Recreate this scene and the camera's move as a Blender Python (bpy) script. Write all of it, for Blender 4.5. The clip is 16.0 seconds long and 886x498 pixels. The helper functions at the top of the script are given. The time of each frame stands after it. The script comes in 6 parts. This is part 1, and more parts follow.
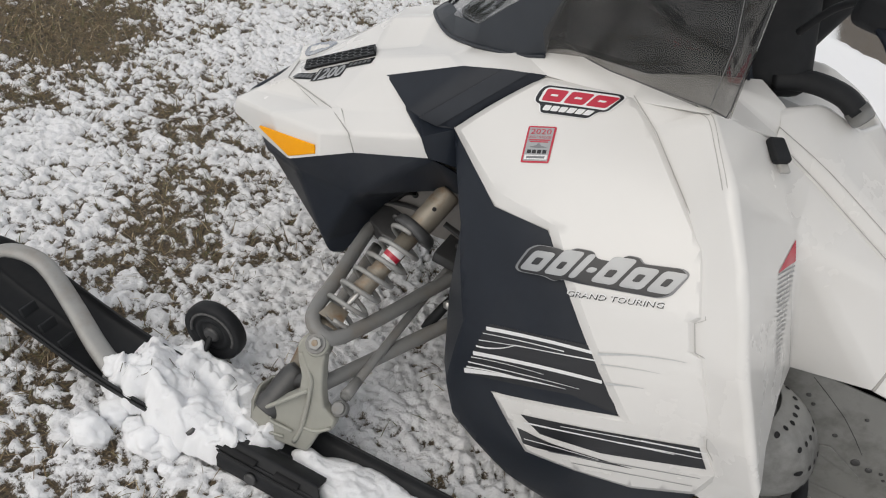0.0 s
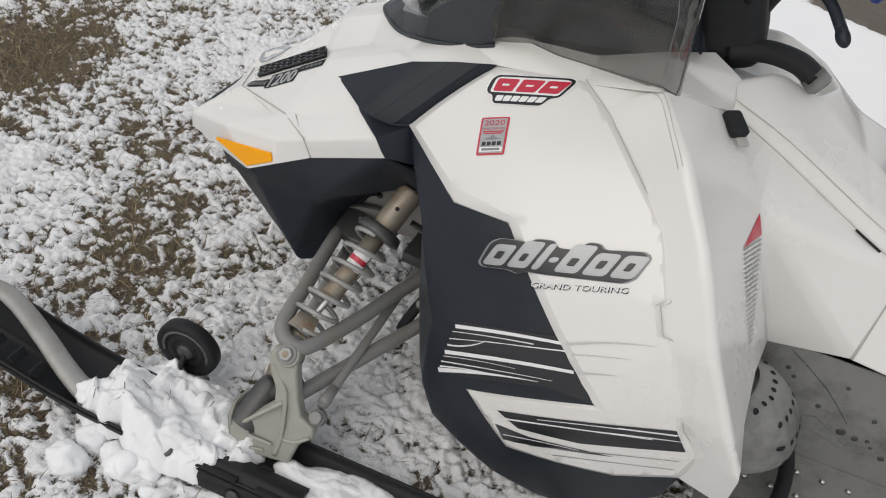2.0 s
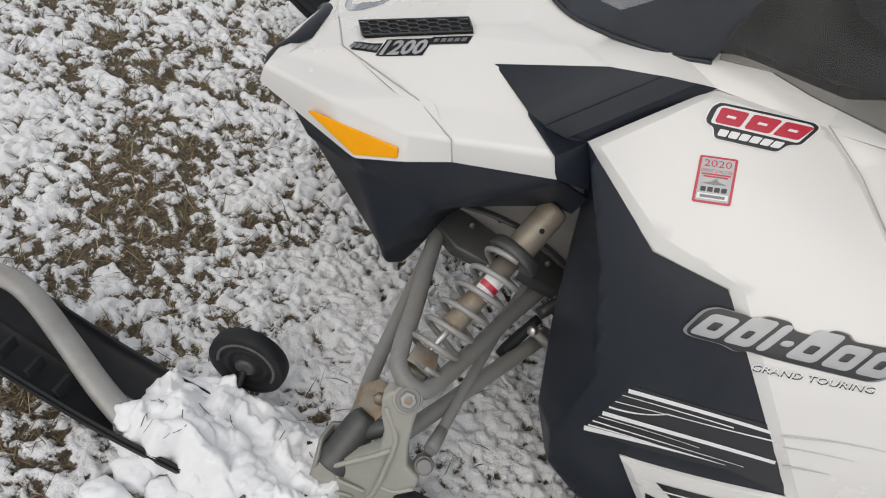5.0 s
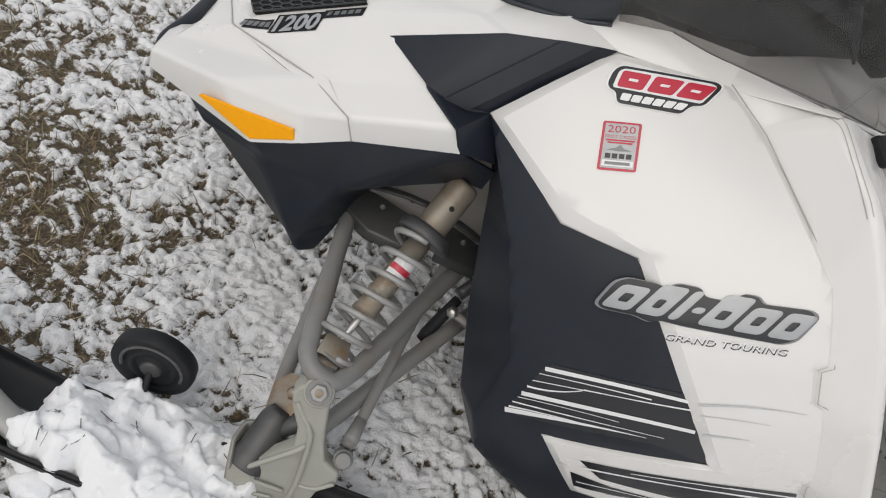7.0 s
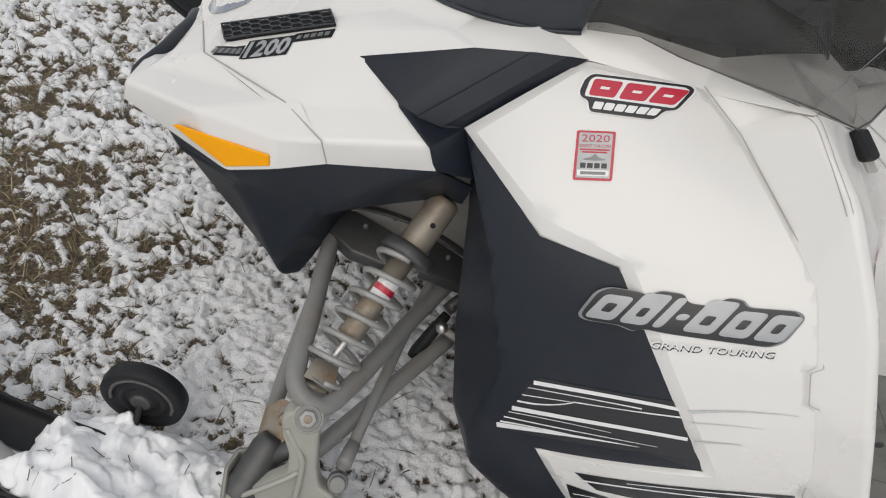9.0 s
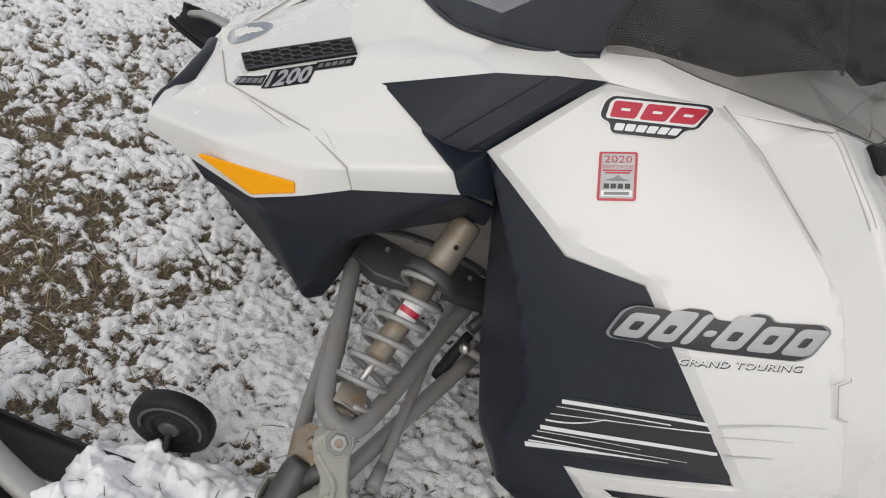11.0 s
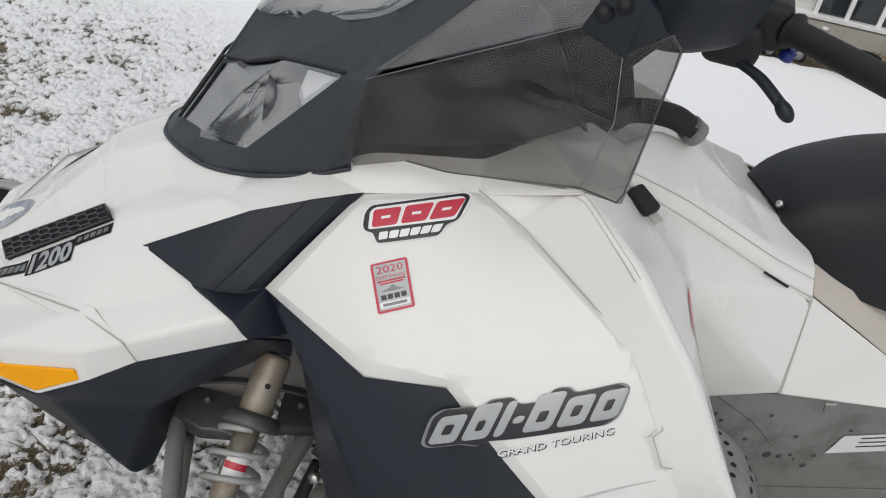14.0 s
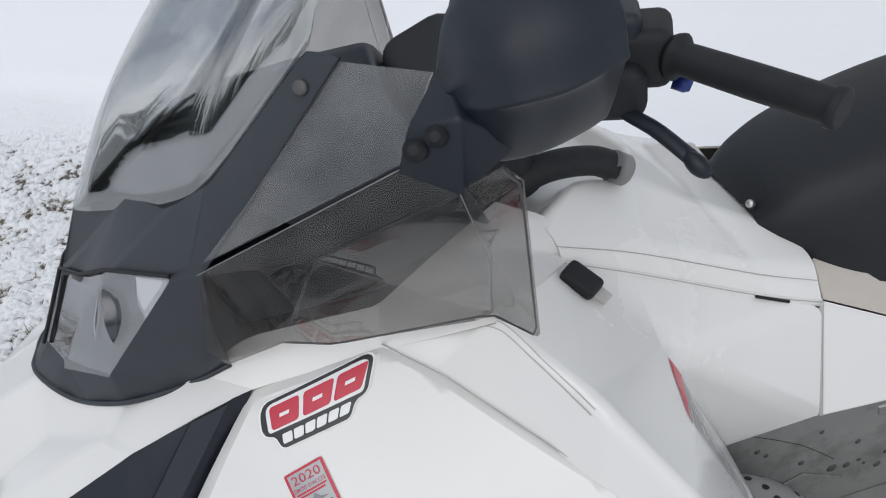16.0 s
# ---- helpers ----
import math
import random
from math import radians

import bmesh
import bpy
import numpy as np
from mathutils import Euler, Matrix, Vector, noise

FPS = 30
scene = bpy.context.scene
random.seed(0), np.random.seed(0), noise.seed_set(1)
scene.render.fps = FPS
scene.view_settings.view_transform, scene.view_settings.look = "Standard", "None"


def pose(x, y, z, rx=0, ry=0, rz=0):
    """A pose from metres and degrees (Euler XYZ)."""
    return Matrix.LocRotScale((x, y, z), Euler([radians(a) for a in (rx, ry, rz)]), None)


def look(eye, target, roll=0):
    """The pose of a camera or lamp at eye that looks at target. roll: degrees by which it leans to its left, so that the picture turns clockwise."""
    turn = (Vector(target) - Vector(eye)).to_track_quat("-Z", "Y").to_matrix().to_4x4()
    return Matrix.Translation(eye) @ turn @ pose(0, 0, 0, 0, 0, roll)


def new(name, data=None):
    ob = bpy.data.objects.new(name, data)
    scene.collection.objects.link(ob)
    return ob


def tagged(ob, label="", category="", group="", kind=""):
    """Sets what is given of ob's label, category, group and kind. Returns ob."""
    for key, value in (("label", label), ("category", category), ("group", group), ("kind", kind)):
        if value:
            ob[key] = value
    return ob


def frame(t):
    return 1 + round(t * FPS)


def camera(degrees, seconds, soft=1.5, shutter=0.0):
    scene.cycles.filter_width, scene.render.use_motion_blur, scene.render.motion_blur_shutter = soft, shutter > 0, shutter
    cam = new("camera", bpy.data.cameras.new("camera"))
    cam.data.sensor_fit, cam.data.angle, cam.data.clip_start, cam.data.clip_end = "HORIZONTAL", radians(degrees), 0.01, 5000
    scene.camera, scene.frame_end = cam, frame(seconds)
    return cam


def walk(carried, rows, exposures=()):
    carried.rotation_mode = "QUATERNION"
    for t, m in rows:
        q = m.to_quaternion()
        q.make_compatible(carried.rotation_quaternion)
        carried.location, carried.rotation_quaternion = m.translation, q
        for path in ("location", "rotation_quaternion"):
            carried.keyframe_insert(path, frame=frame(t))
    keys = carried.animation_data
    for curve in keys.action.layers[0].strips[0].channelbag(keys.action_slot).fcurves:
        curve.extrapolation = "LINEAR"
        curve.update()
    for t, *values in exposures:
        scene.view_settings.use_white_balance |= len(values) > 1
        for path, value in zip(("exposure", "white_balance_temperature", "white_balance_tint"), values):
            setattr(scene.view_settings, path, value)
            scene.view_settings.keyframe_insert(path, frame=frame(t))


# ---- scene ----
cam = camera(59.9, 16.0, soft=1.1)
PATH = [
    (0, (0.433, -1.388, 1.252), (-0.016, 0.131, 0.031), 13.8),
    (0.5, (0.439, -1.386, 1.251), (-0.012, 0.138, 0.037), 13.3),
    (1, (0.438, -1.386, 1.252), (-0.009, 0.14, 0.039), 12.3),
    (1.5, (0.447, -1.381, 1.258), (0.002, 0.141, 0.04), 10.8),
    (2, (0.476, -1.345, 1.257), (0.039, 0.166, 0.021), 9.6),
    (2.5, (0.481, -1.265, 1.226), (0.053, 0.215, -0.049), 8.8),
    (3, (0.328, -1.247, 1.167), (-0.087, 0.172, -0.18), 11.5),
    (3.2, (0.245, -1.255, 1.172), (-0.149, 0.154, -0.192), 13.7),
    (5.3, (-0.044, -1.207, 1.161), (-0.001, 0.28, -0.175), 26.2),
    (5.5, (-0.039, -1.202, 1.153), (0.03, 0.29, -0.176), 26.6),
    (6, (0.015, -1.173, 1.152), (0.115, 0.319, -0.176), 26.5),
    (6.5, (0.03, -1.159, 1.147), (0.143, 0.327, -0.186), 25.9),
    (7, (0.023, -1.164, 1.152), (0.138, 0.321, -0.183), 25.2),
    (7.5, (0.023, -1.167, 1.157), (0.135, 0.316, -0.18), 24.3),
    (8, (0.039, -1.165, 1.161), (0.142, 0.32, -0.175), 23.2),
    (8.5, (0.051, -1.151, 1.164), (0.151, 0.336, -0.169), 22.3),
    (9, (0.048, -1.141, 1.169), (0.145, 0.349, -0.162), 21.6),
    (11.5, (0.009, -1.151, 1.181), (0.104, 0.371, -0.113), 19.2),
    (12, (0.074, -1.126, 1.187), (0.222, 0.405, -0.092), 17.6),
    (12.5, (0.137, -1.107, 1.188), (0.349, 0.436, -0.067), 15.7),
    (13, (0.168, -1.08, 1.205), (0.438, 0.476, -0.022), 13.8),
    (13.5, (0.173, -1.067, 1.236), (0.466, 0.514, 0.047), 11.7),
    (14, (0.164, -1.068, 1.263), (0.431, 0.54, 0.104), 9.1),
    (14.5, (0.165, -1.071, 1.266), (0.379, 0.557, 0.124), 5.4),
    (15, (0.199, -1.062, 1.288), (0.354, 0.574, 0.149), 0.9),
    (15.5, (0.332, -0.958, 1.305), (0.431, 0.67, 0.147), -6.4),
    (16, (0.353, -0.838, 1.312), (0.527, 0.753, 0.111), -11.6),
]
walk(cam, [(t, look(eye, target, roll)) for t, eye, target, roll in PATH], exposures=[(0, -0.33, 6790, 10), (3, -0.37, 6770, 10), (6, -0.31, 6740, 10), (12, -0.33, 6740, 10), (14, -0.37, 6620, 9), (15, -0.41, 6450, 10), (16, -0.33, 6270, 10)])

from mathutils.bvhtree import BVHTree

# ---- sky and light ----
world = bpy.data.worlds.new("sky")
scene.world = world
world.use_nodes = True
wn, wl = world.node_tree.nodes, world.node_tree.links
wn.clear()
SUN_ELEVATION, SUN_TURN = radians(44), radians(200)
sky = wn.new("ShaderNodeTexSky")
sky.sky_type, sky.sun_disc = "NISHITA", False
sky.sun_elevation, sky.sun_rotation = SUN_ELEVATION, SUN_TURN
sky.dust_density = 3.0
coord = wn.new("ShaderNodeTexCoord")
clouds = wn.new("ShaderNodeTexNoise")
clouds.inputs["Scale"].default_value, clouds.inputs["Detail"].default_value = 2.3, 7.0
clouds.inputs["Roughness"].default_value = 0.58
ramp = wn.new("ShaderNodeValToRGB")
ramp.color_ramp.elements[0].position, ramp.color_ramp.elements[0].color = 0.44, (3.9, 4.4, 5.2, 1)
ramp.color_ramp.elements[1].position, ramp.color_ramp.elements[1].color = 0.60, (12.5, 12.6, 12.8, 1)
mix = wn.new("ShaderNodeMix")
mix.data_type = "RGBA"
mix.inputs["Factor"].default_value = 0.86
back = wn.new("ShaderNodeBackground")
back.inputs["Strength"].default_value = 0.112
out = wn.new("ShaderNodeOutputWorld")
wl.new(coord.outputs["Generated"], clouds.inputs["Vector"])
wl.new(clouds.outputs["Fac"], ramp.inputs["Fac"])
wl.new(sky.outputs["Color"], mix.inputs["A"])
wl.new(ramp.outputs["Color"], mix.inputs["B"])
wl.new(mix.outputs["Result"], back.inputs["Color"])
wl.new(back.outputs["Background"], out.inputs["Surface"])

sun = new("sun", bpy.data.lights.new("sun", "SUN"))
sun.data.energy, sun.data.angle, sun.data.color = 1.15, radians(60), (1.0, 0.96, 0.9)
sun.matrix_world = Matrix.LocRotScale((0, 0, 6), Euler((radians(90) - SUN_ELEVATION, 0, radians(180) - SUN_TURN)), None)


# ---- materials ----
def material(name, base, rough, metal=0.0, spread=0.0, scale=40.0, bump=0.0, bump_scale=300.0, coat=0.0, dirt=None, dirt_scale=6.0, dirt_amount=0.0, shine=0.5, dirt_rough=0.25):
    """A surface with variation at two scales: fine grain in tone and relief, and broad stains."""
    m = bpy.data.materials.new(name)
    m.use_nodes = True
    n, k = m.node_tree.nodes, m.node_tree.links
    p = n["Principled BSDF"]
    p.inputs["Roughness"].default_value, p.inputs["Metallic"].default_value = rough, metal
    p.inputs["Coat Weight"].default_value = coat
    p.inputs["Coat Roughness"].default_value = 0.08
    p.inputs["Specular IOR Level"].default_value = shine
    tc = n.new("ShaderNodeTexCoord")
    grain = n.new("ShaderNodeTexNoise")
    grain.inputs["Scale"].default_value, grain.inputs["Detail"].default_value = scale, 5.0
    k.new(tc.outputs["Object"], grain.inputs["Vector"])
    tone = n.new("ShaderNodeMix")
    tone.data_type = "RGBA"
    tone.inputs["A"].default_value = (*[c * (1 - spread) for c in base], 1)
    tone.inputs["B"].default_value = (*[min(1, c * (1 + spread)) for c in base], 1)
    k.new(grain.outputs["Fac"], tone.inputs["Factor"])
    last = tone.outputs["Result"]
    if dirt:
        stain = n.new("ShaderNodeTexNoise")
        stain.inputs["Scale"].default_value, stain.inputs["Detail"].default_value = dirt_scale, 6.0
        stain.inputs["Roughness"].default_value = 0.65
        k.new(tc.outputs["Object"], stain.inputs["Vector"])
        cut = n.new("ShaderNodeMapRange")
        cut.inputs["From Min"].default_value, cut.inputs["From Max"].default_value = 0.48, 0.72
        cut.inputs["To Max"].default_value = dirt_amount
        k.new(stain.outputs["Fac"], cut.inputs["Value"])
        soil = n.new("ShaderNodeMix")
        soil.data_type = "RGBA"
        soil.inputs["B"].default_value = (*dirt, 1)
        k.new(cut.outputs["Result"], soil.inputs["Factor"])
        k.new(last, soil.inputs["A"])
        last = soil.outputs["Result"]
        rr = n.new("ShaderNodeMapRange")
        rr.inputs["To Min"].default_value, rr.inputs["To Max"].default_value = rough, min(1, rough + dirt_rough)
        k.new(cut.outputs["Result"], rr.inputs["Value"])
        k.new(rr.outputs["Result"], p.inputs["Roughness"])
    k.new(last, p.inputs["Base Color"])
    if bump:
        fine = n.new("ShaderNodeTexNoise")
        fine.inputs["Scale"].default_value, fine.inputs["Detail"].default_value = bump_scale, 3.0
        k.new(tc.outputs["Object"], fine.inputs["Vector"])
        b = n.new("ShaderNodeBump")
        b.inputs["Strength"].default_value, b.inputs["Distance"].default_value = bump, 0.002
        k.new(fine.outputs["Fac"], b.inputs["Height"])
        k.new(b.outputs["Normal"], p.inputs["Normal"])
    return m


def glass(name, tint, rough=0.02, clear=0.05, haze=0.0):
    """Thin clear plastic: mostly lets light through, with more gloss at a slant. The last argument adds a pale veil for
    mirrored sky.
    """
    m = bpy.data.materials.new(name)
    m.use_nodes = True
    n, k = m.node_tree.nodes, m.node_tree.links
    n.clear()
    o = n.new("ShaderNodeOutputMaterial")
    see = n.new("ShaderNodeBsdfTransparent")
    see.inputs["Color"].default_value = (*tint, 1)
    shine = n.new("ShaderNodeBsdfGlossy")
    shine.inputs["Roughness"].default_value = rough
    lay = n.new("ShaderNodeLayerWeight")
    lay.inputs["Blend"].default_value = 0.5
    steep = n.new("ShaderNodeMath")
    steep.operation = "POWER"
    steep.inputs[1].default_value = 3.5
    k.new(lay.outputs["Facing"], steep.inputs[0])
    fres = n.new("ShaderNodeMapRange")
    fres.inputs["To Min"].default_value, fres.inputs["To Max"].default_value = clear, 0.75
    k.new(steep.outputs["Value"], fres.inputs["Value"])
    mixer = n.new("ShaderNodeMixShader")
    k.new(fres.outputs["Result"], mixer.inputs["Fac"])
    k.new(see.outputs["BSDF"], mixer.inputs[1])
    k.new(shine.outputs["BSDF"], mixer.inputs[2])
    last = mixer.outputs["Shader"]
    if haze:
        # Pale diffuse veil: the haze of reflected sky, put in as colour.
        veil = n.new("ShaderNodeBsdfDiffuse")
        veil.inputs["Color"].default_value = (0.62, 0.61, 0.60, 1)
        tc, patch = n.new("ShaderNodeTexCoord"), n.new("ShaderNodeTexNoise")
        patch.inputs["Scale"].default_value, patch.inputs["Detail"].default_value = 14.0, 5.0
        k.new(tc.outputs["Object"], patch.inputs["Vector"])
        amount = n.new("ShaderNodeMapRange")
        amount.inputs["From Min"].default_value, amount.inputs["From Max"].default_value = 0.3, 0.7
        amount.inputs["To Min"].default_value, amount.inputs["To Max"].default_value = haze * 0.6, haze * 1.4
        k.new(patch.outputs["Fac"], amount.inputs["Value"])
        hazy = n.new("ShaderNodeMixShader")
        k.new(amount.outputs["Result"], hazy.inputs["Fac"])
        k.new(last, hazy.inputs[1])
        k.new(veil.outputs["BSDF"], hazy.inputs[2])
        last = hazy.outputs["Shader"]
    k.new(last, o.inputs["Surface"])
    return m


WHITE = material("white_gloss_plastic", (0.745, 0.735, 0.715), 0.27, spread=0.015, scale=9, coat=0.35, dirt=(0.60, 0.56, 0.50), dirt_scale=2.6, dirt_amount=0.16, dirt_rough=0.05)
BLACK = material("black_satin_plastic", (0.013, 0.017, 0.025), 0.40, spread=0.2, scale=30, bump=0.02, bump_scale=700, dirt=(0.045, 0.047, 0.052), dirt_scale=4, dirt_amount=0.3, shine=0.32)
POD = material("charcoal_matte_plastic", (0.025, 0.030, 0.038), 0.46, spread=0.12, scale=30, bump=0.05, bump_scale=800, dirt=(0.055, 0.056, 0.058), dirt_scale=5, dirt_amount=0.25, shine=0.5)
STRIP = material("dark_grey_plastic", (0.030, 0.034, 0.042), 0.4, shine=0.35, spread=0.15, scale=30, bump=0.06, bump_scale=900)
RUBBER = material("black_rubber", (0.012, 0.013, 0.015), 0.6, spread=0.3, scale=60, bump=0.08, bump_scale=350, dirt=(0.05, 0.05, 0.05), dirt_scale=14, dirt_amount=0.2, shine=0.35)
VINYL = material("black_seat_vinyl", (0.011, 0.013, 0.016), 0.5, spread=0.2, scale=50, bump=0.15, bump_scale=520, shine=0.35)
BEIGE = material("beige_grey_vinyl", (0.50, 0.46, 0.41), 0.5, spread=0.06, scale=40, bump=0.15, bump_scale=420)
AMBER = material("amber_reflector", (1.0, 0.40, 0.002), 0.4, spread=0.06, scale=80, bump=0.2, bump_scale=500, shine=0.25)
GREYPAINT = material("grey_painted_steel", (0.22, 0.22, 0.215), 0.42, spread=0.07, scale=60, bump=0.06, bump_scale=400, dirt=(0.2, 0.15, 0.1), dirt_scale=16, dirt_amount=0.4)
CASTING = material("pale_cast_alloy", (0.37, 0.37, 0.33), 0.5, metal=0.1, spread=0.06, scale=70, bump=0.12, bump_scale=420, dirt=(0.3, 0.27, 0.22), dirt_scale=14, dirt_amount=0.3)
RUSTY = material("rust_stained_steel", (0.28, 0.25, 0.205), 0.42, metal=0.35, spread=0.15, scale=50, bump=0.1, bump_scale=300, dirt=(0.23, 0.12, 0.045), dirt_scale=22, dirt_amount=0.95)
SCUFF = material("scuffed_rubber", (0.10, 0.10, 0.10), 0.7, spread=0.6, scale=160, bump=0.3, bump_scale=400)
STEEL = material("bare_steel", (0.52, 0.51, 0.49), 0.33, metal=0.9, spread=0.1, scale=80, bump=0.05, bump_scale=500)
TUNNEL = material("worn_aluminium", (0.27, 0.27, 0.26), 0.5, metal=0.3, spread=0.12, scale=25, bump=0.12, bump_scale=120, dirt=(0.07, 0.067, 0.062), dirt_scale=9, dirt_amount=0.7)
BULKHEAD = material("grey_beige_bulkhead", (0.33, 0.31, 0.29), 0.55, metal=0.2, spread=0.1, scale=40, bump=0.1, bump_scale=200, dirt=(0.12, 0.1, 0.08), dirt_scale=10, dirt_amount=0.5)
SNOW = material("snow_lumps", (0.88, 0.89, 0.91), 0.8, spread=0.03, scale=60, bump=0.5, bump_scale=420)
snow_body = SNOW.node_tree.nodes["Principled BSDF"]
snow_body.inputs["Subsurface Weight"].default_value, snow_body.inputs["Subsurface Scale"].default_value = 0.5, 0.012
snow_body.inputs["Subsurface Radius"].default_value = (1.0, 1.0, 1.0)
DARK = material("dark_void", (0.008, 0.008, 0.009), 0.8, spread=0.2, scale=20)
MESH = material("grille_plastic", (0.035, 0.038, 0.042), 0.4, spread=0.2, scale=60)
CHROME = material("reflector_chrome", (0.75, 0.75, 0.76), 0.06, metal=1.0, spread=0.03, scale=30)
SPRING = material("pale_grey_spring", (0.33, 0.33, 0.32), 0.4, metal=0.2, spread=0.1, scale=60, dirt=(0.2, 0.14, 0.09), dirt_scale=20, dirt_amount=0.3)
DECAL_BLACK = material("decal_black", (0.012, 0.013, 0.016), 0.3, spread=0.1, scale=60, coat=0.3)
DECAL_GREY = material("decal_grey", (0.20, 0.205, 0.215), 0.3, spread=0.1, scale=60, coat=0.3)
DECAL_SILVER = material("decal_silver", (0.38, 0.39, 0.40), 0.32, metal=0.35, spread=0.18, scale=35, coat=0.3)
DECAL_RED = material("decal_red", (0.52, 0.022, 0.05), 0.3, spread=0.08, scale=60, coat=0.3)
DECAL_WHITE = material("decal_white", (0.80, 0.80, 0.80), 0.3, spread=0.03, scale=60, coat=0.3)
DECAL_PALE = material("decal_pale_grey", (0.56, 0.57, 0.57), 0.28, metal=0.25, spread=0.2, scale=120, coat=0.3)
BLUE = material("blue_switch", (0.02, 0.04, 0.22), 0.35, spread=0.1, scale=60)
SMOKED = glass("smoked_plastic", (0.62, 0.615, 0.605), 0.02, 0.025, 0.035)
CLEAR = glass("clear_plastic", (0.88, 0.89, 0.89), 0.03, 0.24)
QUARTER = glass("pane_plastic", (0.80, 0.81, 0.82), 0.01, 0.06, 0.07)
LENS = glass("lens_plastic", (0.80, 0.81, 0.83), 0.05, 0.24)
HOUSING = material("lamp_bowl_metal", (0.10, 0.103, 0.11), 0.2, metal=0.95, spread=0.15, scale=25)
SATIN = material("satin_metal_finish", (0.55, 0.56, 0.58), 0.22, metal=0.9, spread=0.05, scale=20)
SEAM = material("seam_grey", (0.42, 0.41, 0.39), 0.6, spread=0.1, scale=40)
DARKSTEEL = material("dark_grey_steel", (0.085, 0.085, 0.086), 0.42, metal=0.4, spread=0.2, scale=50, bump=0.1, bump_scale=300)


# ---- mesh helpers ----
def finish(name, bm, mat, parent=None, label="", smooth=True, weighted=True):
    bmesh.ops.recalc_face_normals(bm, faces=bm.faces)
    me = bpy.data.meshes.new(name)
    bm.to_mesh(me)
    bm.free()
    if smooth:
        me.shade_smooth()
    me.materials.append(mat)
    ob = new(name, me)
    if parent:
        ob.parent = parent
    if label:
        ob["label"] = label
    if smooth and weighted:
        w = ob.modifiers.new("normals", "WEIGHTED_NORMAL")
        w.keep_sharp, w.weight = True, 80
    return ob


part = finish


def group(name, label, category, at=(0, 0, 0), **more):
    e = new(name)
    e.location = at
    return tagged(e, label, category, **more)


def shell(bm, t):
    """Gives a sheet its thickness, behind its face."""
    bm.normal_update()
    old, edges = bm.faces[:], [e for e in bm.edges if len(e.link_faces) == 1]
    twin = {v: bm.verts.new(v.co - v.normal * t) for v in bm.verts[:]}
    for f in old:
        bm.faces.new([twin[v] for v in reversed(f.verts)])
    for e in edges:
        a, b = e.verts
        bm.faces.new((a, b, twin[b], twin[a]))


def facets(points, faces, thick=0.004, bevel=0.006, mirror=False, out=None, cuts=2, smallest=6):
    """A shell of flat faces whose creases are rounded. points: name -> place; faces: lists of names. out: a point that the shell turns its back to."""
    bm = bmesh.new()
    made = {}

    def vert(key, side):
        x, y, z = points[key]
        if abs(y) < 1e-6:
            side = 1
        if (key, side) not in made:
            made[key, side] = bm.verts.new((x, y * side, z))
        return made[key, side]

    for side in (1, -1) if mirror else (1,):
        for f in faces:
            vs = [vert(k, side) for k in f]
            bm.faces.new(vs if side == 1 else vs[::-1])
    bmesh.ops.recalc_face_normals(bm, faces=bm.faces)
    if out is not None:
        f = max(bm.faces, key=lambda g: g.calc_area())
        if (f.calc_center_median() - Vector(out)).dot(f.normal) < 0:
            bmesh.ops.reverse_faces(bm, faces=bm.faces)
    if bevel:
        sharp = [e for e in bm.edges if len(e.link_faces) == 2 and e.calc_face_angle(0) > radians(smallest)]
        bmesh.ops.bevel(bm, geom=sharp, offset=bevel, segments=cuts, affect="EDGES", profile=0.5, clamp_overlap=True)
    bmesh.ops.triangulate(bm, faces=bm.faces[:])
    if thick:
        shell(bm, thick)
    return bm


def crom(a, b, c, d, t):
    return 0.5 * ((2 * b) + (c - a) * t + (2 * a - 5 * b + 4 * c - d) * t * t + (3 * b - a - 3 * c + d) * t ** 3)


def spline(points, steps, closed=False):
    """A smooth line through the points."""
    p = [np.array(q, float) for q in points]
    n, res = len(p), []
    for i in range(n if closed else n - 1):
        if closed:
            a, b, c, d = p[i - 1], p[i], p[(i + 1) % n], p[(i + 2) % n]
        else:
            b, c = p[i], p[i + 1]
            a = p[i - 1] if i else 2 * b - c
            d = p[i + 2] if i + 2 < n else 2 * c - b
        res += [crom(a, b, c, d, t / steps) for t in range(steps)]
    return res if closed else res + [p[-1]]


def loft(rows, nu=6, nv=6, closed=False):
    """A smooth sheet through rows of control points."""
    dense = [spline(r, nu, closed) for r in rows]
    cols = [spline(c, nv) for c in zip(*dense)]
    bm = bmesh.new()
    grid = [[bm.verts.new(p) for p in c] for c in cols]
    m = len(grid)
    for i in range(m if closed else m - 1):
        for j in range(len(grid[0]) - 1):
            q = grid[(i + 1) % m]
            bm.faces.new((grid[i][j], q[j], q[j + 1], grid[i][j + 1]))
    return bm


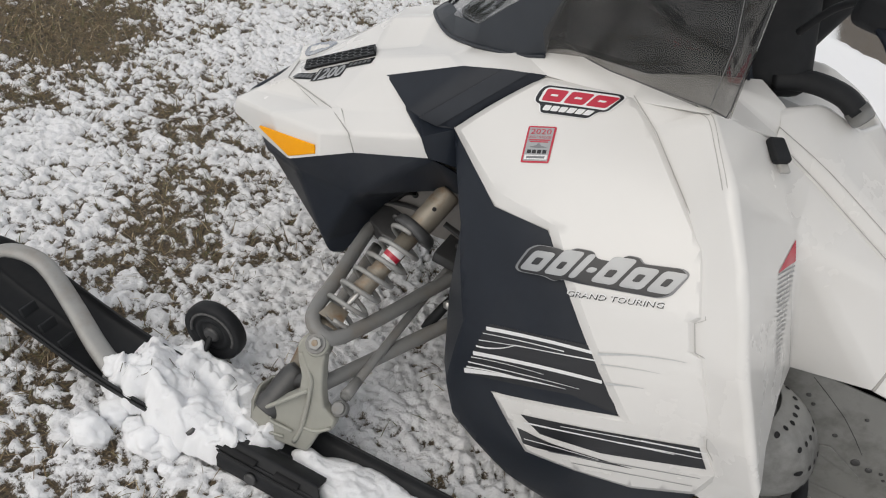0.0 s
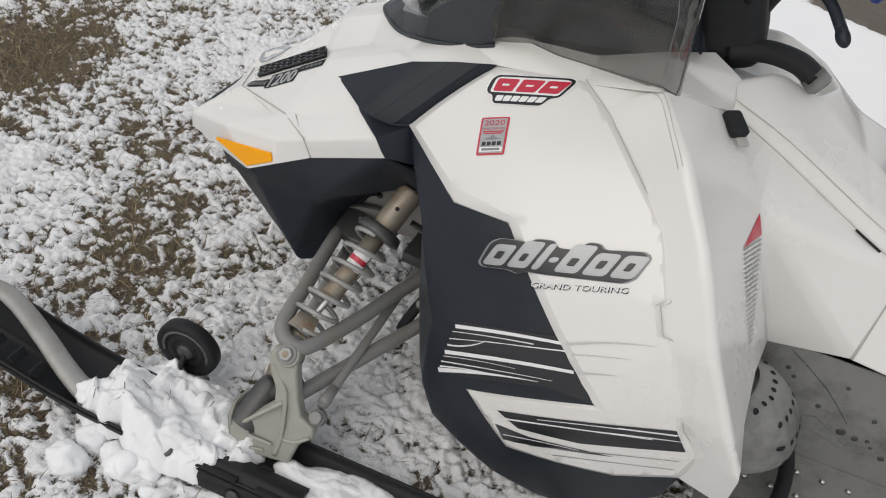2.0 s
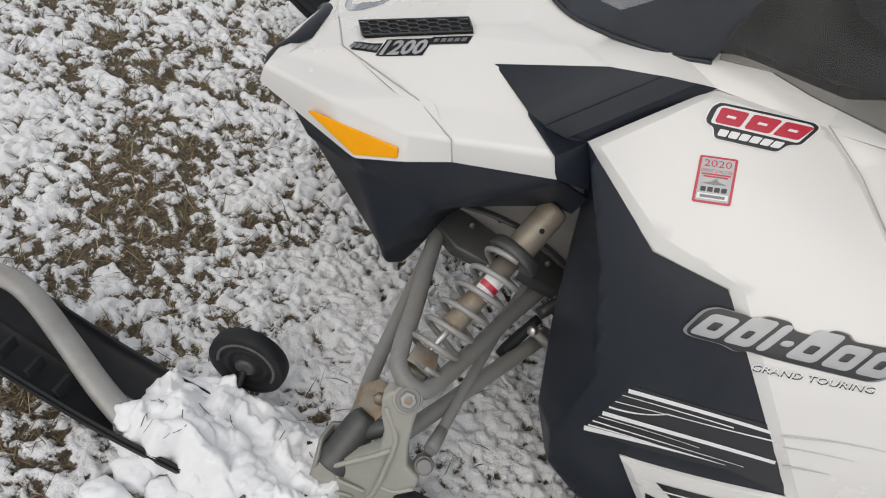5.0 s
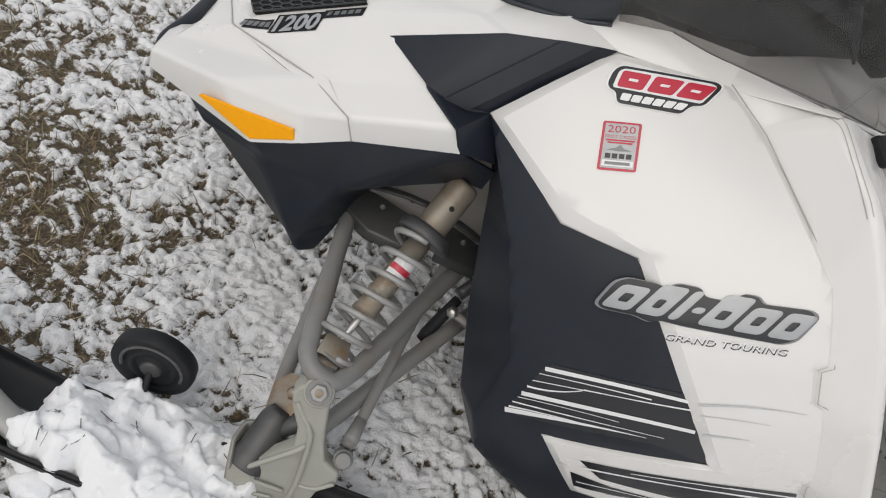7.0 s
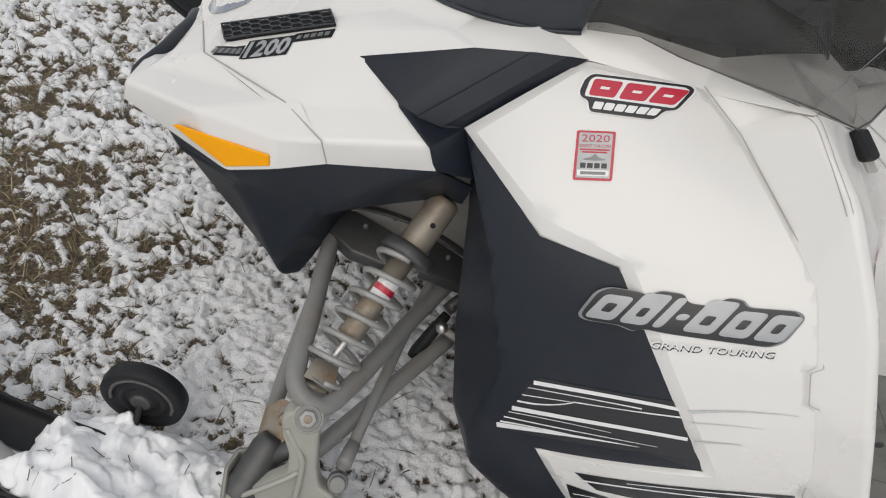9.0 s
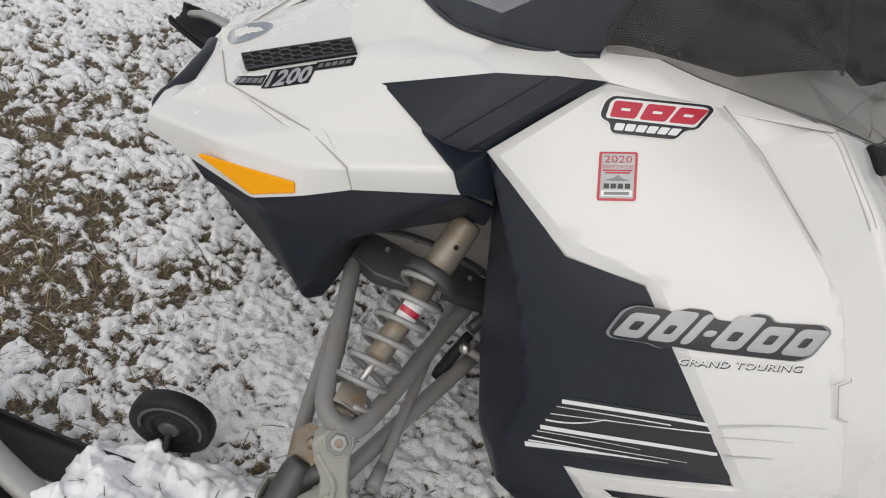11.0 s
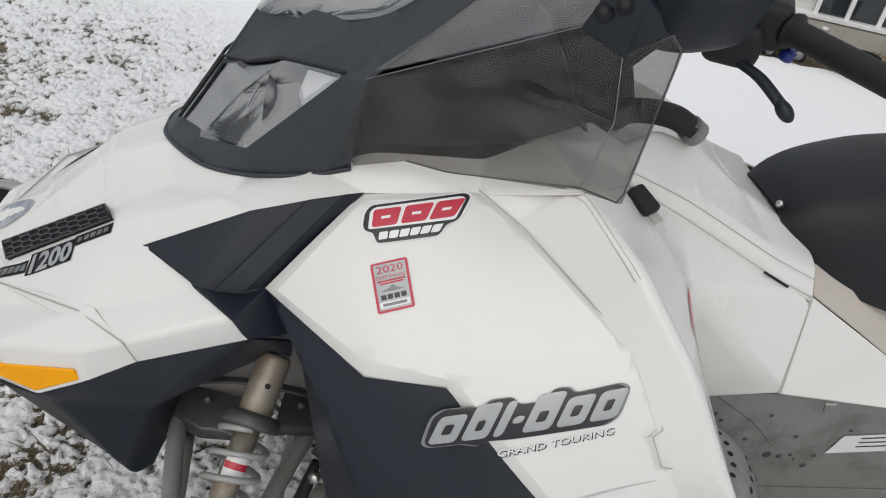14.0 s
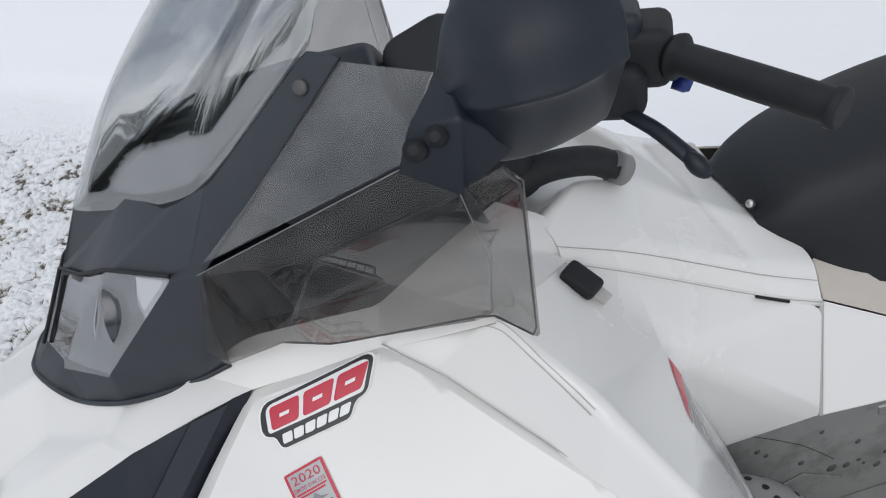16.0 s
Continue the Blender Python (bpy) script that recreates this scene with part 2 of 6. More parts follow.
def tube(points, r, steps=6, sides=12, smooth=True, taper=None, flat=1.0, closed=False):
    """A bent rod along the points."""
    line = spline(points, steps, closed) if smooth else [np.array(p, float) for p in points]
    bm = bmesh.new()
    rings, ref = [], None
    n = len(line)
    for i, p in enumerate(line):
        t = line[(i + 1) % n if closed else min(i + 1, n - 1)] - line[i - 1 if closed else max(i - 1, 0)]
        t = t / (np.linalg.norm(t) + 1e-9)
        if ref is None:
            ref = np.cross(t, (0, 0, 1)) if abs(t[2]) < 0.9 else np.cross(t, (1, 0, 0))
        ref = ref - t * ref.dot(t)
        ref = ref / np.linalg.norm(ref)
        other = np.cross(t, ref)
        rad = r * (1 + (taper - 1) * i / max(1, n - 1)) if taper else r
        rings.append([bm.verts.new(p + rad * (math.cos(a) * ref + flat * math.sin(a) * other)) for a in (2 * math.pi * s / sides for s in range(sides))])
    for i in range(n if closed else n - 1):
        for s in range(sides):
            u, v = rings[i], rings[(i + 1) % n]
            bm.faces.new((u[s], u[(s + 1) % sides], v[(s + 1) % sides], v[s]))
    if not closed:
        bm.faces.new(rings[0])
        bm.faces.new(rings[-1])
    return bm


def lathe(profile, start, end, sides=24):
    """Turned shape: profile is (share of the way from start to end, radius)."""
    a, b = Vector(start), Vector(end)
    q = (b - a).to_track_quat("Z", "Y").to_matrix()
    bm = bmesh.new()
    rings = []
    for s, r in profile:
        c = a + (b - a) * s
        rings.append([bm.verts.new(c + q @ Vector((max(r, 1e-4) * math.cos(2 * math.pi * i / sides), max(r, 1e-4) * math.sin(2 * math.pi * i / sides), 0))) for i in range(sides)])
    for u, v in zip(rings, rings[1:]):
        for i in range(sides):
            bm.faces.new((u[i], u[(i + 1) % sides], v[(i + 1) % sides], v[i]))
    bm.faces.new(rings[0])
    bm.faces.new(rings[-1])
    return bm


def block(size, at=Matrix(), bevel=0.004, cuts=2):
    bm = bmesh.new()
    bmesh.ops.create_cube(bm, size=1)
    bmesh.ops.scale(bm, vec=size, verts=bm.verts)
    if bevel:
        bmesh.ops.bevel(bm, geom=bm.edges[:], offset=bevel, segments=cuts, affect="EDGES", profile=0.5)
    bmesh.ops.transform(bm, matrix=at, verts=bm.verts)
    return bm


def drape(bm, ob, way, lift):
    """Lays a mesh on a finished part, straight along way."""
    tree = BVHTree.FromPolygons([v.co for v in ob.data.vertices], [p.vertices for p in ob.data.polygons])
    d = Vector(way).normalized()
    for v in bm.verts:
        place, normal, _, _ = tree.ray_cast(v.co - d * 0.15, d)
        if place is not None:
            v.co = place + (normal if normal.dot(d) < 0 else -normal) * lift
    return bm


def scribe(points, ob, way, width, lift=0.0006):
    """A thin line laid on a finished part."""
    line = spline(points, 8)
    bm = bmesh.new()
    d, rows = np.array(way, float), []
    for i, p in enumerate(line):
        t = line[min(i + 1, len(line) - 1)] - line[max(i - 1, 0)]
        s = np.cross(t, d)
        s = s / (np.linalg.norm(s) + 1e-9) * width / 2
        rows.append((bm.verts.new(p - s), bm.verts.new(p + s)))
    for a, b in zip(rows, rows[1:]):
        bm.faces.new((a[0], b[0], b[1], a[1]))
    return drape(bm, ob, way, lift)


def join(*bms):
    base = bms[0]
    for b in bms[1:]:
        me = bpy.data.meshes.new("tmp")
        b.to_mesh(me)
        b.free()
        base.from_mesh(me)
        bpy.data.meshes.remove(me)
    return base


def flip(bm):
    """The same on the other side of the machine."""
    c = bm.copy()
    bmesh.ops.scale(c, vec=(1, -1, 1), verts=c.verts)
    bmesh.ops.reverse_faces(c, faces=c.faces)
    return c


def both(name, bm, mat, parent, label="", **more):
    """The part and its twin on the other side."""
    other = flip(bm)
    a = finish(name, bm, mat, parent, label, **more)
    b = finish(name, other, mat, parent, label, **more)
    return a, b


# ---- the side panel's surface ----
PANEL_O = Vector((0.30, -0.40, 0.58))
PANEL_U, PANEL_V, PANEL_N = Vector((0.9798, -0.1730, 0.0998)), Vector((0.0, 0.4994, 0.8664)), Vector((-0.1997, -0.8489, 0.4894))
BULGE = (0.0218, 0.1122, -0.0650, -0.6089, -0.2713, -1.1535, 0.5543, 1.5416, -1.1088, 0.0142)


def on_panel(u, v, lift=0.0):
    """A place on the bulging side panel: u to the rear, v up, lift off its face."""
    c = BULGE
    w = c[0] + c[1] * u + c[2] * v + c[3] * u * u + c[4] * u * v + c[5] * v * v + c[6] * u ** 3 + c[7] * u * u * v + c[8] * u * v * v + c[9] * v ** 3
    return PANEL_O + PANEL_U * u + PANEL_V * v + PANEL_N * (w + lift)


def cut_sheet(outlines, cell):
    """Flat outlines in (u, v), filled and cut into a net of cells."""
    bm = bmesh.new()
    for line in outlines:
        vs = [bm.verts.new((p[0], p[1], 0)) for p in line]
        bm.faces.new(vs)
    bmesh.ops.triangulate(bm, faces=bm.faces[:])
    for axis in (0, 1):
        lo, hi = min(v.co[axis] for v in bm.verts), max(v.co[axis] for v in bm.verts)
        k = math.floor(lo / cell) + 1
        while k * cell < hi:
            co, no = [0, 0, 0], [0, 0, 0]
            co[axis], no[axis] = k * cell, 1
            bmesh.ops.bisect_plane(bm, geom=bm.verts[:] + bm.edges[:] + bm.faces[:], plane_co=co, plane_no=no, dist=1e-6)
            k += 1
    return bm


def panel_sheet(outlines, lift, thick, cell=0.02):
    bm = cut_sheet(outlines, cell)
    for f in bm.faces:
        if f.normal.z < 0:
            f.normal_flip()
    for v in bm.verts:
        v.co = on_panel(v.co.x, v.co.y, lift)
    bm.normal_update()
    if thick:
        shell(bm, thick)
    return bm


# ---- the snowmobile ----
sled = group("snowmobile", "white and black touring snowmobile with smoked wind deflectors", "snowmobile")

B = {
    # nose
    "tip_t": (-0.440, -0.190, 0.432), "tip_b": (-0.445, -0.185, 0.396), "tip_tc": (-0.470, 0, 0.40), "tip_bc": (-0.475, 0, 0.365),
    "inner": (-0.415, -0.155, 0.450), "inner_c": (-0.425, 0, 0.405), "ca": (-0.300, -0.272, 0.488), "cb": (-0.165, -0.316, 0.523),
    "scr": (-0.101, -0.325, 0.550), "sb": (-0.088, -0.321, 0.513), "cbot": (-0.155, -0.328, 0.480), "bb": (-0.228, -0.308, 0.432),
    "smid": (-0.173, -0.266, 0.548), "sc": (-0.325, -0.174, 0.518), "st": (-0.381, -0.045, 0.488),
    "f1": (-0.388, -0.125, 0.475), "fc": (-0.410, 0, 0.455), "st_c": (-0.402, 0, 0.505),
    # hood
    "crt": (0.041, -0.324, 0.601), "crb": (0.055, -0.326, 0.566), "k": (-0.017, -0.278, 0.612), "btl": (-0.093, -0.221, 0.628),
    "bmid": (0.050, -0.238, 0.706), "btr": (0.191, -0.227, 0.738), "vtl": (-0.328, -0.096, 0.521), "vtr": (-0.156, -0.145, 0.633),
    "vbr": (-0.140, -0.176, 0.632), "vbl": (-0.302, -0.148, 0.531), "hc1": (-0.290, 0, 0.555), "hc2": (-0.180, 0, 0.659), "q1": (-0.300, -0.037, 0.550), "q2": (-0.182, -0.038, 0.656), "q3": (-0.092, -0.046, 0.692),
    "podl": (-0.095, 0, 0.688), "vf": (-0.083, -0.118, 0.655), "bc1": (0.010, -0.190, 0.695), "pb1": (0.036, -0.160, 0.714), "pb2": (0.128, -0.182, 0.743),
    # cowl top
    "ctop": (0.333, -0.238, 0.762), "topr": (0.453, -0.301, 0.803), "in1": (0.200, -0.185, 0.775), "in2": (0.340, -0.215, 0.793), "in3": (0.434, -0.165, 0.804), "in4": (0.504, -0.106, 0.806), "in5": (0.605, -0.095, 0.803), "in6": (0.556, -0.130, 0.785), "in7": (0.566, -0.162, 0.766), "lat2": (0.568, -0.176, 0.746),
    "latch": (0.555, -0.178, 0.750),
}

nose = finish("nose_fascia", facets(B, [
    ("tip_t", "ca", "bb", "tip_b"), ("ca", "cb", "cbot", "bb"), ("cb", "scr", "sb", "cbot"),
    ("tip_t", "inner", "ca"), ("inner", "smid", "ca"), ("smid", "cb", "ca"), ("smid", "scr", "cb"),
    ("inner", "f1", "sc"), ("inner", "sc", "smid"), ("f1", "st", "sc"), ("f1", "fc", "st_c", "st"),
    ("inner", "inner_c", "fc", "f1"), ("tip_t", "tip_tc", "inner_c", "inner"), ("tip_b", "tip_bc", "tip_tc", "tip_t"),
], 0.004, 0.007, mirror=True, out=(-0.1, 0, 0.4), cuts=3), WHITE, sled, "white plastic nose with a pointed side wing")


def plate(points, thick, bevel=0.002):
    """A flat piece with an outline in space and rounded rims."""
    bm = bmesh.new()
    f = bm.faces.new([bm.verts.new(p) for p in points])
    bm.normal_update()
    n = f.normal.copy()
    r = bmesh.ops.extrude_face_region(bm, geom=[f])
    bmesh.ops.translate(bm, vec=n * thick, verts=[v for v in r["geom"] if isinstance(v, bmesh.types.BMVert)])
    if bevel:
        bmesh.ops.bevel(bm, geom=bm.edges[:], offset=bevel, segments=2, affect="EDGES", profile=0.5, clamp_overlap=True)
    return bm


marker = plate([(-0.328, -0.266, 0.442), (-0.322, -0.272, 0.450), (-0.168, -0.3265, 0.497), (-0.163, -0.3265, 0.480), (-0.229, -0.3095, 0.438)], 0.005)
both("side_marker", marker, AMBER, nose, "amber plastic side reflector")

hood = finish("hood", facets(B, [
    ("scr", "crt", "crb", "sb"), ("smid", "k", "crt", "scr"), ("sc", "vbl", "vbr", "smid"), ("vbr", "btl", "smid"), ("btl", "k", "smid"),
    ("st", "vtl", "vbl", "sc"), ("st", "st_c", "hc1", "q1"), ("st", "q1", "vtl"), ("vtl", "q1", "q2", "vtr"), ("q1", "hc1", "hc2", "q2"), ("vtr", "q2", "q3", "vf"), ("q2", "hc2", "podl", "q3"),
    ("vtr", "vf", "bc1", "vbr"), ("vbr", "bc1", "bmid", "btl"), ("vf", "q3", "pb1", "bc1"), ("q3", "podl", "pb1"), ("bc1", "pb1", "pb2"), ("bc1", "pb2", "btr", "bmid"),
], 0.004, 0.008, mirror=True, out=(-0.1, 0, 0.3), cuts=3), WHITE, sled, "white plastic hood")
both("upper_cowl", facets(B, [
    ("pb2", "in1", "ctop", "btr"), ("in1", "in2", "ctop"), ("in2", "in3", "topr", "ctop"), ("in3", "in4", "in6"), ("in3", "in6", "in7"), ("in3", "in7", "lat2", "topr"), ("lat2", "latch", "topr"),
], 0.004, 0.006, out=(0.3, 0, 0.5)), WHITE, sled)

# hood vents: a tray with a six-sided mesh over it
VC = [Vector(B[n]) for n in ("vbl", "vbr", "vtr", "vtl")]
VN = (VC[1] - VC[0]).cross(VC[3] - VC[0]).normalized()
VX = VC[1] - VC[0]


def on_vent(s, t, lift):
    return (VC[0] * (1 - s) + VC[1] * s) * (1 - t) + (VC[3] * (1 - s) + VC[2] * s) * t + VN * lift


def hex_mesh():
    bm = bmesh.new()
    cols, rows_ = 11, 3
    for i in range(-1, cols + 2):
        for j in range(-1, rows_ + 2):
            cx, cy = (i + 0.5) / cols, (j + (0.5 if i % 2 else 0.0)) / rows_
            pts = [(cx + 0.66 / cols * math.cos(a), cy + 0.56 / rows_ * math.sin(a)) for a in (k * math.pi / 3 for k in range(6))]
            for k in range(3):
                p, q = pts[k], pts[(k + 1) % 6]
                if not all(-0.001 <= c <= 1.001 for c in (*p, *q)):
                    continue
                a, b = on_vent(*p, 0.0), on_vent(*q, 0.0)
                d = (b - a).normalized()
                w = d.cross(VN).normalized() * 0.0010
                base = [a + w, b + w, b - w, a - w]
                lo, hi = [bm.verts.new(c + VN * 0.004) for c in base], [bm.verts.new(c + VN * 0.0075) for c in base]
                bm.faces.new(hi)
                for m in range(4):
                    bm.faces.new((lo[m], lo[(m + 1) % 4], hi[(m + 1) % 4], hi[m]))
    return bm


tray = bmesh.new()
net = [[tray.verts.new(on_vent(s / 6, t / 3, 0.0045)) for t in range(4)] for s in range(7)]
for a in range(6):
    for b in range(3):
        tray.faces.new((net[a][b], net[a + 1][b], net[a + 1][b + 1], net[a][b + 1]))
shell(tray, 0.003)
part("vent_tray", tray, DARK, hood)
part("vent_mesh", hex_mesh(), MESH, hood, "dark six-sided plastic mesh", smooth=False)
frame_line = [on_vent(*p, 0.0065) for p in ((0, 0), (0.5, 0), (1, 0), (1, 0.5), (1, 1), (0.5, 1), (0, 1), (0, 0.5))]
part("vent_frame", tube(frame_line, 0.0016, 1, 6, smooth=False, closed=True), MESH, hood)

# badge on the side of the hood
BX = VX.normalized()
BN = (Vector(B["vbr"]) - Vector(B["sc"])).cross(Vector(B["smid"]) - Vector(B["sc"])).normalized()
if BN.y > 0:
    BN = -BN
BY = BN.cross(BX).normalized()
if BY.z < 0:
    BY = -BY


def flat_plate(o, ex, ey, en, outlines, lift, thick=0.0004):
    bm = bmesh.new()
    for line in outlines:
        bm.faces.new([bm.verts.new(o + ex * p[0] + ey * p[1] + en * lift) for p in line])
    bmesh.ops.triangulate(bm, faces=bm.faces[:])
    for f in bm.faces:
        f.normal_update()
        if f.normal.dot(en) < 0:
            f.normal_flip()
    shell(bm, thick)
    return bm


def rect(x0, y0, x1, y1, lean=0.0):
    return [(x0, y0), (x1, y0), (x1 + lean * (y1 - y0), y1), (x0 + lean * (y1 - y0), y1)]


def writing(text, height, lean=0.0, wide=1.0, bold=0.0):
    """Outlines of a line of writing, laid flat, its left end at the origin: a mesh."""
    cu = bpy.data.curves.new("writing", "FONT")
    cu.body, cu.size, cu.shear, cu.resolution_u = text, height / 0.72, lean, 2
    cu.offset = bold
    ob = new("writing", cu)
    me = bpy.data.meshes.new_from_object(ob.evaluated_get(bpy.context.evaluated_depsgraph_get()))
    bpy.data.objects.remove(ob)
    bm = bmesh.new()
    bm.from_mesh(me)
    bpy.data.meshes.remove(me)
    lo = min(v.co.x for v in bm.verts)
    for v in bm.verts:
        v.co.x = (v.co.x - lo) * wide
    return bm


bo = Vector(B["vbl"]) - BX * 0.018 - BY * 0.030 + BN * 0.001


def on_hood(outlines, lift):
    bm = flat_plate(bo, BX, BY, BN, outlines, 0.0, 0.0)
    for k in range(1, 24):
        bmesh.ops.bisect_plane(bm, geom=bm.verts[:] + bm.edges[:] + bm.faces[:], plane_co=bo + BX * 0.01 * k, plane_no=BX, dist=1e-6)
    return drape(bm, hood, -BN, lift)


badge = part("engine_badge", on_hood([rect(0.0, 0.0, 0.052, 0.019, 0.3), rect(0.053, -0.006, 0.136, 0.026, 0.3), rect(0.139, 0.014, 0.206, 0.028, 0.3)], 0.0008), DECAL_BLACK, sled, "black and silver engine badge")
num = writing("1200", 0.0265, 0.28, 1.12, 0.0012)
for v in num.verts:
    v.co = bo + BX * (0.058 + v.co.x) + BY * (v.co.y - 0.003)
part("engine_number", drape(num, hood, -BN, 0.0016), DECAL_SILVER, badge, smooth=False)
for i in range(5):
    part("badge_block", on_hood([rect(0.005 + 0.0095 * i, 0.004, 0.0125 + 0.0095 * i, 0.0145, 0.3)], 0.0016), DECAL_SILVER, badge)
    part("badge_block", on_hood([rect(0.147 + 0.0115 * i, 0.018, 0.1555 + 0.0115 * i, 0.0245, 0.3)], 0.0016), DECAL_SILVER, badge)

# oval emblem on the hood's front, and the seam between nose and hood
oval = bmesh.new()
oval.faces.new([oval.verts.new((-0.345 + 0.036 * math.cos(a), -0.020 + 0.022 * math.sin(a), 0.62)) for a in (k * math.pi / 12 for k in range(24))])
bmesh.ops.inset_region(oval, faces=oval.faces[:], thickness=0.006)
bmesh.ops.triangulate(oval, faces=oval.faces[:])
drape(oval, hood, (0, 0, -1), 0.002)
shell(oval, 0.002)
part("nose_emblem", oval, SATIN, hood, "oval silver emblem")
both("hood_seam", tube([tuple(Vector(B[n]) + Vector((0, -0.0005, 0.001))) for n in ("st", "sc", "smid", "scr", "sb")], 0.0011, 1, 6, smooth=False), SEAM, nose)

# black trim between hood and side panel
T = dict(B)
T.update({"k": (-0.018, -0.2815, 0.6155), "crt": (0.040, -0.3280, 0.6045), "r1": (0.008, -0.282, 0.608), "r2": (0.120, -0.237, 0.726), "r3": (0.042, -0.278, 0.603), "r4": (0.162, -0.232, 0.733), "panl": (0.074, -0.268, 0.606), "low": (0.105, -0.300, 0.555), "back": (0.09, -0.24, 0.50)})
both("black_side_trim", facets(T, [
    ("btl", "bmid", "r2", "r1", "k"), ("r1", "r2", "r4", "r3"), ("r3", "r4", "btr", "panl"), ("k", "r1", "crt"), ("r1", "r3", "panl", "crt"), ("crt", "panl", "low", "crb"),
], 0.004, 0.003, out=(0.1, 0, 0.5)), BLACK, sled)
strip = [Vector(T[n]) for n in ("r1", "r3", "r4", "r2")]
ups = (strip[1] - strip[0]).cross(strip[3] - strip[0]).normalized()
ups = ups if ups.y < 0 else -ups
both("trim_strip", plate([p + ups * 0.0015 for p in strip], 0.0015 if (strip[1] - strip[0]).cross(strip[3] - strip[0]).y < 0 else -0.0015, 0), STRIP, sled, "dark grey raised strip")

# lower lip under the nose
C = dict(B)
C.update({"ch1": (-0.140, -0.300, 0.262), "ch1b": (-0.122, -0.296, 0.238), "ch2": (-0.104, -0.280, 0.238), "ch3": (-0.082, -0.252, 0.285), "ch_a": (-0.330, -0.235, 0.370), "w1": (-0.066, -0.222, 0.338), "wa": (-0.036, -0.226, 0.385), "w2": (0.017, -0.222, 0.430), "wb": (0.070, -0.240, 0.462), "w3": (0.106, -0.270, 0.484), "low": (0.110, -0.300, 0.540),
          "m1": (-0.215, -0.292, 0.402), "m2": (-0.082, -0.312, 0.412), "nose_c": (-0.40, 0, 0.33), "bot_c": (-0.20, 0, 0.26), "tb": (-0.40, -0.17, 0.375)})
both("lower_lip", facets(C, [
    ("tb", "bb", "m1", "ch_a"), ("bb", "cbot", "sb", "m2", "m1"), ("sb", "crb", "m2"), ("crb", "low", "w3", "wb", "m2"), ("m2", "wb", "w2", "wa"), ("m1", "m2", "ch1"), ("m2", "w1", "ch3", "ch1"), ("m2", "wa", "w1"), ("ch1", "ch3", "ch2", "ch1b"),
    ("ch_a", "m1", "ch1", "bot_c"), ("ch_a", "bot_c", "nose_c"), ("tb", "ch_a", "nose_c"), ("ch1", "ch1b", "bot_c"), ("ch1b", "ch2", "bot_c"),
], 0.004, 0.012, out=(0.1, 0, 0.5), cuts=4), BLACK, sled, "black plastic lower lip")

# black side panel and the white one that stands proud of it
black_line = [(-0.242, 0.089), (-0.12, 0.06), (0.02, 0.03), (0.12, -0.06), (0.20, -0.18), (0.33, -0.195), (0.368, -0.241), (0.33, -0.36), (0.23, -0.465), (0.132, -0.478), (0.046, -0.458), (-0.078, -0.391), (-0.100, -0.33), (-0.085, -0.20), (-0.15, -0.05)]
lower = panel_sheet([black_line], 0.0, 0.004)
flange = {n: on_panel(*p) for n, p in {"a": (-0.242, 0.089), "b": (-0.15, -0.05), "c": (-0.085, -0.20), "d": (-0.100, -0.33), "e": (-0.078, -0.391)}.items()}
flange.update({"a2": (0.105, -0.250, 0.535), "b2": (0.122, -0.262, 0.45), "c2": (0.155, -0.345, 0.33), "d2": (0.195, -0.405, 0.22), "e2": (0.245, -0.440, 0.155), "a3": (0.16, -0.2, 0.52), "b3": (0.17, -0.19, 0.44), "c3": (0.20, -0.25, 0.31), "d3": (0.24, -0.30, 0.2)})
edge = facets(flange, [("a", "b", "b2", "a2"), ("b", "c", "c2", "b2"), ("c", "d", "d2", "c2"), ("d", "e", "e2", "d2"), ("a2", "b2", "b3", "a3"), ("b2", "c2", "c3", "b3"), ("c2", "d2", "d3", "c3")], 0.004, 0.008, out=(0.4, 0, 0.4), cuts=3)
both("lower_side_panel", join(lower, edge), BLACK, sled, "black plastic lower side panel")

white_line = [(-0.242, 0.089), (-0.123, 0.223), (0.025, 0.238), (0.085, 0.196), (0.208, 0.081), (0.230, 0.063), (0.267, -0.026), (0.256, -0.036), (0.272, -0.074), (0.290, -0.076), (0.339, -0.175), (0.332, -0.191), (0.337, -0.205), (0.372, -0.243),
              (0.350, -0.300), (0.257, -0.345), (0.165, -0.363), (0.078, -0.375), (0.0, -0.292), (0.208, -0.219), (0.007, 0.0), (-0.096, -0.001)]
white_in = [(-0.222, 0.090), (-0.120, 0.213), (0.024, 0.230), (0.080, 0.190), (0.202, 0.077), (0.222, 0.060), (0.258, -0.026), (0.247, -0.038), (0.264, -0.076), (0.282, -0.080), (0.330, -0.175), (0.324, -0.191), (0.329, -0.205), (0.362, -0.243),
            (0.344, -0.294), (0.256, -0.338), (0.168, -0.356), (0.084, -0.366), (0.016, -0.292), (0.228, -0.219), (0.020, 0.010), (-0.100, 0.022)]


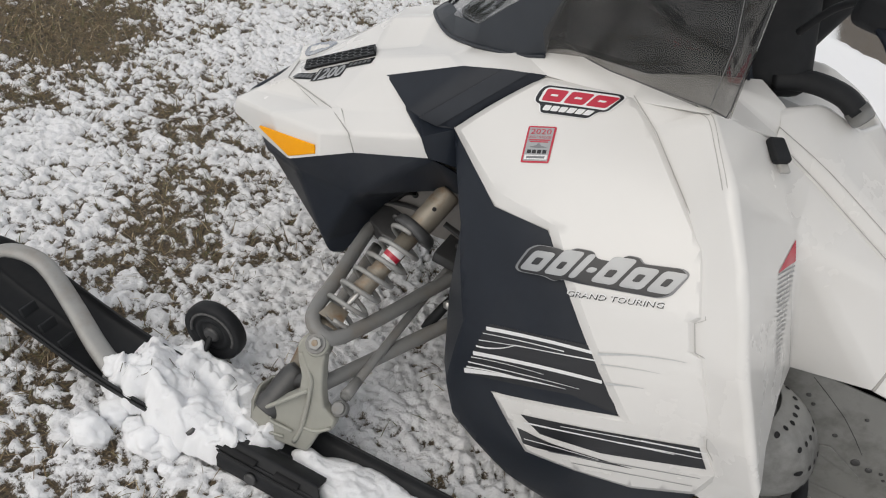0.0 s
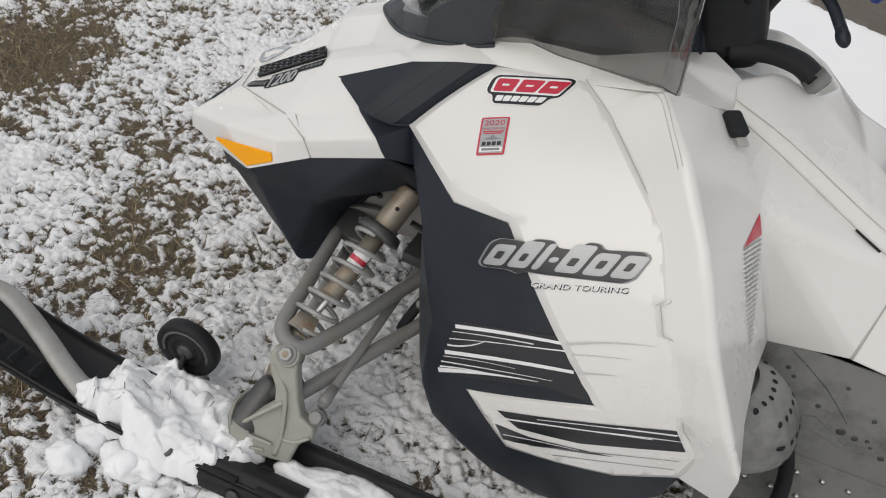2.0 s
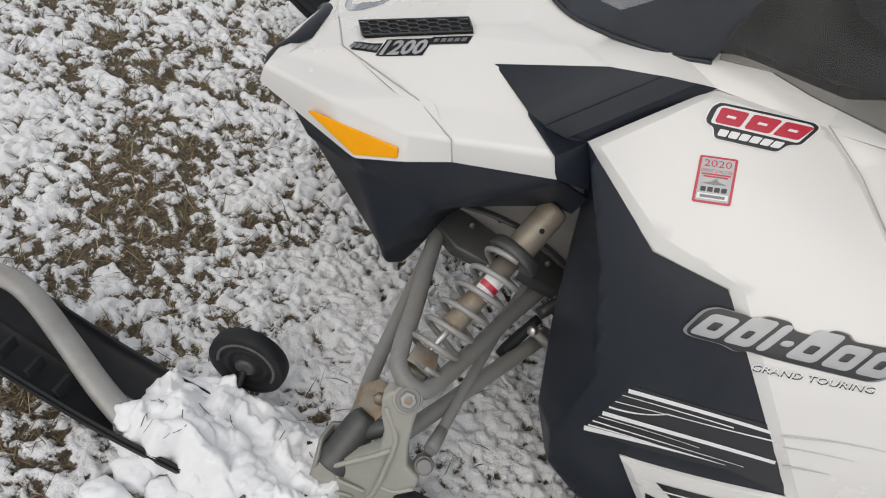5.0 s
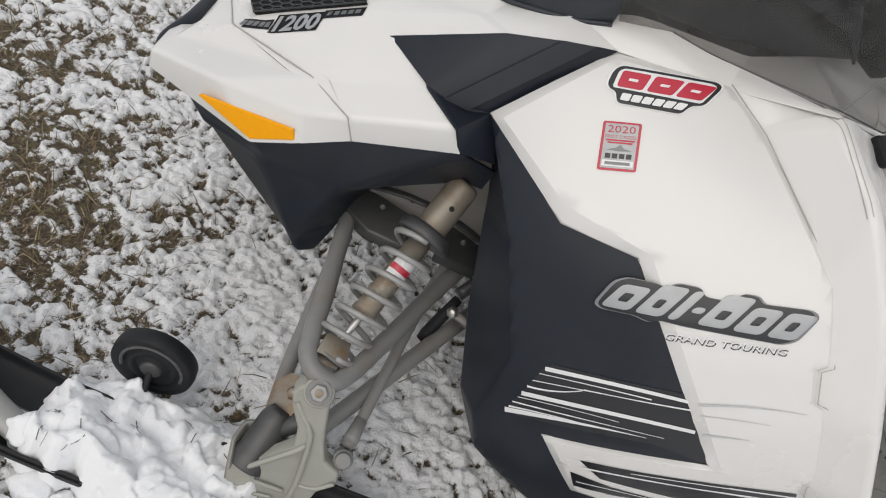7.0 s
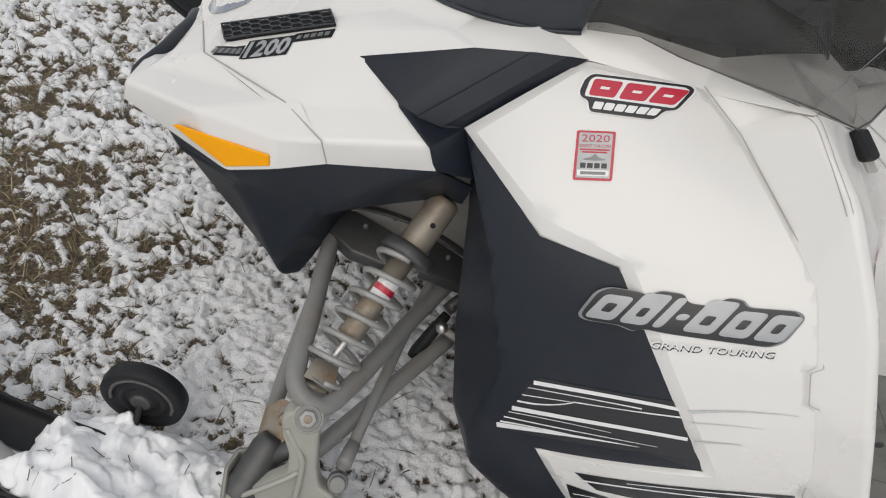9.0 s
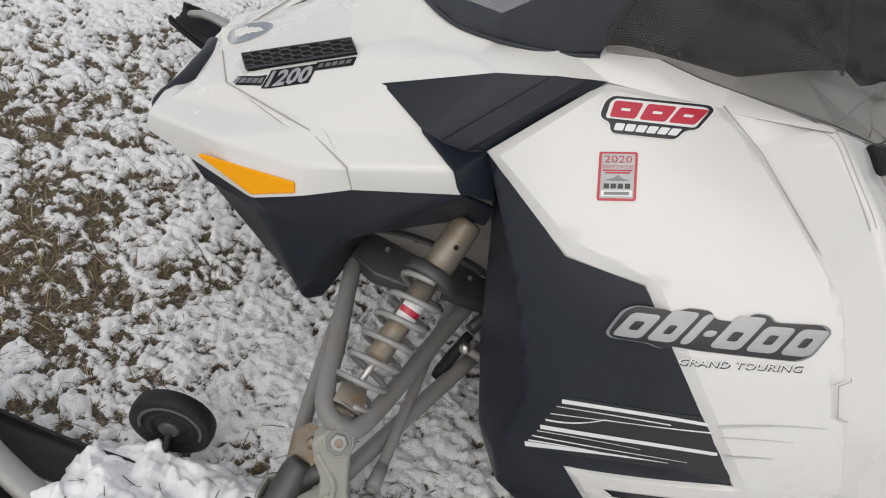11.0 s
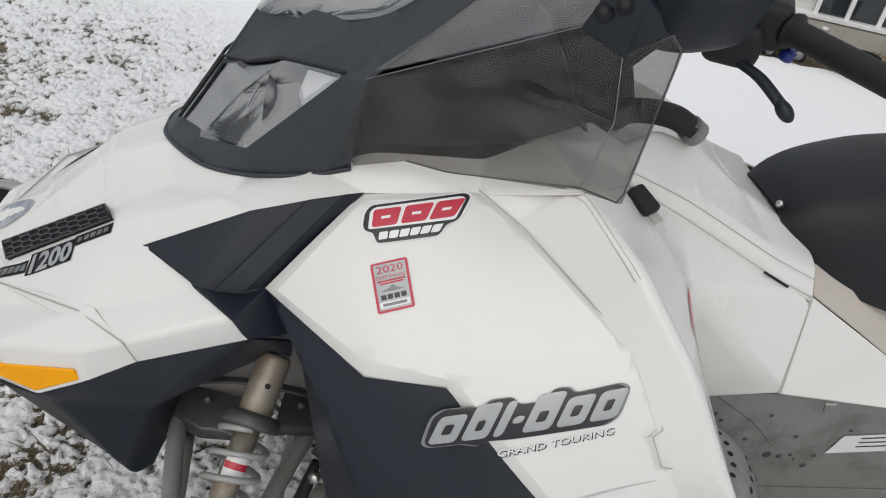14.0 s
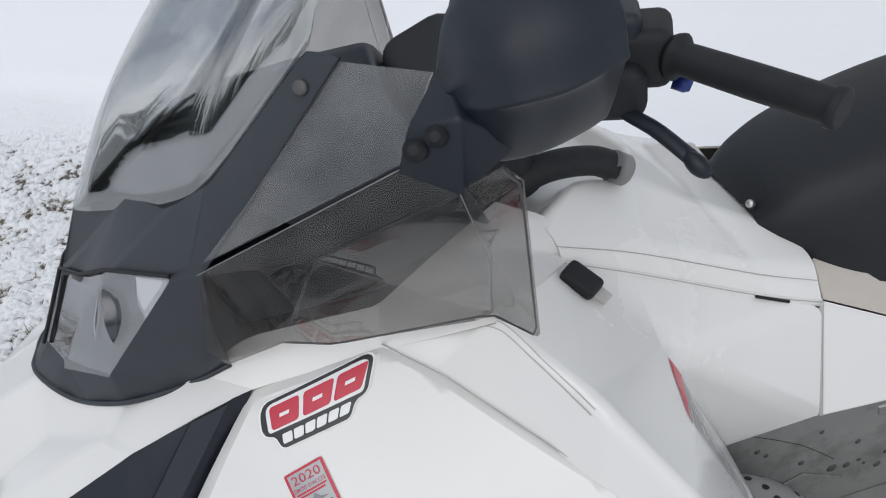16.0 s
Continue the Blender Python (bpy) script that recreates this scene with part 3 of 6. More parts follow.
def white_panel():
    bm = panel_sheet([white_in], 0.008, 0.0)
    rim = bmesh.new()
    n = len(white_line)
    for i in range(n):
        for s in range(8):
            f0, f1 = s / 8, (s + 1) / 8
            pick = lambda line, f: (line[i][0] * (1 - f) + line[(i + 1) % n][0] * f, line[i][1] * (1 - f) + line[(i + 1) % n][1] * f)
            a, b = pick(white_line, f0), pick(white_line, f1)
            c, d = pick(white_in, f1), pick(white_in, f0)
            va, vb, vc, vd = on_panel(*a, 0.0006), on_panel(*b, 0.0006), on_panel(*c, 0.008), on_panel(*d, 0.008)
            rim.faces.new([rim.verts.new(p) for p in (va, vb, vc, vd)])
            rim.faces.new([rim.verts.new(p) for p in (vb, va, va - PANEL_N * 0.004, vb - PANEL_N * 0.004)])
    return join(bm, rim)


side = white_panel()
bmesh.ops.remove_doubles(side, verts=side.verts, dist=0.0004)
side_panel, _ = both("upper_side_panel", side, WHITE, sled, "glossy white plastic side panel with decals")

gap = [on_panel(u, v, 0.0076) for u, v in white_line[2:14]]
both("panel_seam", tube([tuple(p) for p in gap], 0.0007, 1, 6, smooth=False), SEAM, side_panel)
chamfer = [on_panel(u, v, 0.0015) for u, v in (white_line[18], white_line[19], white_line[20], white_line[21], white_line[0], white_line[1])]
both("panel_seam", tube([tuple(p) for p in chamfer], 0.0010, 1, 6, smooth=False), SEAM, side_panel)

# rear rim of the side panel and the face that turns in to the footwell
R = {"ctop": B["ctop"], "topr": B["topr"], "cmid": tuple(on_panel(0.072, 0.190, -0.004)), "s1": tuple(on_panel(0.190, 0.075, -0.004)), "s1b": tuple(on_panel(0.205, 0.050, -0.004)), "s2": tuple(on_panel(0.235, -0.03, -0.004)),
     "s3": tuple(on_panel(0.252, -0.076, -0.004)), "s4": tuple(on_panel(0.305, -0.18, -0.004)), "s5": tuple(on_panel(0.345, -0.243, -0.004)), "s6": tuple(on_panel(0.340, -0.300, -0.004)),
     "trl": (0.512, -0.393, 0.764), "e1": (0.580, -0.470, 0.672), "e2": (0.638, -0.530, 0.560), "e3": (0.700, -0.553, 0.452), "e4": (0.730, -0.548, 0.395), "e5": (0.745, -0.50, 0.27),
     "latch": B["latch"], "r6": (0.644, -0.188, 0.709), "r12": (0.646, -0.266, 0.646), "red": (0.652, -0.330, 0.600), "fin": (0.745, -0.238, 0.400), "fin2": (0.725, -0.36, 0.43),
     "i3": (0.72, -0.47, 0.42), "consb": (0.798, -0.201, 0.631), "rst": (0.883, -0.207, 0.594), "rsb": (0.866, -0.264, 0.440), "rr1": (1.085, -0.215, 0.470), "rr2": (1.30, -0.235, 0.400), "rr3": (1.30, -0.262, 0.37),
     "lip1": (0.742, -0.215, 0.385), "lip2": (0.866, -0.225, 0.425), "rr4": (1.12, -0.258, 0.405), "lip3": (1.12, -0.222, 0.393)}
rim = facets(R, [
    ("ctop", "topr", "cmid"), ("cmid", "topr", "trl", "s1"), ("s1", "trl", "e1", "s1b"), ("s1b", "e1", "s2"), ("s2", "e1", "e2", "s3"), ("s3", "e2", "e3", "s4"), ("s4", "e3", "e4", "s5"), ("s5", "e4", "e5", "s6"),
    ("topr", "latch", "r6", "r12", "trl"), ("trl", "r12", "red", "e1"), ("e1", "red", "fin2", "e2"), ("red", "r12", "fin", "fin2"), ("r12", "r6", "consb"), ("r12", "consb", "rst"), ("r12", "rst", "rsb"), ("r12", "rsb", "fin"), ("fin", "rsb", "lip2", "lip1"), ("e2", "fin2", "i3", "e3"), ("e3", "i3", "e4"),
], 0.004, 0.016, out=(0.5, -0.1, 0.4), cuts=4)
rim_part, _ = both("panel_rear_rim", rim, WHITE, sled, "white plastic rim round the footwell")
for line in (((0.370, -0.248, 0.776), (0.420, -0.282, 0.796), (0.448, -0.306, 0.802), (0.470, -0.345, 0.790), (0.503, -0.406, 0.766)), ((0.378, -0.243, 0.778), (0.425, -0.276, 0.797), (0.454, -0.304, 0.805), (0.480, -0.352, 0.788), (0.508, -0.402, 0.766))):
    both("rim_groove", scribe(line, rim_part, (0.1, 0.55, -0.83), 0.0010), SEAM, rim_part)
rear2 = facets({k: (v[0] + 0.004, v[1], v[2]) for k, v in R.items()}, [("rst", "rr1", "rr4", "rsb"), ("rsb", "rr4", "lip3", "lip2"), ("rr1", "rr2", "rr3", "rr4")], 0.004, 0.006, out=(0.9, 0, 0.5), cuts=3)
both("tank_side_panel", rear2, WHITE, sled)

# console in front of the seat: a ridge on each side of a recess
K = {"e0": (0.557, -0.178, 0.754), "e1": (0.646, -0.188, 0.713), "e2": (0.798, -0.201, 0.635), "e3": (0.883, -0.207, 0.598),
     "c0": (0.556, -0.164, 0.772), "c1": (0.655, -0.170, 0.738), "c2": (0.800, -0.180, 0.664), "c3": (0.893, -0.168, 0.630),
     "r0": (0.545, -0.135, 0.785), "r1": (0.605, -0.095, 0.804), "r2": (0.675, -0.087, 0.780), "r3": (0.775, -0.080, 0.706), "r4": (0.880, -0.130, 0.655),
     "k3": (0.712, 0, 0.770), "k4": (0.776, 0, 0.704), "k5": (0.862, 0, 0.664), "b0": (0.545, -0.09, 0.755), "b1": (0.600, -0.072, 0.762), "b2": (0.662, -0.068, 0.745), "b3": (0.695, 0, 0.735), "b4": (0.545, 0, 0.755)}
console = facets(K, [("e0", "e1", "c1", "c0"), ("e1", "e2", "c2", "c1"), ("e2", "e3", "c3", "c2"), ("c0", "c1", "r1", "r0"), ("c1", "r2", "r1"), ("c1", "c2", "r3", "r2"), ("c2", "c3", "r4", "r3"), ("r2", "r3", "k4", "k3"), ("r3", "r4", "k5", "k4"),
                     ("r0", "r1", "b1", "b0"), ("r1", "r2", "b2", "b1"), ("r2", "k3", "b3", "b2"), ("b0", "b1", "b2", "b3", "b4")], 0.004, 0.011, mirror=True, out=(0.72, 0, 0.3), cuts=4)
finish("console", console, WHITE, sled, "white plastic console ahead of the seat")

# filler cap lever on the console
grip_part = part("console_grip", tube([(0.520, -0.085, 0.806), (0.575, -0.088, 0.822), (0.625, -0.094, 0.820), (0.656, -0.100, 0.806)], 0.0205, 6, 16, flat=0.85), RUBBER, sled, "black rubber lever on the console")
part("grip_end", lathe([(0, 0.0195), (0.85, 0.0195), (1, 0.016)], (0.650, -0.099, 0.809), (0.671, -0.103, 0.796), 20), GREYPAINT, grip_part, "grey end cap")

# seat
seat_rows = []
MID = -0.045
for x, w, zb, zt in ((0.842, 0.072, 0.662, 0.680), (0.868, 0.094, 0.640, 0.712), (0.905, 0.115, 0.612, 0.735), (0.96, 0.135, 0.585, 0.754), (1.05, 0.150, 0.56, 0.776), (1.2, 0.160, 0.53, 0.792), (1.5, 0.165, 0.50, 0.80), (1.75, 0.165, 0.50, 0.805)):
    h = zt - zb
    seat_rows.append([(x, MID - w, zb), (x, MID - w * 0.98, zb + h * 0.5), (x, MID - w * 0.70, zb + h * 0.9), (x, MID, zt), (x, MID + w * 0.70, zb + h * 0.88), (x, MID + w * 0.98, zb + h * 0.5), (x, MID + w, zb)])
cushion = part("seat_cushion", loft(seat_rows, 5, 5), VINYL, sled, "black vinyl seat cushion")
trim = facets({"a": (0.905, -0.140, 0.634), "b": (0.887, -0.206, 0.598), "c": (1.085, -0.214, 0.474), "d": (1.12, -0.178, 0.535), "e": (1.02, -0.165, 0.590), "f": (1.75, -0.21, 0.40), "g": (1.75, -0.18, 0.5)},
              [("a", "b", "c", "d", "e"), ("c", "f", "g", "d")], 0.006, 0.003, out=(1.0, 0, 0.5))
both("seat_trim", trim, BEIGE, sled, "beige-grey vinyl seat skirt")
part("seat_screw", lathe([(0, 0.006), (0.6, 0.006), (1, 0.004)], (0.846, -0.094, 0.686), (0.838, -0.098, 0.694), 12), STEEL, cushion)

# tunnel, running board, toe hold
tunnel_part = both("tunnel_side", block((1.20, 0.004, 0.27), pose(1.28, -0.232, 0.275), 0.001), TUNNEL, sled, "scuffed bare aluminium tunnel wall")[0]
part("tunnel_top", block((1.20, 0.36, 0.004), pose(1.28, 0, 0.50), 0.001), TUNNEL, sled)
board = join(block((1.10, 0.27, 0.005), pose(1.27, -0.37, 0.172), 0.001), block((1.10, 0.012, 0.03), pose(1.27, -0.505, 0.182), 0.003))
boards = both("running_board", board, TUNNEL, sled, "worn aluminium running board with grip teeth")
random.seed(4)
for i in range(34):
    x, y = 0.80 + 0.045 * (i % 12), -0.28 - 0.055 * (i // 12)
    part("grip_tooth", lathe([(0, 0.006), (0.5, 0.0055), (1, 0.003)], (x, y, 0.174), (x, y, 0.181), 8), STEEL, boards[0])
for x, z, r in ((0.80, 0.36, 0.006), (0.815, 0.345, 0.005), (0.875, 0.30, 0.006), (0.90, 0.36, 0.005), (0.93, 0.262, 0.011), (0.955, 0.258, 0.008), (0.925, 0.237, 0.006), (0.975, 0.262, 0.005), (1.02, 0.262, 0.006), (0.985, 0.25, 0.004), (1.01, 0.235, 0.008), (0.89, 0.262, 0.005), (1.06, 0.33, 0.005), (0.965, 0.31, 0.006)):
    part("rivet", lathe([(0, r * 0.75), (0.6, r * 0.75), (1, r * 0.4)], (x, -0.233, z), (x, -0.236, z), 10), DARKSTEEL, tunnel_part)
part("tunnel_gusset", plate([(0.845, -0.2345, 0.262), (0.865, -0.2345, 0.25), (0.955, -0.2345, 0.225), (0.95, -0.2345, 0.236), (0.88, -0.2345, 0.275)], 0.003, 0.001), TUNNEL, tunnel_part)
part("tunnel_seam", tube([(0.79, -0.235, 0.40), (0.87, -0.235, 0.345), (0.93, -0.235, 0.285)], 0.0004, 2, 6), DARK, tunnel_part)
part("edge_clip", plate([(0.953, -0.266, 0.425), (0.972, -0.268, 0.428), (0.968, -0.266, 0.41), (0.958, -0.265, 0.405)], 0.004, 0.001), STEEL, tunnel_part)
note = part("warning_label", plate([(1.035, -0.236, 0.272), (1.30, -0.236, 0.298), (1.30, -0.236, 0.345), (1.052, -0.236, 0.318)], 0.0008, 0), DECAL_WHITE, sled, "white paper label with small print")
for i in range(3):
    part("print_bar", plate([(1.085, -0.2372, 0.313 - 0.011 * i), (1.20, -0.2372, 0.324 - 0.011 * i), (1.20, -0.2372, 0.3265 - 0.011 * i), (1.085, -0.2372, 0.3155 - 0.011 * i)], 0.0005, 0), DECAL_BLACK, note)

TOE = [(0.735, 0.405), (0.780, 0.395), (0.818, 0.355), (0.832, 0.315), (0.822, 0.285), (0.790, 0.270)]
TOE_ROWS = ((-0.430, -0.075, -0.02), (-0.412, -0.022, 0.0), (-0.37, 0.0, 0.0), (-0.320, 0.004, 0.0), (-0.285, -0.018, -0.004), (-0.258, -0.060, -0.02))
toe = loft([[(x + dx, y, z + dz) for x, z in TOE] for y, dx, dz in TOE_ROWS], 5, 5)
shell(toe, 0.003)
hold = both("toe_hold", toe, TUNNEL, sled, "dull aluminium toe hold pierced with round holes")[0]
for i in range(8):
    for j in range(5):
        y = -0.412 + 0.020 * i + 0.010 * (j % 2)
        s = 0.6 + j * 0.82
        a, f = int(s), s - int(s)
        p, q = Vector((TOE[a][0], y, TOE[a][1])), Vector((TOE[a + 1][0], y, TOE[a + 1][1]))
        c = p.lerp(q, f)
        d = (q - p).normalized()
        n = Vector((-d.z, 0, d.x))
        c.x += float(np.interp(y, [r[0] for r in TOE_ROWS], [r[1] for r in TOE_ROWS]))
        disc = lathe([(0, 0.0048), (1, 0.0048)], c, c + n * 0.0004, 12)
        part("toe_hole", drape(disc, hold, -n, 0.0008), DARK, hold)
part("toe_rail", tube([(0.80, -0.52, 0.205), (0.84, -0.42, 0.215), (0.855, -0.33, 0.222), (0.85, -0.26, 0.226)], 0.013, 5, 10), RUBBER, sled)

# bulkhead and belly behind the suspension
part("bulkhead", block((0.16, 0.34, 0.30), pose(0.08, 0, 0.50), 0.02), BULKHEAD, sled, "grey metal front bulkhead")
well = [(-0.075, 0.325), (-0.055, 0.385), (-0.010, 0.440), (0.050, 0.480), (0.120, 0.490), (0.175, 0.470), (0.190, 0.400), (0.180, 0.330), (0.060, 0.318)]
for side in (-1, 1):
    liner = part("well_liner", plate([(x, 0.196 * side, z) for x, z in well], 0.004 * side, 0.001), BULKHEAD, sled, "grey beige sheet metal liner in the wheel well")
    for x, z, r in ((0.0, 0.395, 0.007), (0.045, 0.425, 0.005), (0.150, 0.45, 0.006), (0.165, 0.42, 0.006), (0.168, 0.385, 0.006), (0.020, 0.36, 0.005)):
        part("liner_rivet", lathe([(0, r), (0.6, r), (1, r * 0.6)], (x, 0.199 * side, z), (x, 0.206 * side, z), 10), DARKSTEEL, liner)
    part("liner_notch", tube([(-0.052, 0.203 * side, 0.362), (-0.035, 0.206 * side, 0.372), (-0.020, 0.206 * side, 0.392), (0.002, 0.204 * side, 0.402)], 0.008, 4, 8, flat=0.6), DARK, liner)
part("belly_pan", block((0.62, 0.36, 0.34), pose(0.47, 0, 0.36), 0.05), BLACK, sled)
part("drive_housing", block((0.5, 0.30, 0.32), pose(1.1, 0, 0.22), 0.04), RUBBER, sled)
for side in (-1, 1):
    sy = lambda pts: {k: (x, y * side, z) for k, (x, y, z) in pts.items()}
    bracket = part("arm_bracket", facets(sy({"a": (-0.080, 0.232, 0.322), "b": (-0.030, 0.262, 0.318), "c": (0.030, 0.272, 0.322), "d": (0.040, 0.225, 0.345), "e": (-0.030, 0.205, 0.345), "g": (-0.078, 0.190, 0.340),
        "a1": (-0.078, 0.236, 0.300), "b1": (-0.030, 0.266, 0.300), "c1": (0.028, 0.276, 0.308)}), [("a", "b", "e", "g"), ("b", "c", "d", "e"), ("a", "a1", "b1", "b"), ("b", "b1", "c1", "c")], 0.005, 0.003), DARKSTEEL, sled, "dark grey steel arm bracket")
    part("bracket_rib", facets(sy({"a": (0.085, 0.262, 0.330), "b": (0.160, 0.238, 0.300), "c": (0.165, 0.200, 0.318), "d": (0.095, 0.215, 0.352), "a1": (0.085, 0.266, 0.312), "b1": (0.158, 0.242, 0.284)}), [("a", "b", "c", "d"), ("a", "a1", "b1", "b")], 0.005, 0.003), DARKSTEEL, bracket)
    part("bracket_rib", tube([(-0.060, 0.200 * side, 0.352), (0.00, 0.212 * side, 0.372), (0.050, 0.222 * side, 0.380)], 0.007, 4, 8, flat=0.6), DARKSTEEL, bracket)
    part("bracket_rib", tube([(0.080, 0.225 * side, 0.376), (0.120, 0.222 * side, 0.362), (0.168, 0.214 * side, 0.336)], 0.008, 4, 8, flat=0.6), DARKSTEEL, bracket)
    for x, z in ((-0.02, 0.350), (0.120, 0.345)):
        part("bracket_bolt", lathe([(0, 0.006), (0.6, 0.006), (1, 0.004)], (x, 0.232 * side, z), (x, 0.238 * side, z + 0.003), 8), DARKSTEEL, bracket)
    part("bulkhead_lip", tube([(0.165, 0.215 * side, 0.33), (0.165, 0.222 * side, 0.40), (0.145, 0.235 * side, 0.47)], 0.012, 4, 8), DARKSTEEL, sled)


# ---- headlamp pod, glass and mirrors ----
P = {"lip": (-0.101, 0, 0.696), "lip1": (-0.096, -0.037, 0.698), "lip2": (-0.062, -0.086, 0.699), "lip3": (-0.021, -0.126, 0.702), "b1": (0.034, -0.164, 0.717), "b1b": (0.085, -0.182, 0.730), "b2": (0.130, -0.190, 0.741), "b3": (0.172, -0.198, 0.758), "a": (0.182, -0.203, 0.887), "dl": (0.172, -0.215, 0.800), "hl_l": (-0.084, 0, 0.708), "hl_l2": (-0.040, -0.085, 0.722), "hl_b": (0.034, -0.158, 0.750),
     "hl_tr": (0.158, -0.199, 0.884), "hl_m": (0.078, -0.128, 0.866), "hl_m2": (0.030, -0.070, 0.832), "hl_tl": (-0.012, -0.012, 0.812), "hl_t0": (-0.014, 0, 0.812), "ws0": (0.027, 0, 0.882), "ws1": (0.091, -0.070, 0.897), "ws2": (0.168, -0.142, 0.927), "wk": (0.222, -0.182, 0.963),
     "pt": (0.342, -0.218, 1.078), "ft": (0.366, -0.238, 1.074), "hl_l1": (-0.080, -0.008, 0.709)}
pod = finish("headlamp_pod", facets(P, [
    ("hl_t0", "hl_tl", "ws1", "ws0"), ("hl_tl", "hl_m2", "ws1"), ("hl_m2", "hl_m", "ws2", "ws1"), ("hl_m", "hl_tr", "a", "wk", "ws2"), ("wk", "a", "ft", "pt"),
    ("hl_tr", "hl_b", "b1", "b1b", "b2", "b3", "dl", "a"), ("hl_b", "hl_l2", "lip3", "b1"), ("hl_l2", "lip2", "lip3"), ("hl_l2", "hl_l1", "lip1", "lip2"), ("hl_l1", "hl_l", "lip", "lip1"), ("hl_l", "hl_l1", "hl_tl", "hl_t0"),
], 0.006, 0.010, mirror=True, out=(0.2, 0, 0.8), cuts=4), POD, sled, "charcoal plastic headlamp pod and windshield frame")
rim_half = [tuple(Vector(P[k]) + Vector((0, 0, -0.003))) for k in ("lip", "lip1", "lip2", "lip3", "b1", "b1b", "b2", "b3")]
part("pod_rim", tube([(x, -y, z) for x, y, z in rim_half[:0:-1]] + rim_half, 0.0034, 5, 10), POD, pod, "rolled lower rim of the pod")
for s in (1, -1):
    pts = {k: (v[0], v[1] * s, v[2]) for k, v in P.items()}
    pts["c"] = (0.020, -0.098 * s, 0.800)
    ring = ("hl_l1", "hl_l2", "hl_b", "hl_tr", "hl_m", "hl_m2", "hl_tl")
    lens_bm = facets(pts, [(ring[i], ring[(i + 1) % 7], "c") for i in range(7)], 0.003, 0.004, out=(0.3, 0, 0.75))
    lamp = part("headlamp", lens_bm, LENS, sled, "clear headlamp lens")
    lamp.visible_shadow = False
    bowl = lathe([(0, 0.012), (0.3, 0.034), (0.7, 0.045), (1, 0.048), (0.98, 0.045), (0.68, 0.042), (0.32, 0.030), (0.06, 0.010)], (0.112, -0.112 * s, 0.795), (0.062, -0.105 * s, 0.797), 24)
    part("reflector", bowl, HOUSING, lamp, "silvered reflector bowl")
    part("bulb", lathe([(0, 0.006), (0.6, 0.007), (1, 0.004)], (0.105, -0.115 * s, 0.795), (0.075, -0.113 * s, 0.795), 12), STEEL, lamp)
    ring_in = [Vector(pts[k]).lerp(Vector((0.12, -0.11 * s, 0.80)), 0.06) for k in ring]
    cup = {str(i): tuple(p) for i, p in enumerate(ring_in)}
    cup.update({f"b{i}": tuple(p.lerp(Vector((0.125, -0.115 * s, 0.80)), 0.72)) for i, p in enumerate(ring_in)})
    part("lamp_housing", facets(cup, [(str(i), str((i + 1) % 7), f"b{(i + 1) % 7}", f"b{i}") for i in range(7)] + [tuple(f"b{i}" for i in range(7))], 0.0, 0.003), HOUSING, lamp, "silvered lamp housing")
    part("lamp_fin", facets({"a": (0.112, -0.158 * s, 0.868), "b": (0.148, -0.189 * s, 0.874), "c": (0.108, -0.178 * s, 0.826), "d": (0.101, -0.160 * s, 0.836)}, [("a", "b", "c", "d")], 0.003, 0), DECAL_WHITE, lamp, "white corner reflector")
    for d in (0.0, 0.020):
        part("lamp_rib", tube([(0.055 + d, (-0.112 - d) * s, 0.836), (0.035 + d, (-0.118 - d) * s, 0.800), (0.028 + d, (-0.124 - d) * s, 0.778)], 0.0012, 3, 6), SATIN, lamp)
    part("lamp_brow", tube([(0.015, -0.055 * s, 0.825), (0.06, -0.10 * s, 0.815), (0.085, -0.145 * s, 0.800)], 0.005, 4, 8), DARKSTEEL, lamp)
both("frame_screw", lathe([(0, 0.0075), (0.5, 0.0075), (1, 0.005)], (0.331, -0.222, 1.050), (0.328, -0.227, 1.053), 16), DARKSTEEL, pod)
both("lens_gasket", tube([tuple(Vector(P[k]) + Vector((-0.002, -0.002, 0.003))) for k in ("hl_l1", "hl_tl", "hl_m2", "hl_m", "hl_tr")], 0.0024, 1, 8, smooth=False), RUBBER, pod)

# windshield: bowed clear sheet
ws_rows = []
for s, grow in ((0.0, 1.0), (0.35, 1.03), (0.7, 1.05), (1.0, 1.05)):
    low = [(0.030, 0.0, 0.884), (0.092, -0.066, 0.900), (0.168, -0.136, 0.930), (0.224, -0.176, 0.968), (0.345, -0.212, 1.080)]
    top = [(0.330, 0.0, 1.190), (0.345, -0.075, 1.200), (0.385, -0.145, 1.215), (0.425, -0.185, 1.225), (0.490, -0.215, 1.235)]
    half = [tuple(np.array(a) * (1 - s) + np.array(b) * s) for a, b in zip(low, top)]
    bow = 0.02 * math.sin(math.pi * s)
    half = [(x - bow, y, z + bow * 0.6) for x, y, z in half]
    ws_rows.append([(x, -y, z) for x, y, z in half[:0:-1]] + half)
glass_bm = loft(ws_rows, 4, 5)
shell(glass_bm, 0.004)
ws = finish("windshield", glass_bm, CLEAR, sled, "clear bowed plastic windshield")
ws.visible_shadow = False

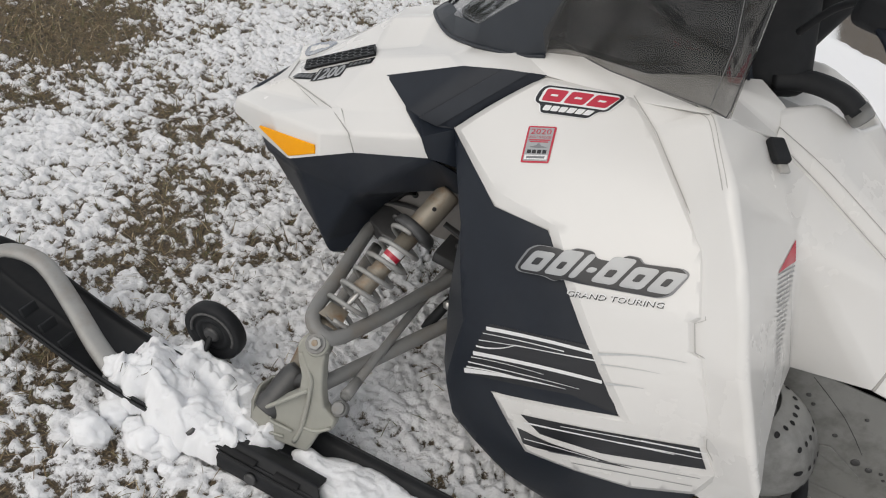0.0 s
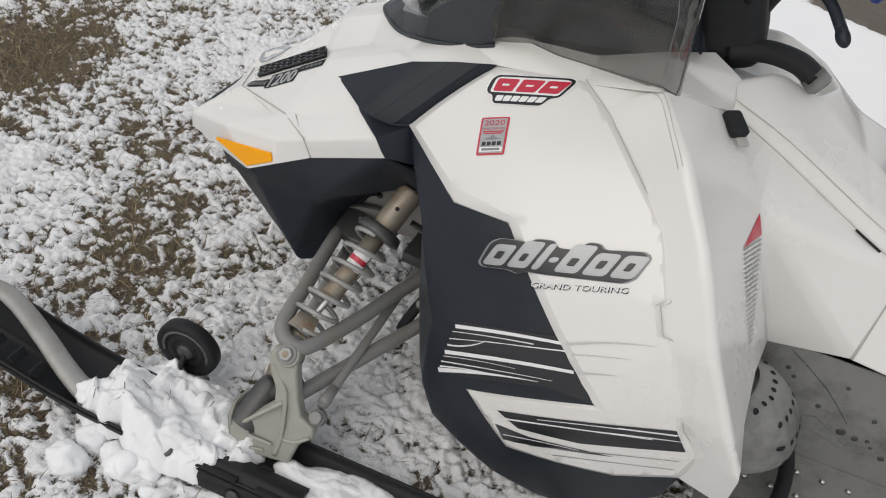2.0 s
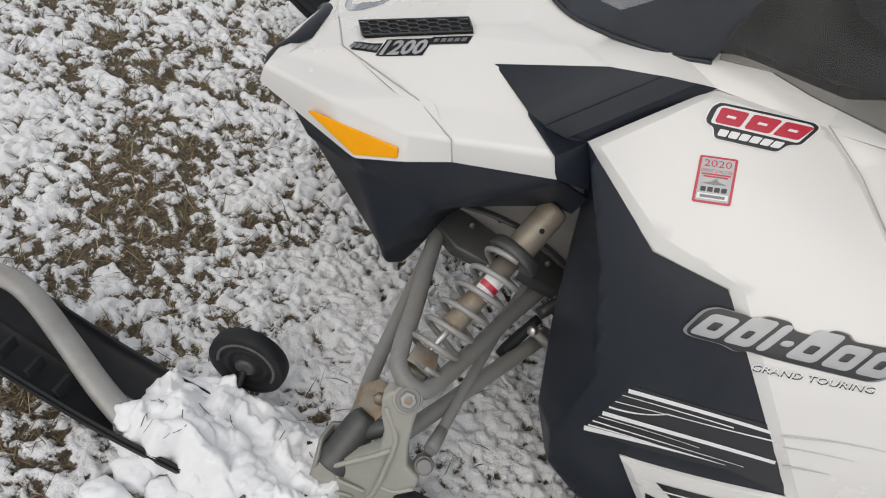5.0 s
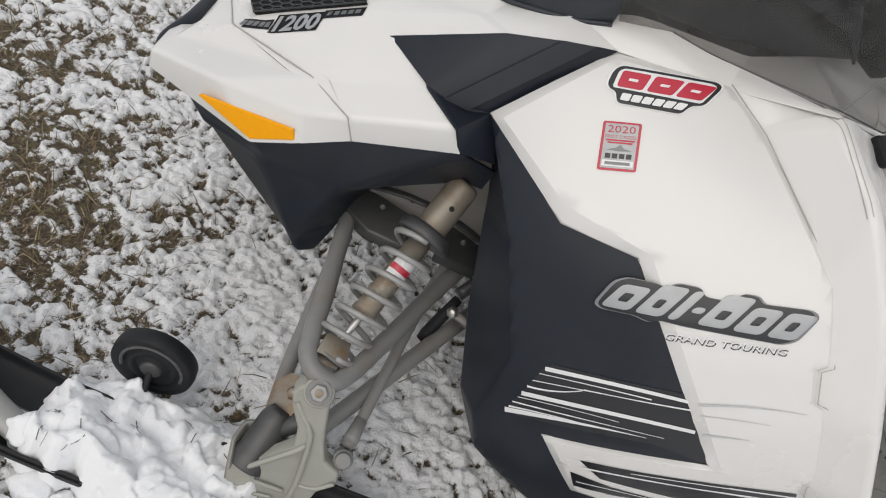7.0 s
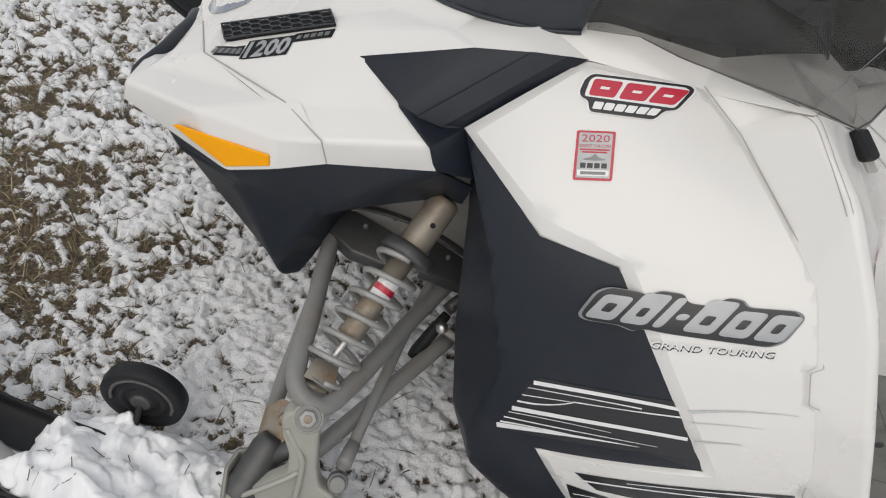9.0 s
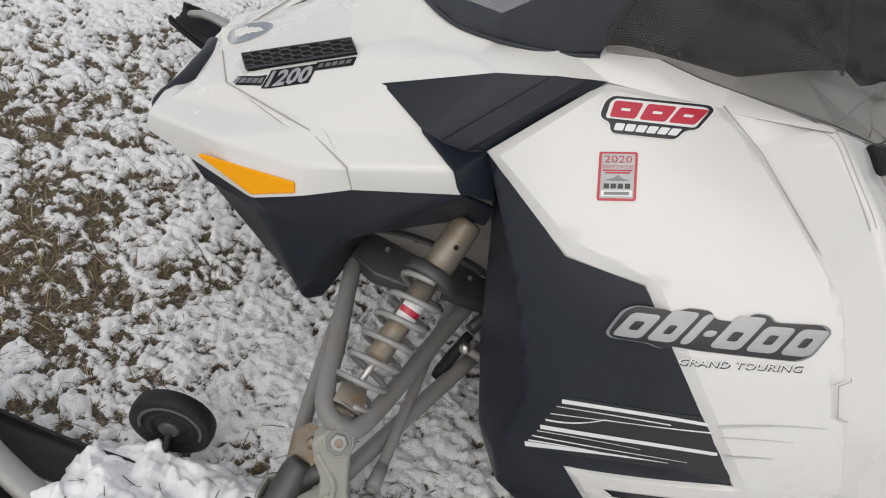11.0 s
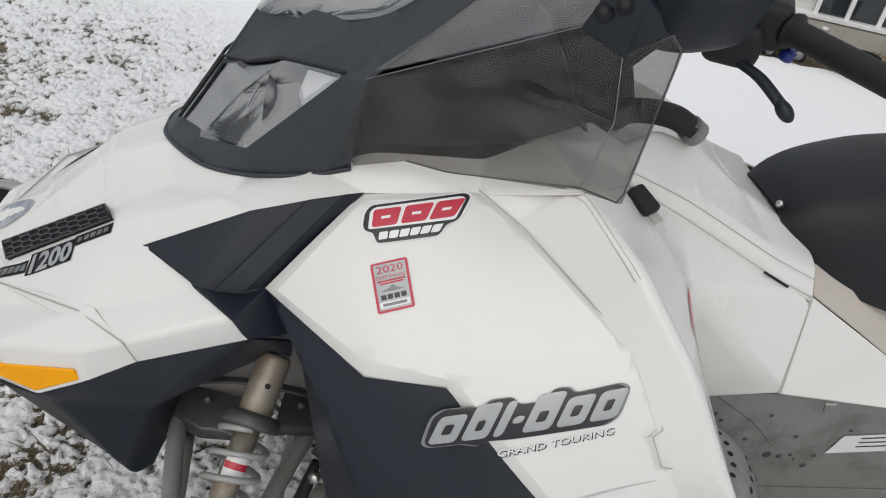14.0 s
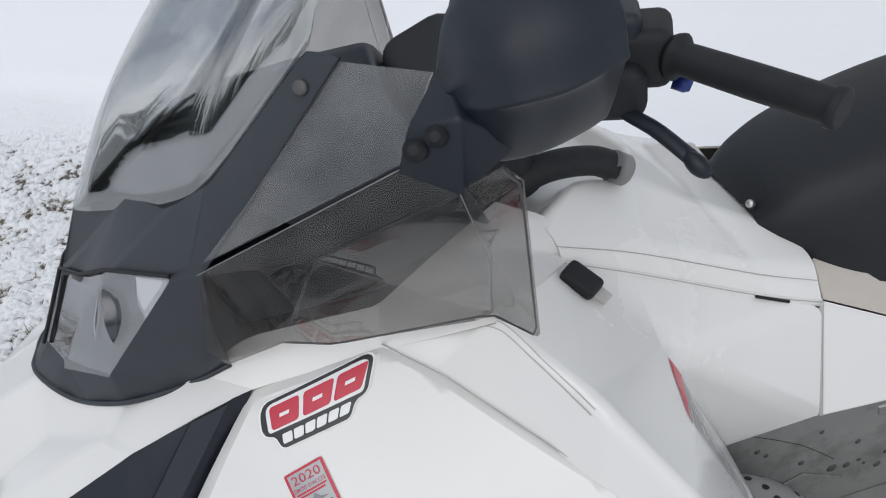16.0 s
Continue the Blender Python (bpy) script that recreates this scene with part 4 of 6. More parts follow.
Dp = {"a": (0.184, -0.206, 0.884), "mb": (0.388, -0.338, 1.018), "c2": (0.426, -0.366, 1.001), "t1": (0.447, -0.418, 1.045), "t2": (0.458, -0.422, 1.032), "b": (0.472, -0.359, 0.829), "b2": (0.447, -0.290, 0.806), "b3": (0.290, -0.255, 0.793), "b4": (0.240, -0.226, 0.788), "l": (0.164, -0.224, 0.802), "l2": (0.175, -0.213, 0.768), "y": (0.442, -0.352, 0.925), "m": (0.30, -0.285, 0.92)}
defl = facets(Dp, [("a", "mb", "c2", "m"), ("a", "m", "b4", "l2", "l"), ("m", "c2", "y", "b2"), ("m", "b2", "b3", "b4"), ("c2", "t1", "t2", "b", "b2", "y")], 0.004, 0.003, out=(0.3, 0, 0.9))
for ob in both("wind_deflector", defl, SMOKED, sled, "smoked clear plastic wind deflector"):
    ob.visible_shadow = False
edge_line = [tuple(Vector(Dp[k])) for k in ("t1", "t2", "b", "b2", "b3", "b4")]
both("deflector_edge", tube([edge_line[0], *[tuple(np.array(a) * (1 - k) + np.array(b) * k) for a, b in zip(edge_line, edge_line[1:]) for k in (0.08, 0.5, 0.92)], edge_line[-1]], 0.0010, 1, 6, smooth=False), DARKSTEEL, sled, "dark polished edge of the deflector")
# Edge highlights of the deflector, drawn as thin grey tubes.
for keys in (("a", "mb"), ("c2", "y", "b2")):
    both("deflector_glint", tube([tuple(Vector(Dp[k]) + Vector((-0.001, -0.003, 0.001))) for k in keys], 0.00045, 1, 6, smooth=False), DECAL_GREY, sled, "thin grey line drawn as the glint on a deflector edge")
Qp = {"a": (0.190, -0.203, 0.893), "ft": (0.366, -0.236, 1.070), "q": (0.428, -0.318, 1.078), "mb": (0.388, -0.334, 1.020)}
for ob in both("quarter_pane", facets(Qp, [("a", "ft", "q", "mb")], 0.004, 0), QUARTER, sled, "clear plastic quarter pane"):
    ob.visible_shadow = False
# dash under the glass
dash = loft([[(x, y * s, z) for x, y, z in row] for s, row in ((-1, ((0.19, 0.165, 0.778), (0.30, 0.178, 0.788), (0.42, 0.150, 0.796), (0.50, 0.095, 0.798))), (-1, ((0.17, 0.10, 0.83), (0.30, 0.12, 0.862), (0.42, 0.10, 0.868), (0.50, 0.06, 0.835))), (1, ((0.17, 0.10, 0.83), (0.30, 0.12, 0.862), (0.42, 0.10, 0.868), (0.50, 0.06, 0.835))), (1, ((0.19, 0.165, 0.778), (0.30, 0.178, 0.788), (0.42, 0.150, 0.796), (0.50, 0.095, 0.798))))], 6, 6)
part("dashboard", dash, BLACK, sled, "black plastic dashboard")

K2 = {"d0": (0.040, 0, 0.872), "d1": (0.098, -0.064, 0.890), "d2": (0.172, -0.128, 0.918), "d3": (0.232, -0.165, 0.930), "g0": (0.290, 0, 0.950), "g1": (0.295, -0.085, 0.950), "g2": (0.310, -0.155, 0.935), "h0": (0.410, 0, 0.955), "h1": (0.415, -0.090, 0.950), "h2": (0.420, -0.160, 0.930), "i0": (0.455, 0, 0.860), "i2": (0.470, -0.150, 0.850), "s": (0.300, -0.185, 0.880), "s2": (0.430, -0.190, 0.860)}
part("gauge_hood", facets(K2, [("d0", "d1", "g1", "g0"), ("d1", "d2", "g2", "g1"), ("d2", "d3", "g2"), ("g0", "g1", "h1", "h0"), ("g1", "g2", "h2", "h1"), ("h0", "h1", "i2", "i0"), ("h1", "h2", "i2"), ("d3", "s", "g2"), ("g2", "s", "s2", "h2"), ("h2", "s2", "i2")], 0.004, 0.012, mirror=True, out=(0.35, 0, 0.9), cuts=3), BLACK, sled, "black plastic gauge hood behind the windshield")
part("steering_shroud", block((0.11, 0.20, 0.20), pose(0.500, 0, 0.870, 0, -18, 0), 0.03, 4), RUBBER, sled)

# mirrors
Mi = {"a": (0.386, -0.340, 1.016), "b": (0.427, -0.369, 1.000), "c": (0.399, -0.350, 1.056), "d": (0.434, -0.368, 1.062), "e": (0.48, -0.36, 1.03), "f": (0.44, -0.32, 1.09)}
base = facets(Mi, [("a", "b", "d", "c"), ("b", "e", "d"), ("c", "d", "f"), ("d", "e", "f")], 0.006, 0.004, out=(0.46, -0.25, 1.03))
base_l, base_r = both("mirror_base", base, BLACK, sled, "black plastic mirror bracket")
both("mirror_bolt", lathe([(0, 0.0095), (0.5, 0.0095), (0.55, 0.004), (1, 0.004)], (0.402, -0.350, 1.037), (0.398, -0.359, 1.042), 16), RUBBER, base_l)
both("mirror_bolt", lathe([(0, 0.0085), (0.5, 0.0085), (0.55, 0.004), (1, 0.004)], (0.418, -0.358, 1.048), (0.414, -0.367, 1.053), 16), RUBBER, base_l)


MIRROR_ROWS = ((0.436, -0.326, -0.352, 1.062, 1.026, 1.094, 0.026), (0.446, -0.330, -0.374, 1.068, 1.010, 1.120, 0.042), (0.466, -0.336, -0.396, 1.076, 1.002, 1.142, 0.052), (0.497, -0.338, -0.404, 1.080, 1.002, 1.152, 0.056), (0.526, -0.338, -0.400, 1.084, 1.008, 1.152, 0.056), (0.544, -0.338, -0.392, 1.086, 1.014, 1.146, 0.052))


def mirror_ring(x, yc, cy, cz, bot, top, w, k=1.0):
    """One cross-section of the housing, with a crease along its outer side."""
    pts = [(yc, top), ((yc + cy) / 2 - 0.014, top * 0.62 + cz * 0.38), (cy + 0.0015, cz + 0.008), (cy, cz), (cy + 0.009, cz - 0.009), ((yc + cy) / 2 + 0.006, bot * 0.7 + cz * 0.3), (yc, bot), (yc + w * 0.7, bot * 0.75 + cz * 0.25), (yc + w, cz), (yc + w * 0.7, top * 0.75 + cz * 0.25)]
    mid = (yc - 0.005, (top + bot) / 2)
    return [(x, mid[0] + (y - mid[0]) * k, mid[1] + (z - mid[1]) * k) for y, z in pts]


def mirror_shell():
    first, last = MIRROR_ROWS[0], MIRROR_ROWS[-1]
    rows = [mirror_ring(0.428, *first[1:], k=0.08), mirror_ring(0.4295, *first[1:], k=0.5)] + [mirror_ring(*r) for r in MIRROR_ROWS] + [mirror_ring(0.550, *last[1:], k=0.94), mirror_ring(0.546, *last[1:], k=0.88), mirror_ring(0.532, *last[1:], k=0.86)]
    return loft(rows, 5, 4, closed=True)


housings = both("mirror_housing", mirror_shell(), BLACK, sled, "black plastic mirror housing with a creased side")
face = bmesh.new()
face.faces.new([face.verts.new(p) for p in spline(mirror_ring(0.538, *MIRROR_ROWS[-1][1:], k=0.88), 4, True)])
shell(face, 0.003)
both("mirror_glass", face, CHROME, housings[0], "mirror glass", smooth=False)

# handlebar
hb = part("handlebar", tube([(0.62, -0.20, 1.015), (0.60, -0.10, 1.00), (0.585, 0.0, 0.985), (0.60, 0.10, 1.00), (0.62, 0.20, 1.015)], 0.014, 6, 12), RUBBER, sled, "black handlebar with heated grips")
part("steering_post", tube([(0.585, 0, 0.985), (0.55, 0, 0.90), (0.52, 0, 0.82)], 0.03, 3, 12), RUBBER, hb)
for s in (1, -1):
    g0, g1 = Vector((0.645, -0.262 * s, 1.013)), Vector((0.714, -0.396 * s, 1.004))
    part("grip", lathe([(0, 0.019), (0.04, 0.021), (0.08, 0.0145), (0.5, 0.0150), (0.93, 0.0145), (0.95, 0.0172), (0.99, 0.017), (1, 0.013)], g0, g1, 20), RUBBER, hb, "black rubber grip")
    part("switch_block", block((0.05, 0.065, 0.055), pose(0.632, -0.232 * s, 1.012, 0, 0, -25 * s), 0.012, 3), RUBBER, hb)
    part("lever_clamp", block((0.065, 0.075, 0.052), pose(0.600, -0.232 * s, 0.988, 0, 0, -25 * s), 0.016, 4), RUBBER, hb)
    part("switch_button", lathe([(0, 0.009), (0.7, 0.009), (1, 0.006)], (0.652, -0.252 * s, 0.985), (0.664, -0.262 * s, 0.980), 12), BLUE, hb, "blue push button")
    part("reservoir", block((0.05, 0.055, 0.03), pose(0.605, -0.225 * s, 1.042, 0, 8, -20 * s), 0.010, 3), BLACK, hb)
    part("brake_lever", join(tube([(0.590, -0.225 * s, 0.985), (0.600, -0.262 * s, 0.972), (0.612, -0.300 * s, 0.968), (0.628, -0.332 * s, 0.953)], 0.008, 5, 10, flat=0.7), lathe([(0, 0.002), (0.08, 0.0050), (0.2, 0.0070), (0.35, 0.0082), (0.5, 0.0086), (0.65, 0.0082), (0.8, 0.0070), (0.92, 0.0048), (1, 0.002)], (0.624, -0.329 * s, 0.957), (0.637, -0.348 * s, 0.941), 24)), BLACK, hb, "black brake lever with a ball end")
    part("cable", tube([(0.60, -0.20 * s, 1.0), (0.55, -0.17 * s, 0.96), (0.52, -0.13 * s, 0.90)], 0.006, 5, 8), RUBBER, hb)

for s in (1, -1):
    part("lever_perch", facets({"a": (0.575, -0.205 * s, 0.998), "b": (0.600, -0.262 * s, 0.990), "c": (0.588, -0.250 * s, 0.962), "d": (0.570, -0.215 * s, 0.965), "e": (0.61, -0.20 * s, 1.0), "f": (0.615, -0.245 * s, 0.97)}, [("a", "b", "c", "d"), ("b", "e", "a"), ("b", "f", "c"), ("b", "e", "f")], 0.005, 0.003), RUBBER, hb)

# hood latch
LATCH = Vector((0.026, -0.034, -0.019))
latch_at = Matrix.Translation((0.565, -0.216, 0.7505)) @ LATCH.to_track_quat("X", "Z").to_matrix().to_4x4()
latch_body = both("panel_latch", block((0.044, 0.030, 0.017), latch_at, 0.006, 3), RUBBER, sled, "black rubber panel latch")[0]
# The latch's shadow tail, built as a small grey block.
both("latch_shade", block((0.020, 0.018, 0.006), latch_at @ pose(0.026, 0.004, -0.006), 0.002), SEAM, latch_body, "grey block in place of the shadow under the latch")
both("seam_line", tube([(0.560, -0.181, 0.750), (0.646, -0.191, 0.711), (0.798, -0.204, 0.633), (0.883, -0.210, 0.596)], 0.0007, 4, 6), SEAM, sled)
both("seam_line", tube([(0.555, -0.170, 0.768), (0.652, -0.177, 0.730), (0.799, -0.188, 0.656), (0.885, -0.192, 0.618)], 0.0006, 4, 6), SEAM, sled)
both("console_lip", tube([(0.557, -0.176, 0.748), (0.646, -0.186, 0.707), (0.798, -0.199, 0.629), (0.883, -0.205, 0.592)], 0.0055, 4, 8), WHITE, sled)
both("panel_joint", tube([(0.884, -0.204, 0.593), (0.876, -0.232, 0.515), (0.868, -0.260, 0.441)], 0.0035, 3, 8), SEAM, sled)
both("console_slot", tube([(0.79, -0.2055, 0.636), (0.835, -0.209, 0.614)], 0.002, 2, 6), DARK, sled)

# front bumper
part("front_bumper", tube([(-0.430, -0.125, 0.385), (-0.454, -0.112, 0.390), (-0.452, -0.100, 0.402), (-0.442, -0.086, 0.414), (-0.436, -0.050, 0.419), (-0.436, 0, 0.420), (-0.436, 0.050, 0.419), (-0.442, 0.086, 0.414), (-0.452, 0.100, 0.402), (-0.454, 0.112, 0.390), (-0.430, 0.125, 0.385)], 0.0135, 5, 12), BLACK, sled, "black tubular front bumper")


# ---- front suspension, both sides ----
def suspension(s):
    f = lambda p: (p[0], p[1] * s, p[2])
    m = lambda pts: [f(p) for p in pts]
    top, low = Vector(f((0.084, -0.248, 0.466))), Vector(f((-0.010, -0.486, 0.252)))
    at = lambda k: tuple(top.lerp(low, k))
    shock = part("shock_absorber", lathe([(0, 0.019), (0.012, 0.023), (0.03, 0.024), (0.275, 0.024), (0.28, 0.018)], top, low, 28), RUSTY, sled, "rust-stained steel shock absorber")
    part("shock_body", lathe([(0.26, 0.0175), (0.60, 0.0175), (0.605, 0.0195), (0.625, 0.0195), (0.63, 0.0178), (0.70, 0.0178), (0.705, 0.0195), (0.735, 0.0195), (0.745, 0.006)], top, low, 24), RUSTY, shock)
    part("shock_rod", lathe([(0.70, 0.0055), (1.0, 0.0055)], top, low, 12), STEEL, shock)
    a, b = Vector(at(0.43)), Vector(at(0.545))
    ax = (low - top).normalized()
    toward = Vector((0.25, -0.65 * s, 0.65))
    toward = (toward - ax * toward.dot(ax)).normalized()
    sidev = ax.cross(toward)
    lab = bmesh.new()
    rows = []
    for i in range(9):
        w = radians(-60 + 15 * i)
        d = toward * math.cos(w) + sidev * math.sin(w)
        rows.append((lab.verts.new(a + d * 0.0182), lab.verts.new(b + d * 0.0182)))
    for p, q in zip(rows, rows[1:]):
        lab.faces.new((p[0], q[0], q[1], p[1]))
    part("shock_label", lab, DECAL_WHITE, shock, "white sticker with a red band")
    band = bmesh.new()
    rows = []
    for i in range(9):
        w = radians(-58 + 14.5 * i)
        d = toward * math.cos(w) + sidev * math.sin(w)
        rows.append((band.verts.new(a.lerp(b, 0.35) + d * 0.0186), band.verts.new(a.lerp(b, 0.6) + d * 0.0186)))
    for p, q in zip(rows, rows[1:]):
        band.faces.new((p[0], q[0], q[1], p[1]))
    part("label_band", band, DECAL_RED, shock)
    coil = []
    turns = 6.0
    for i in range(int(turns * 18) + 1):
        k = i / (turns * 18)
        w = 2 * math.pi * turns * k
        r = 0.0365
        coil.append(top.lerp(low, 0.325 + 0.62 * k) + (toward * math.cos(w) + sidev * math.sin(w)) * r)
    part("coil_spring", tube(coil, 0.0048, 1, 8, smooth=False), SPRING, shock, "pale grey coil spring")
    part("spring_seat", lathe([(0.255, 0.026), (0.26, 0.036), (0.275, 0.041), (0.30, 0.043), (0.32, 0.043), (0.325, 0.034)], top, low, 28), DARKSTEEL, shock, "dark grey spring collar")
    part("spring_seat", lathe([(0.945, 0.018), (0.95, 0.036), (0.965, 0.036), (0.97, 0.016)], top, low, 24), GREYPAINT, shock)
    part("bleed_hole", lathe([(0, 0.0042), (1, 0.0042)], Vector(at(0.14)) + toward * 0.0235, Vector(at(0.14)) + toward * 0.0244, 12), DARK, shock)
    upper = tube(m([(-0.070, -0.205, 0.305), (-0.060, -0.30, 0.297), (-0.047, -0.40, 0.290), (-0.041, -0.470, 0.285), (-0.030, -0.510, 0.279), (0.000, -0.525, 0.270), (0.026, -0.505, 0.264), (0.066, -0.400, 0.260), (0.102, -0.30, 0.266), (0.145, -0.200, 0.275)]), 0.0138, 6, 14)
    arm_up = part("upper_arm", upper, GREYPAINT, sled, "grey tubular steel suspension arm")
    part("arm_boss", lathe([(0, 0.015), (1, 0.015)], f((-0.002, -0.505, 0.268)), f((0.000, -0.532, 0.256)), 16), GREYPAINT, arm_up)
    part("arm_gusset", facets({"a": f((-0.024, -0.500, 0.292)), "b": f((0.022, -0.498, 0.282)), "c": f((0.016, -0.462, 0.286)), "d": f((-0.020, -0.466, 0.294))}, [("a", "b", "c", "d")], 0.006, 0.002), RUSTY, arm_up, "rust-stained gusset plate")
    part("arm_front", tube(m([(-0.066, -0.19, 0.222), (-0.066, -0.30, 0.180), (-0.064, -0.42, 0.136), (-0.056, -0.505, 0.122)]), 0.0125, 5, 12), GREYPAINT, sled, "grey tubular lower suspension arm")
    lower_arm = join(
        tube(m([(0.000, -0.560, 0.150), (0.060, -0.46, 0.172), (0.185, -0.245, 0.210)]), 0.014, 4, 12))
    part("lower_arm", lower_arm, GREYPAINT, sled, "grey tubular steel suspension arm")
    link = part("sway_link", facets({"a": f((0.150, -0.292, 0.256)), "b": f((0.215, -0.300, 0.240)), "c": f((0.215, -0.290, 0.222)), "d": f((0.150, -0.280, 0.240))}, [("a", "b", "c", "d")], 0.012, 0.002), BULKHEAD, sled, "pale grey flat link of the sway bar")
    part("link_mount", lathe([(0, 0.008), (0.15, 0.0105), (0.6, 0.0105), (0.8, 0.009), (1, 0.008)], f((0.118, -0.318, 0.186)), f((0.150, -0.274, 0.262)), 16), RUBBER, link)
    part("link_bolt", lathe([(0, 0.010), (0.6, 0.010), (1, 0.007)], f((0.150, -0.292, 0.250)), f((0.146, -0.306, 0.256)), 6), STEEL, link)
    part("drag_link", tube(m([(0.148, -0.265, 0.262), (0.175, -0.235, 0.285), (0.21, -0.21, 0.305)]), 0.011, 4, 10), DARKSTEEL, sled)
    part("tie_rod", join(tube(m([(0.067, -0.540, 0.157), (0.074, -0.49, 0.176), (0.097, -0.30, 0.243), (0.120, -0.18, 0.300)]), 0.0088, 4, 12), lathe([(0, 0.0115), (0.3, 0.0115), (1, 0.0095)], f((0.068, -0.536, 0.160)), f((0.073, -0.498, 0.174)), 12)), GREYPAINT, sled, "grey steel tie rod")
    # spindle: a webbed casting from the arm's pivot down to the ski, with a cup for the lower joint
    web = [(-0.034, -0.549, 0.246), (-0.028, -0.546, 0.262), (-0.014, -0.544, 0.270), (0.010, -0.544, 0.268), (0.022, -0.546, 0.256), (0.024, -0.552, 0.232), (0.034, -0.564, 0.180), (0.046, -0.572, 0.148), (0.072, -0.572, 0.132), (0.074, -0.580, 0.114), (0.052, -0.592, 0.098), (0.040, -0.606, 0.052), (-0.066, -0.614, 0.040), (-0.084, -0.606, 0.072), (-0.084, -0.600, 0.108), (-0.058, -0.598, 0.110), (-0.004, -0.580, 0.168), (-0.008, -0.570, 0.200), (-0.024, -0.560, 0.222)]
    cast = plate(m(web), 0.030 * s, 0.006)
    spindle = part("spindle", cast, CASTING, sled, "pale cast alloy steering spindle")
    proud = lambda pts, d=0.002: m([(x, y - d, z + 0.3 * d) for x, y, z in pts])
    part("spindle_rib", tube(proud([(-0.022, -0.552, 0.238), (0.006, -0.563, 0.205), (0.014, -0.569, 0.180), (0.018, -0.592, 0.100), (0.012, -0.604, 0.064)]), 0.0046, 5, 8), CASTING, spindle)
    part("spindle_rib", tube(proud([(-0.060, -0.600, 0.106), (-0.004, -0.583, 0.164), (0.012, -0.570, 0.176)]), 0.0042, 3, 8), CASTING, spindle)
    part("spindle_rib", tube(proud([(-0.044, -0.601, 0.098), (-0.038, -0.603, 0.088), (0.004, -0.600, 0.084)]), 0.0034, 4, 8), CASTING, spindle)
    part("spindle_rib", tube(proud([(-0.038, -0.609, 0.062), (-0.010, -0.606, 0.066)]), 0.0030, 2, 8), CASTING, spindle)
    part("spindle_rib", tube(proud([(0.018, -0.590, 0.098), (0.045, -0.590, 0.104), (0.070, -0.579, 0.118)]), 0.0036, 4, 8), CASTING, spindle)
    part("joint_cup", facets({"a": f((-0.086, -0.602, 0.112)), "b": f((-0.094, -0.570, 0.118)), "c": f((-0.088, -0.535, 0.118)), "d": f((-0.060, -0.520, 0.118)), "e": f((-0.020, -0.530, 0.135)),
        "a1": f((-0.082, -0.608, 0.045)), "b1": f((-0.088, -0.570, 0.040)), "c1": f((-0.080, -0.540, 0.040)), "d1": f((-0.055, -0.528, 0.040)), "e1": f((-0.015, -0.535, 0.045))},
        [("a", "b", "b1", "a1"), ("b", "c", "c1", "b1"), ("c", "d", "d1", "c1"), ("d", "e", "e1", "d1")], 0.008, 0.004, cuts=3), CASTING, spindle)
    part("tie_arm", lathe([(0, 0.015), (0.85, 0.0155), (1, 0.013)], f((0.068, -0.542, 0.132)), f((0.069, -0.558, 0.150)), 18), GREYPAINT, spindle)
    part("tie_bolt", lathe([(0, 0.0125), (0.7, 0.0125), (1, 0.010)], f((0.069, -0.558, 0.150)), f((0.0695, -0.565, 0.158)), 12), GREYPAINT, spindle)
    part("spindle_boss", lathe([(0, 0.022), (0.8, 0.0225), (1, 0.019)], f((0.0, -0.522, 0.240)), f((0.001, -0.546, 0.266)), 22), CASTING, spindle)
    part("pivot_washer", lathe([(0, 0.0185), (0.8, 0.0185), (1, 0.017)], f((0.001, -0.545, 0.2655)), f((0.0012, -0.548, 0.2690)), 20), GREYPAINT, spindle)
    bolt = part("pivot_bolt", lathe([(0, 0.0128), (0.75, 0.0128), (1, 0.0105)], f((0.0012, -0.548, 0.2690)), f((0.002, -0.553, 0.2745)), 6), SPRING, spindle)
    part("bolt_mark", lathe([(0, 0.0065), (1, 0.005)], f((0.0018, -0.5525, 0.2740)), f((0.002, -0.5538, 0.2755)), 12), RUSTY, bolt)
    part("shock_eye", lathe([(0, 0.014), (0.1, 0.017), (0.9, 0.017), (1, 0.014)], f((-0.030, -0.484, 0.256)), f((0.014, -0.490, 0.250)), 18), RUSTY, shock, "rust-stained shock eye")
    fork = part("fork_plate", facets({"a": f((-0.050, -0.470, 0.180)), "b": f((-0.030, -0.478, 0.186)), "c": f((-0.022, -0.520, 0.168)), "d": f((-0.042, -0.545, 0.134)), "e": f((-0.066, -0.530, 0.124)), "g": f((-0.070, -0.480, 0.160))}, [("a", "b", "c", "d"), ("a", "d", "e", "g")], 0.006, 0.002), RUSTY, spindle, "rust-stained pivot plate")
    part("fork_nut", lathe([(0, 0.010), (1, 0.009)], f((-0.036, -0.498, 0.176)), f((-0.035, -0.508, 0.182)), 6), RUSTY, fork)
    part("pivot_tube", lathe([(0, 0.017), (0.08, 0.023), (0.2, 0.026), (0.72, 0.027), (0.74, 0.029), (0.97, 0.029), (1, 0.024)], f((-0.040, -0.515, 0.150)), f((-0.062, -0.592, 0.088)), 24), DARKSTEEL, spindle, "dark grey rubber-capped lower joint")
    part("joint_shaft", lathe([(0, 0.013), (1, 0.015)], f((0.015, -0.520, 0.175)), f((-0.045, -0.545, 0.130)), 14), DARKSTEEL, spindle)
    # ski
    ski = new("ski")
    ski.parent = sled
    ski["label"] = "black plastic ski with a grey front loop"
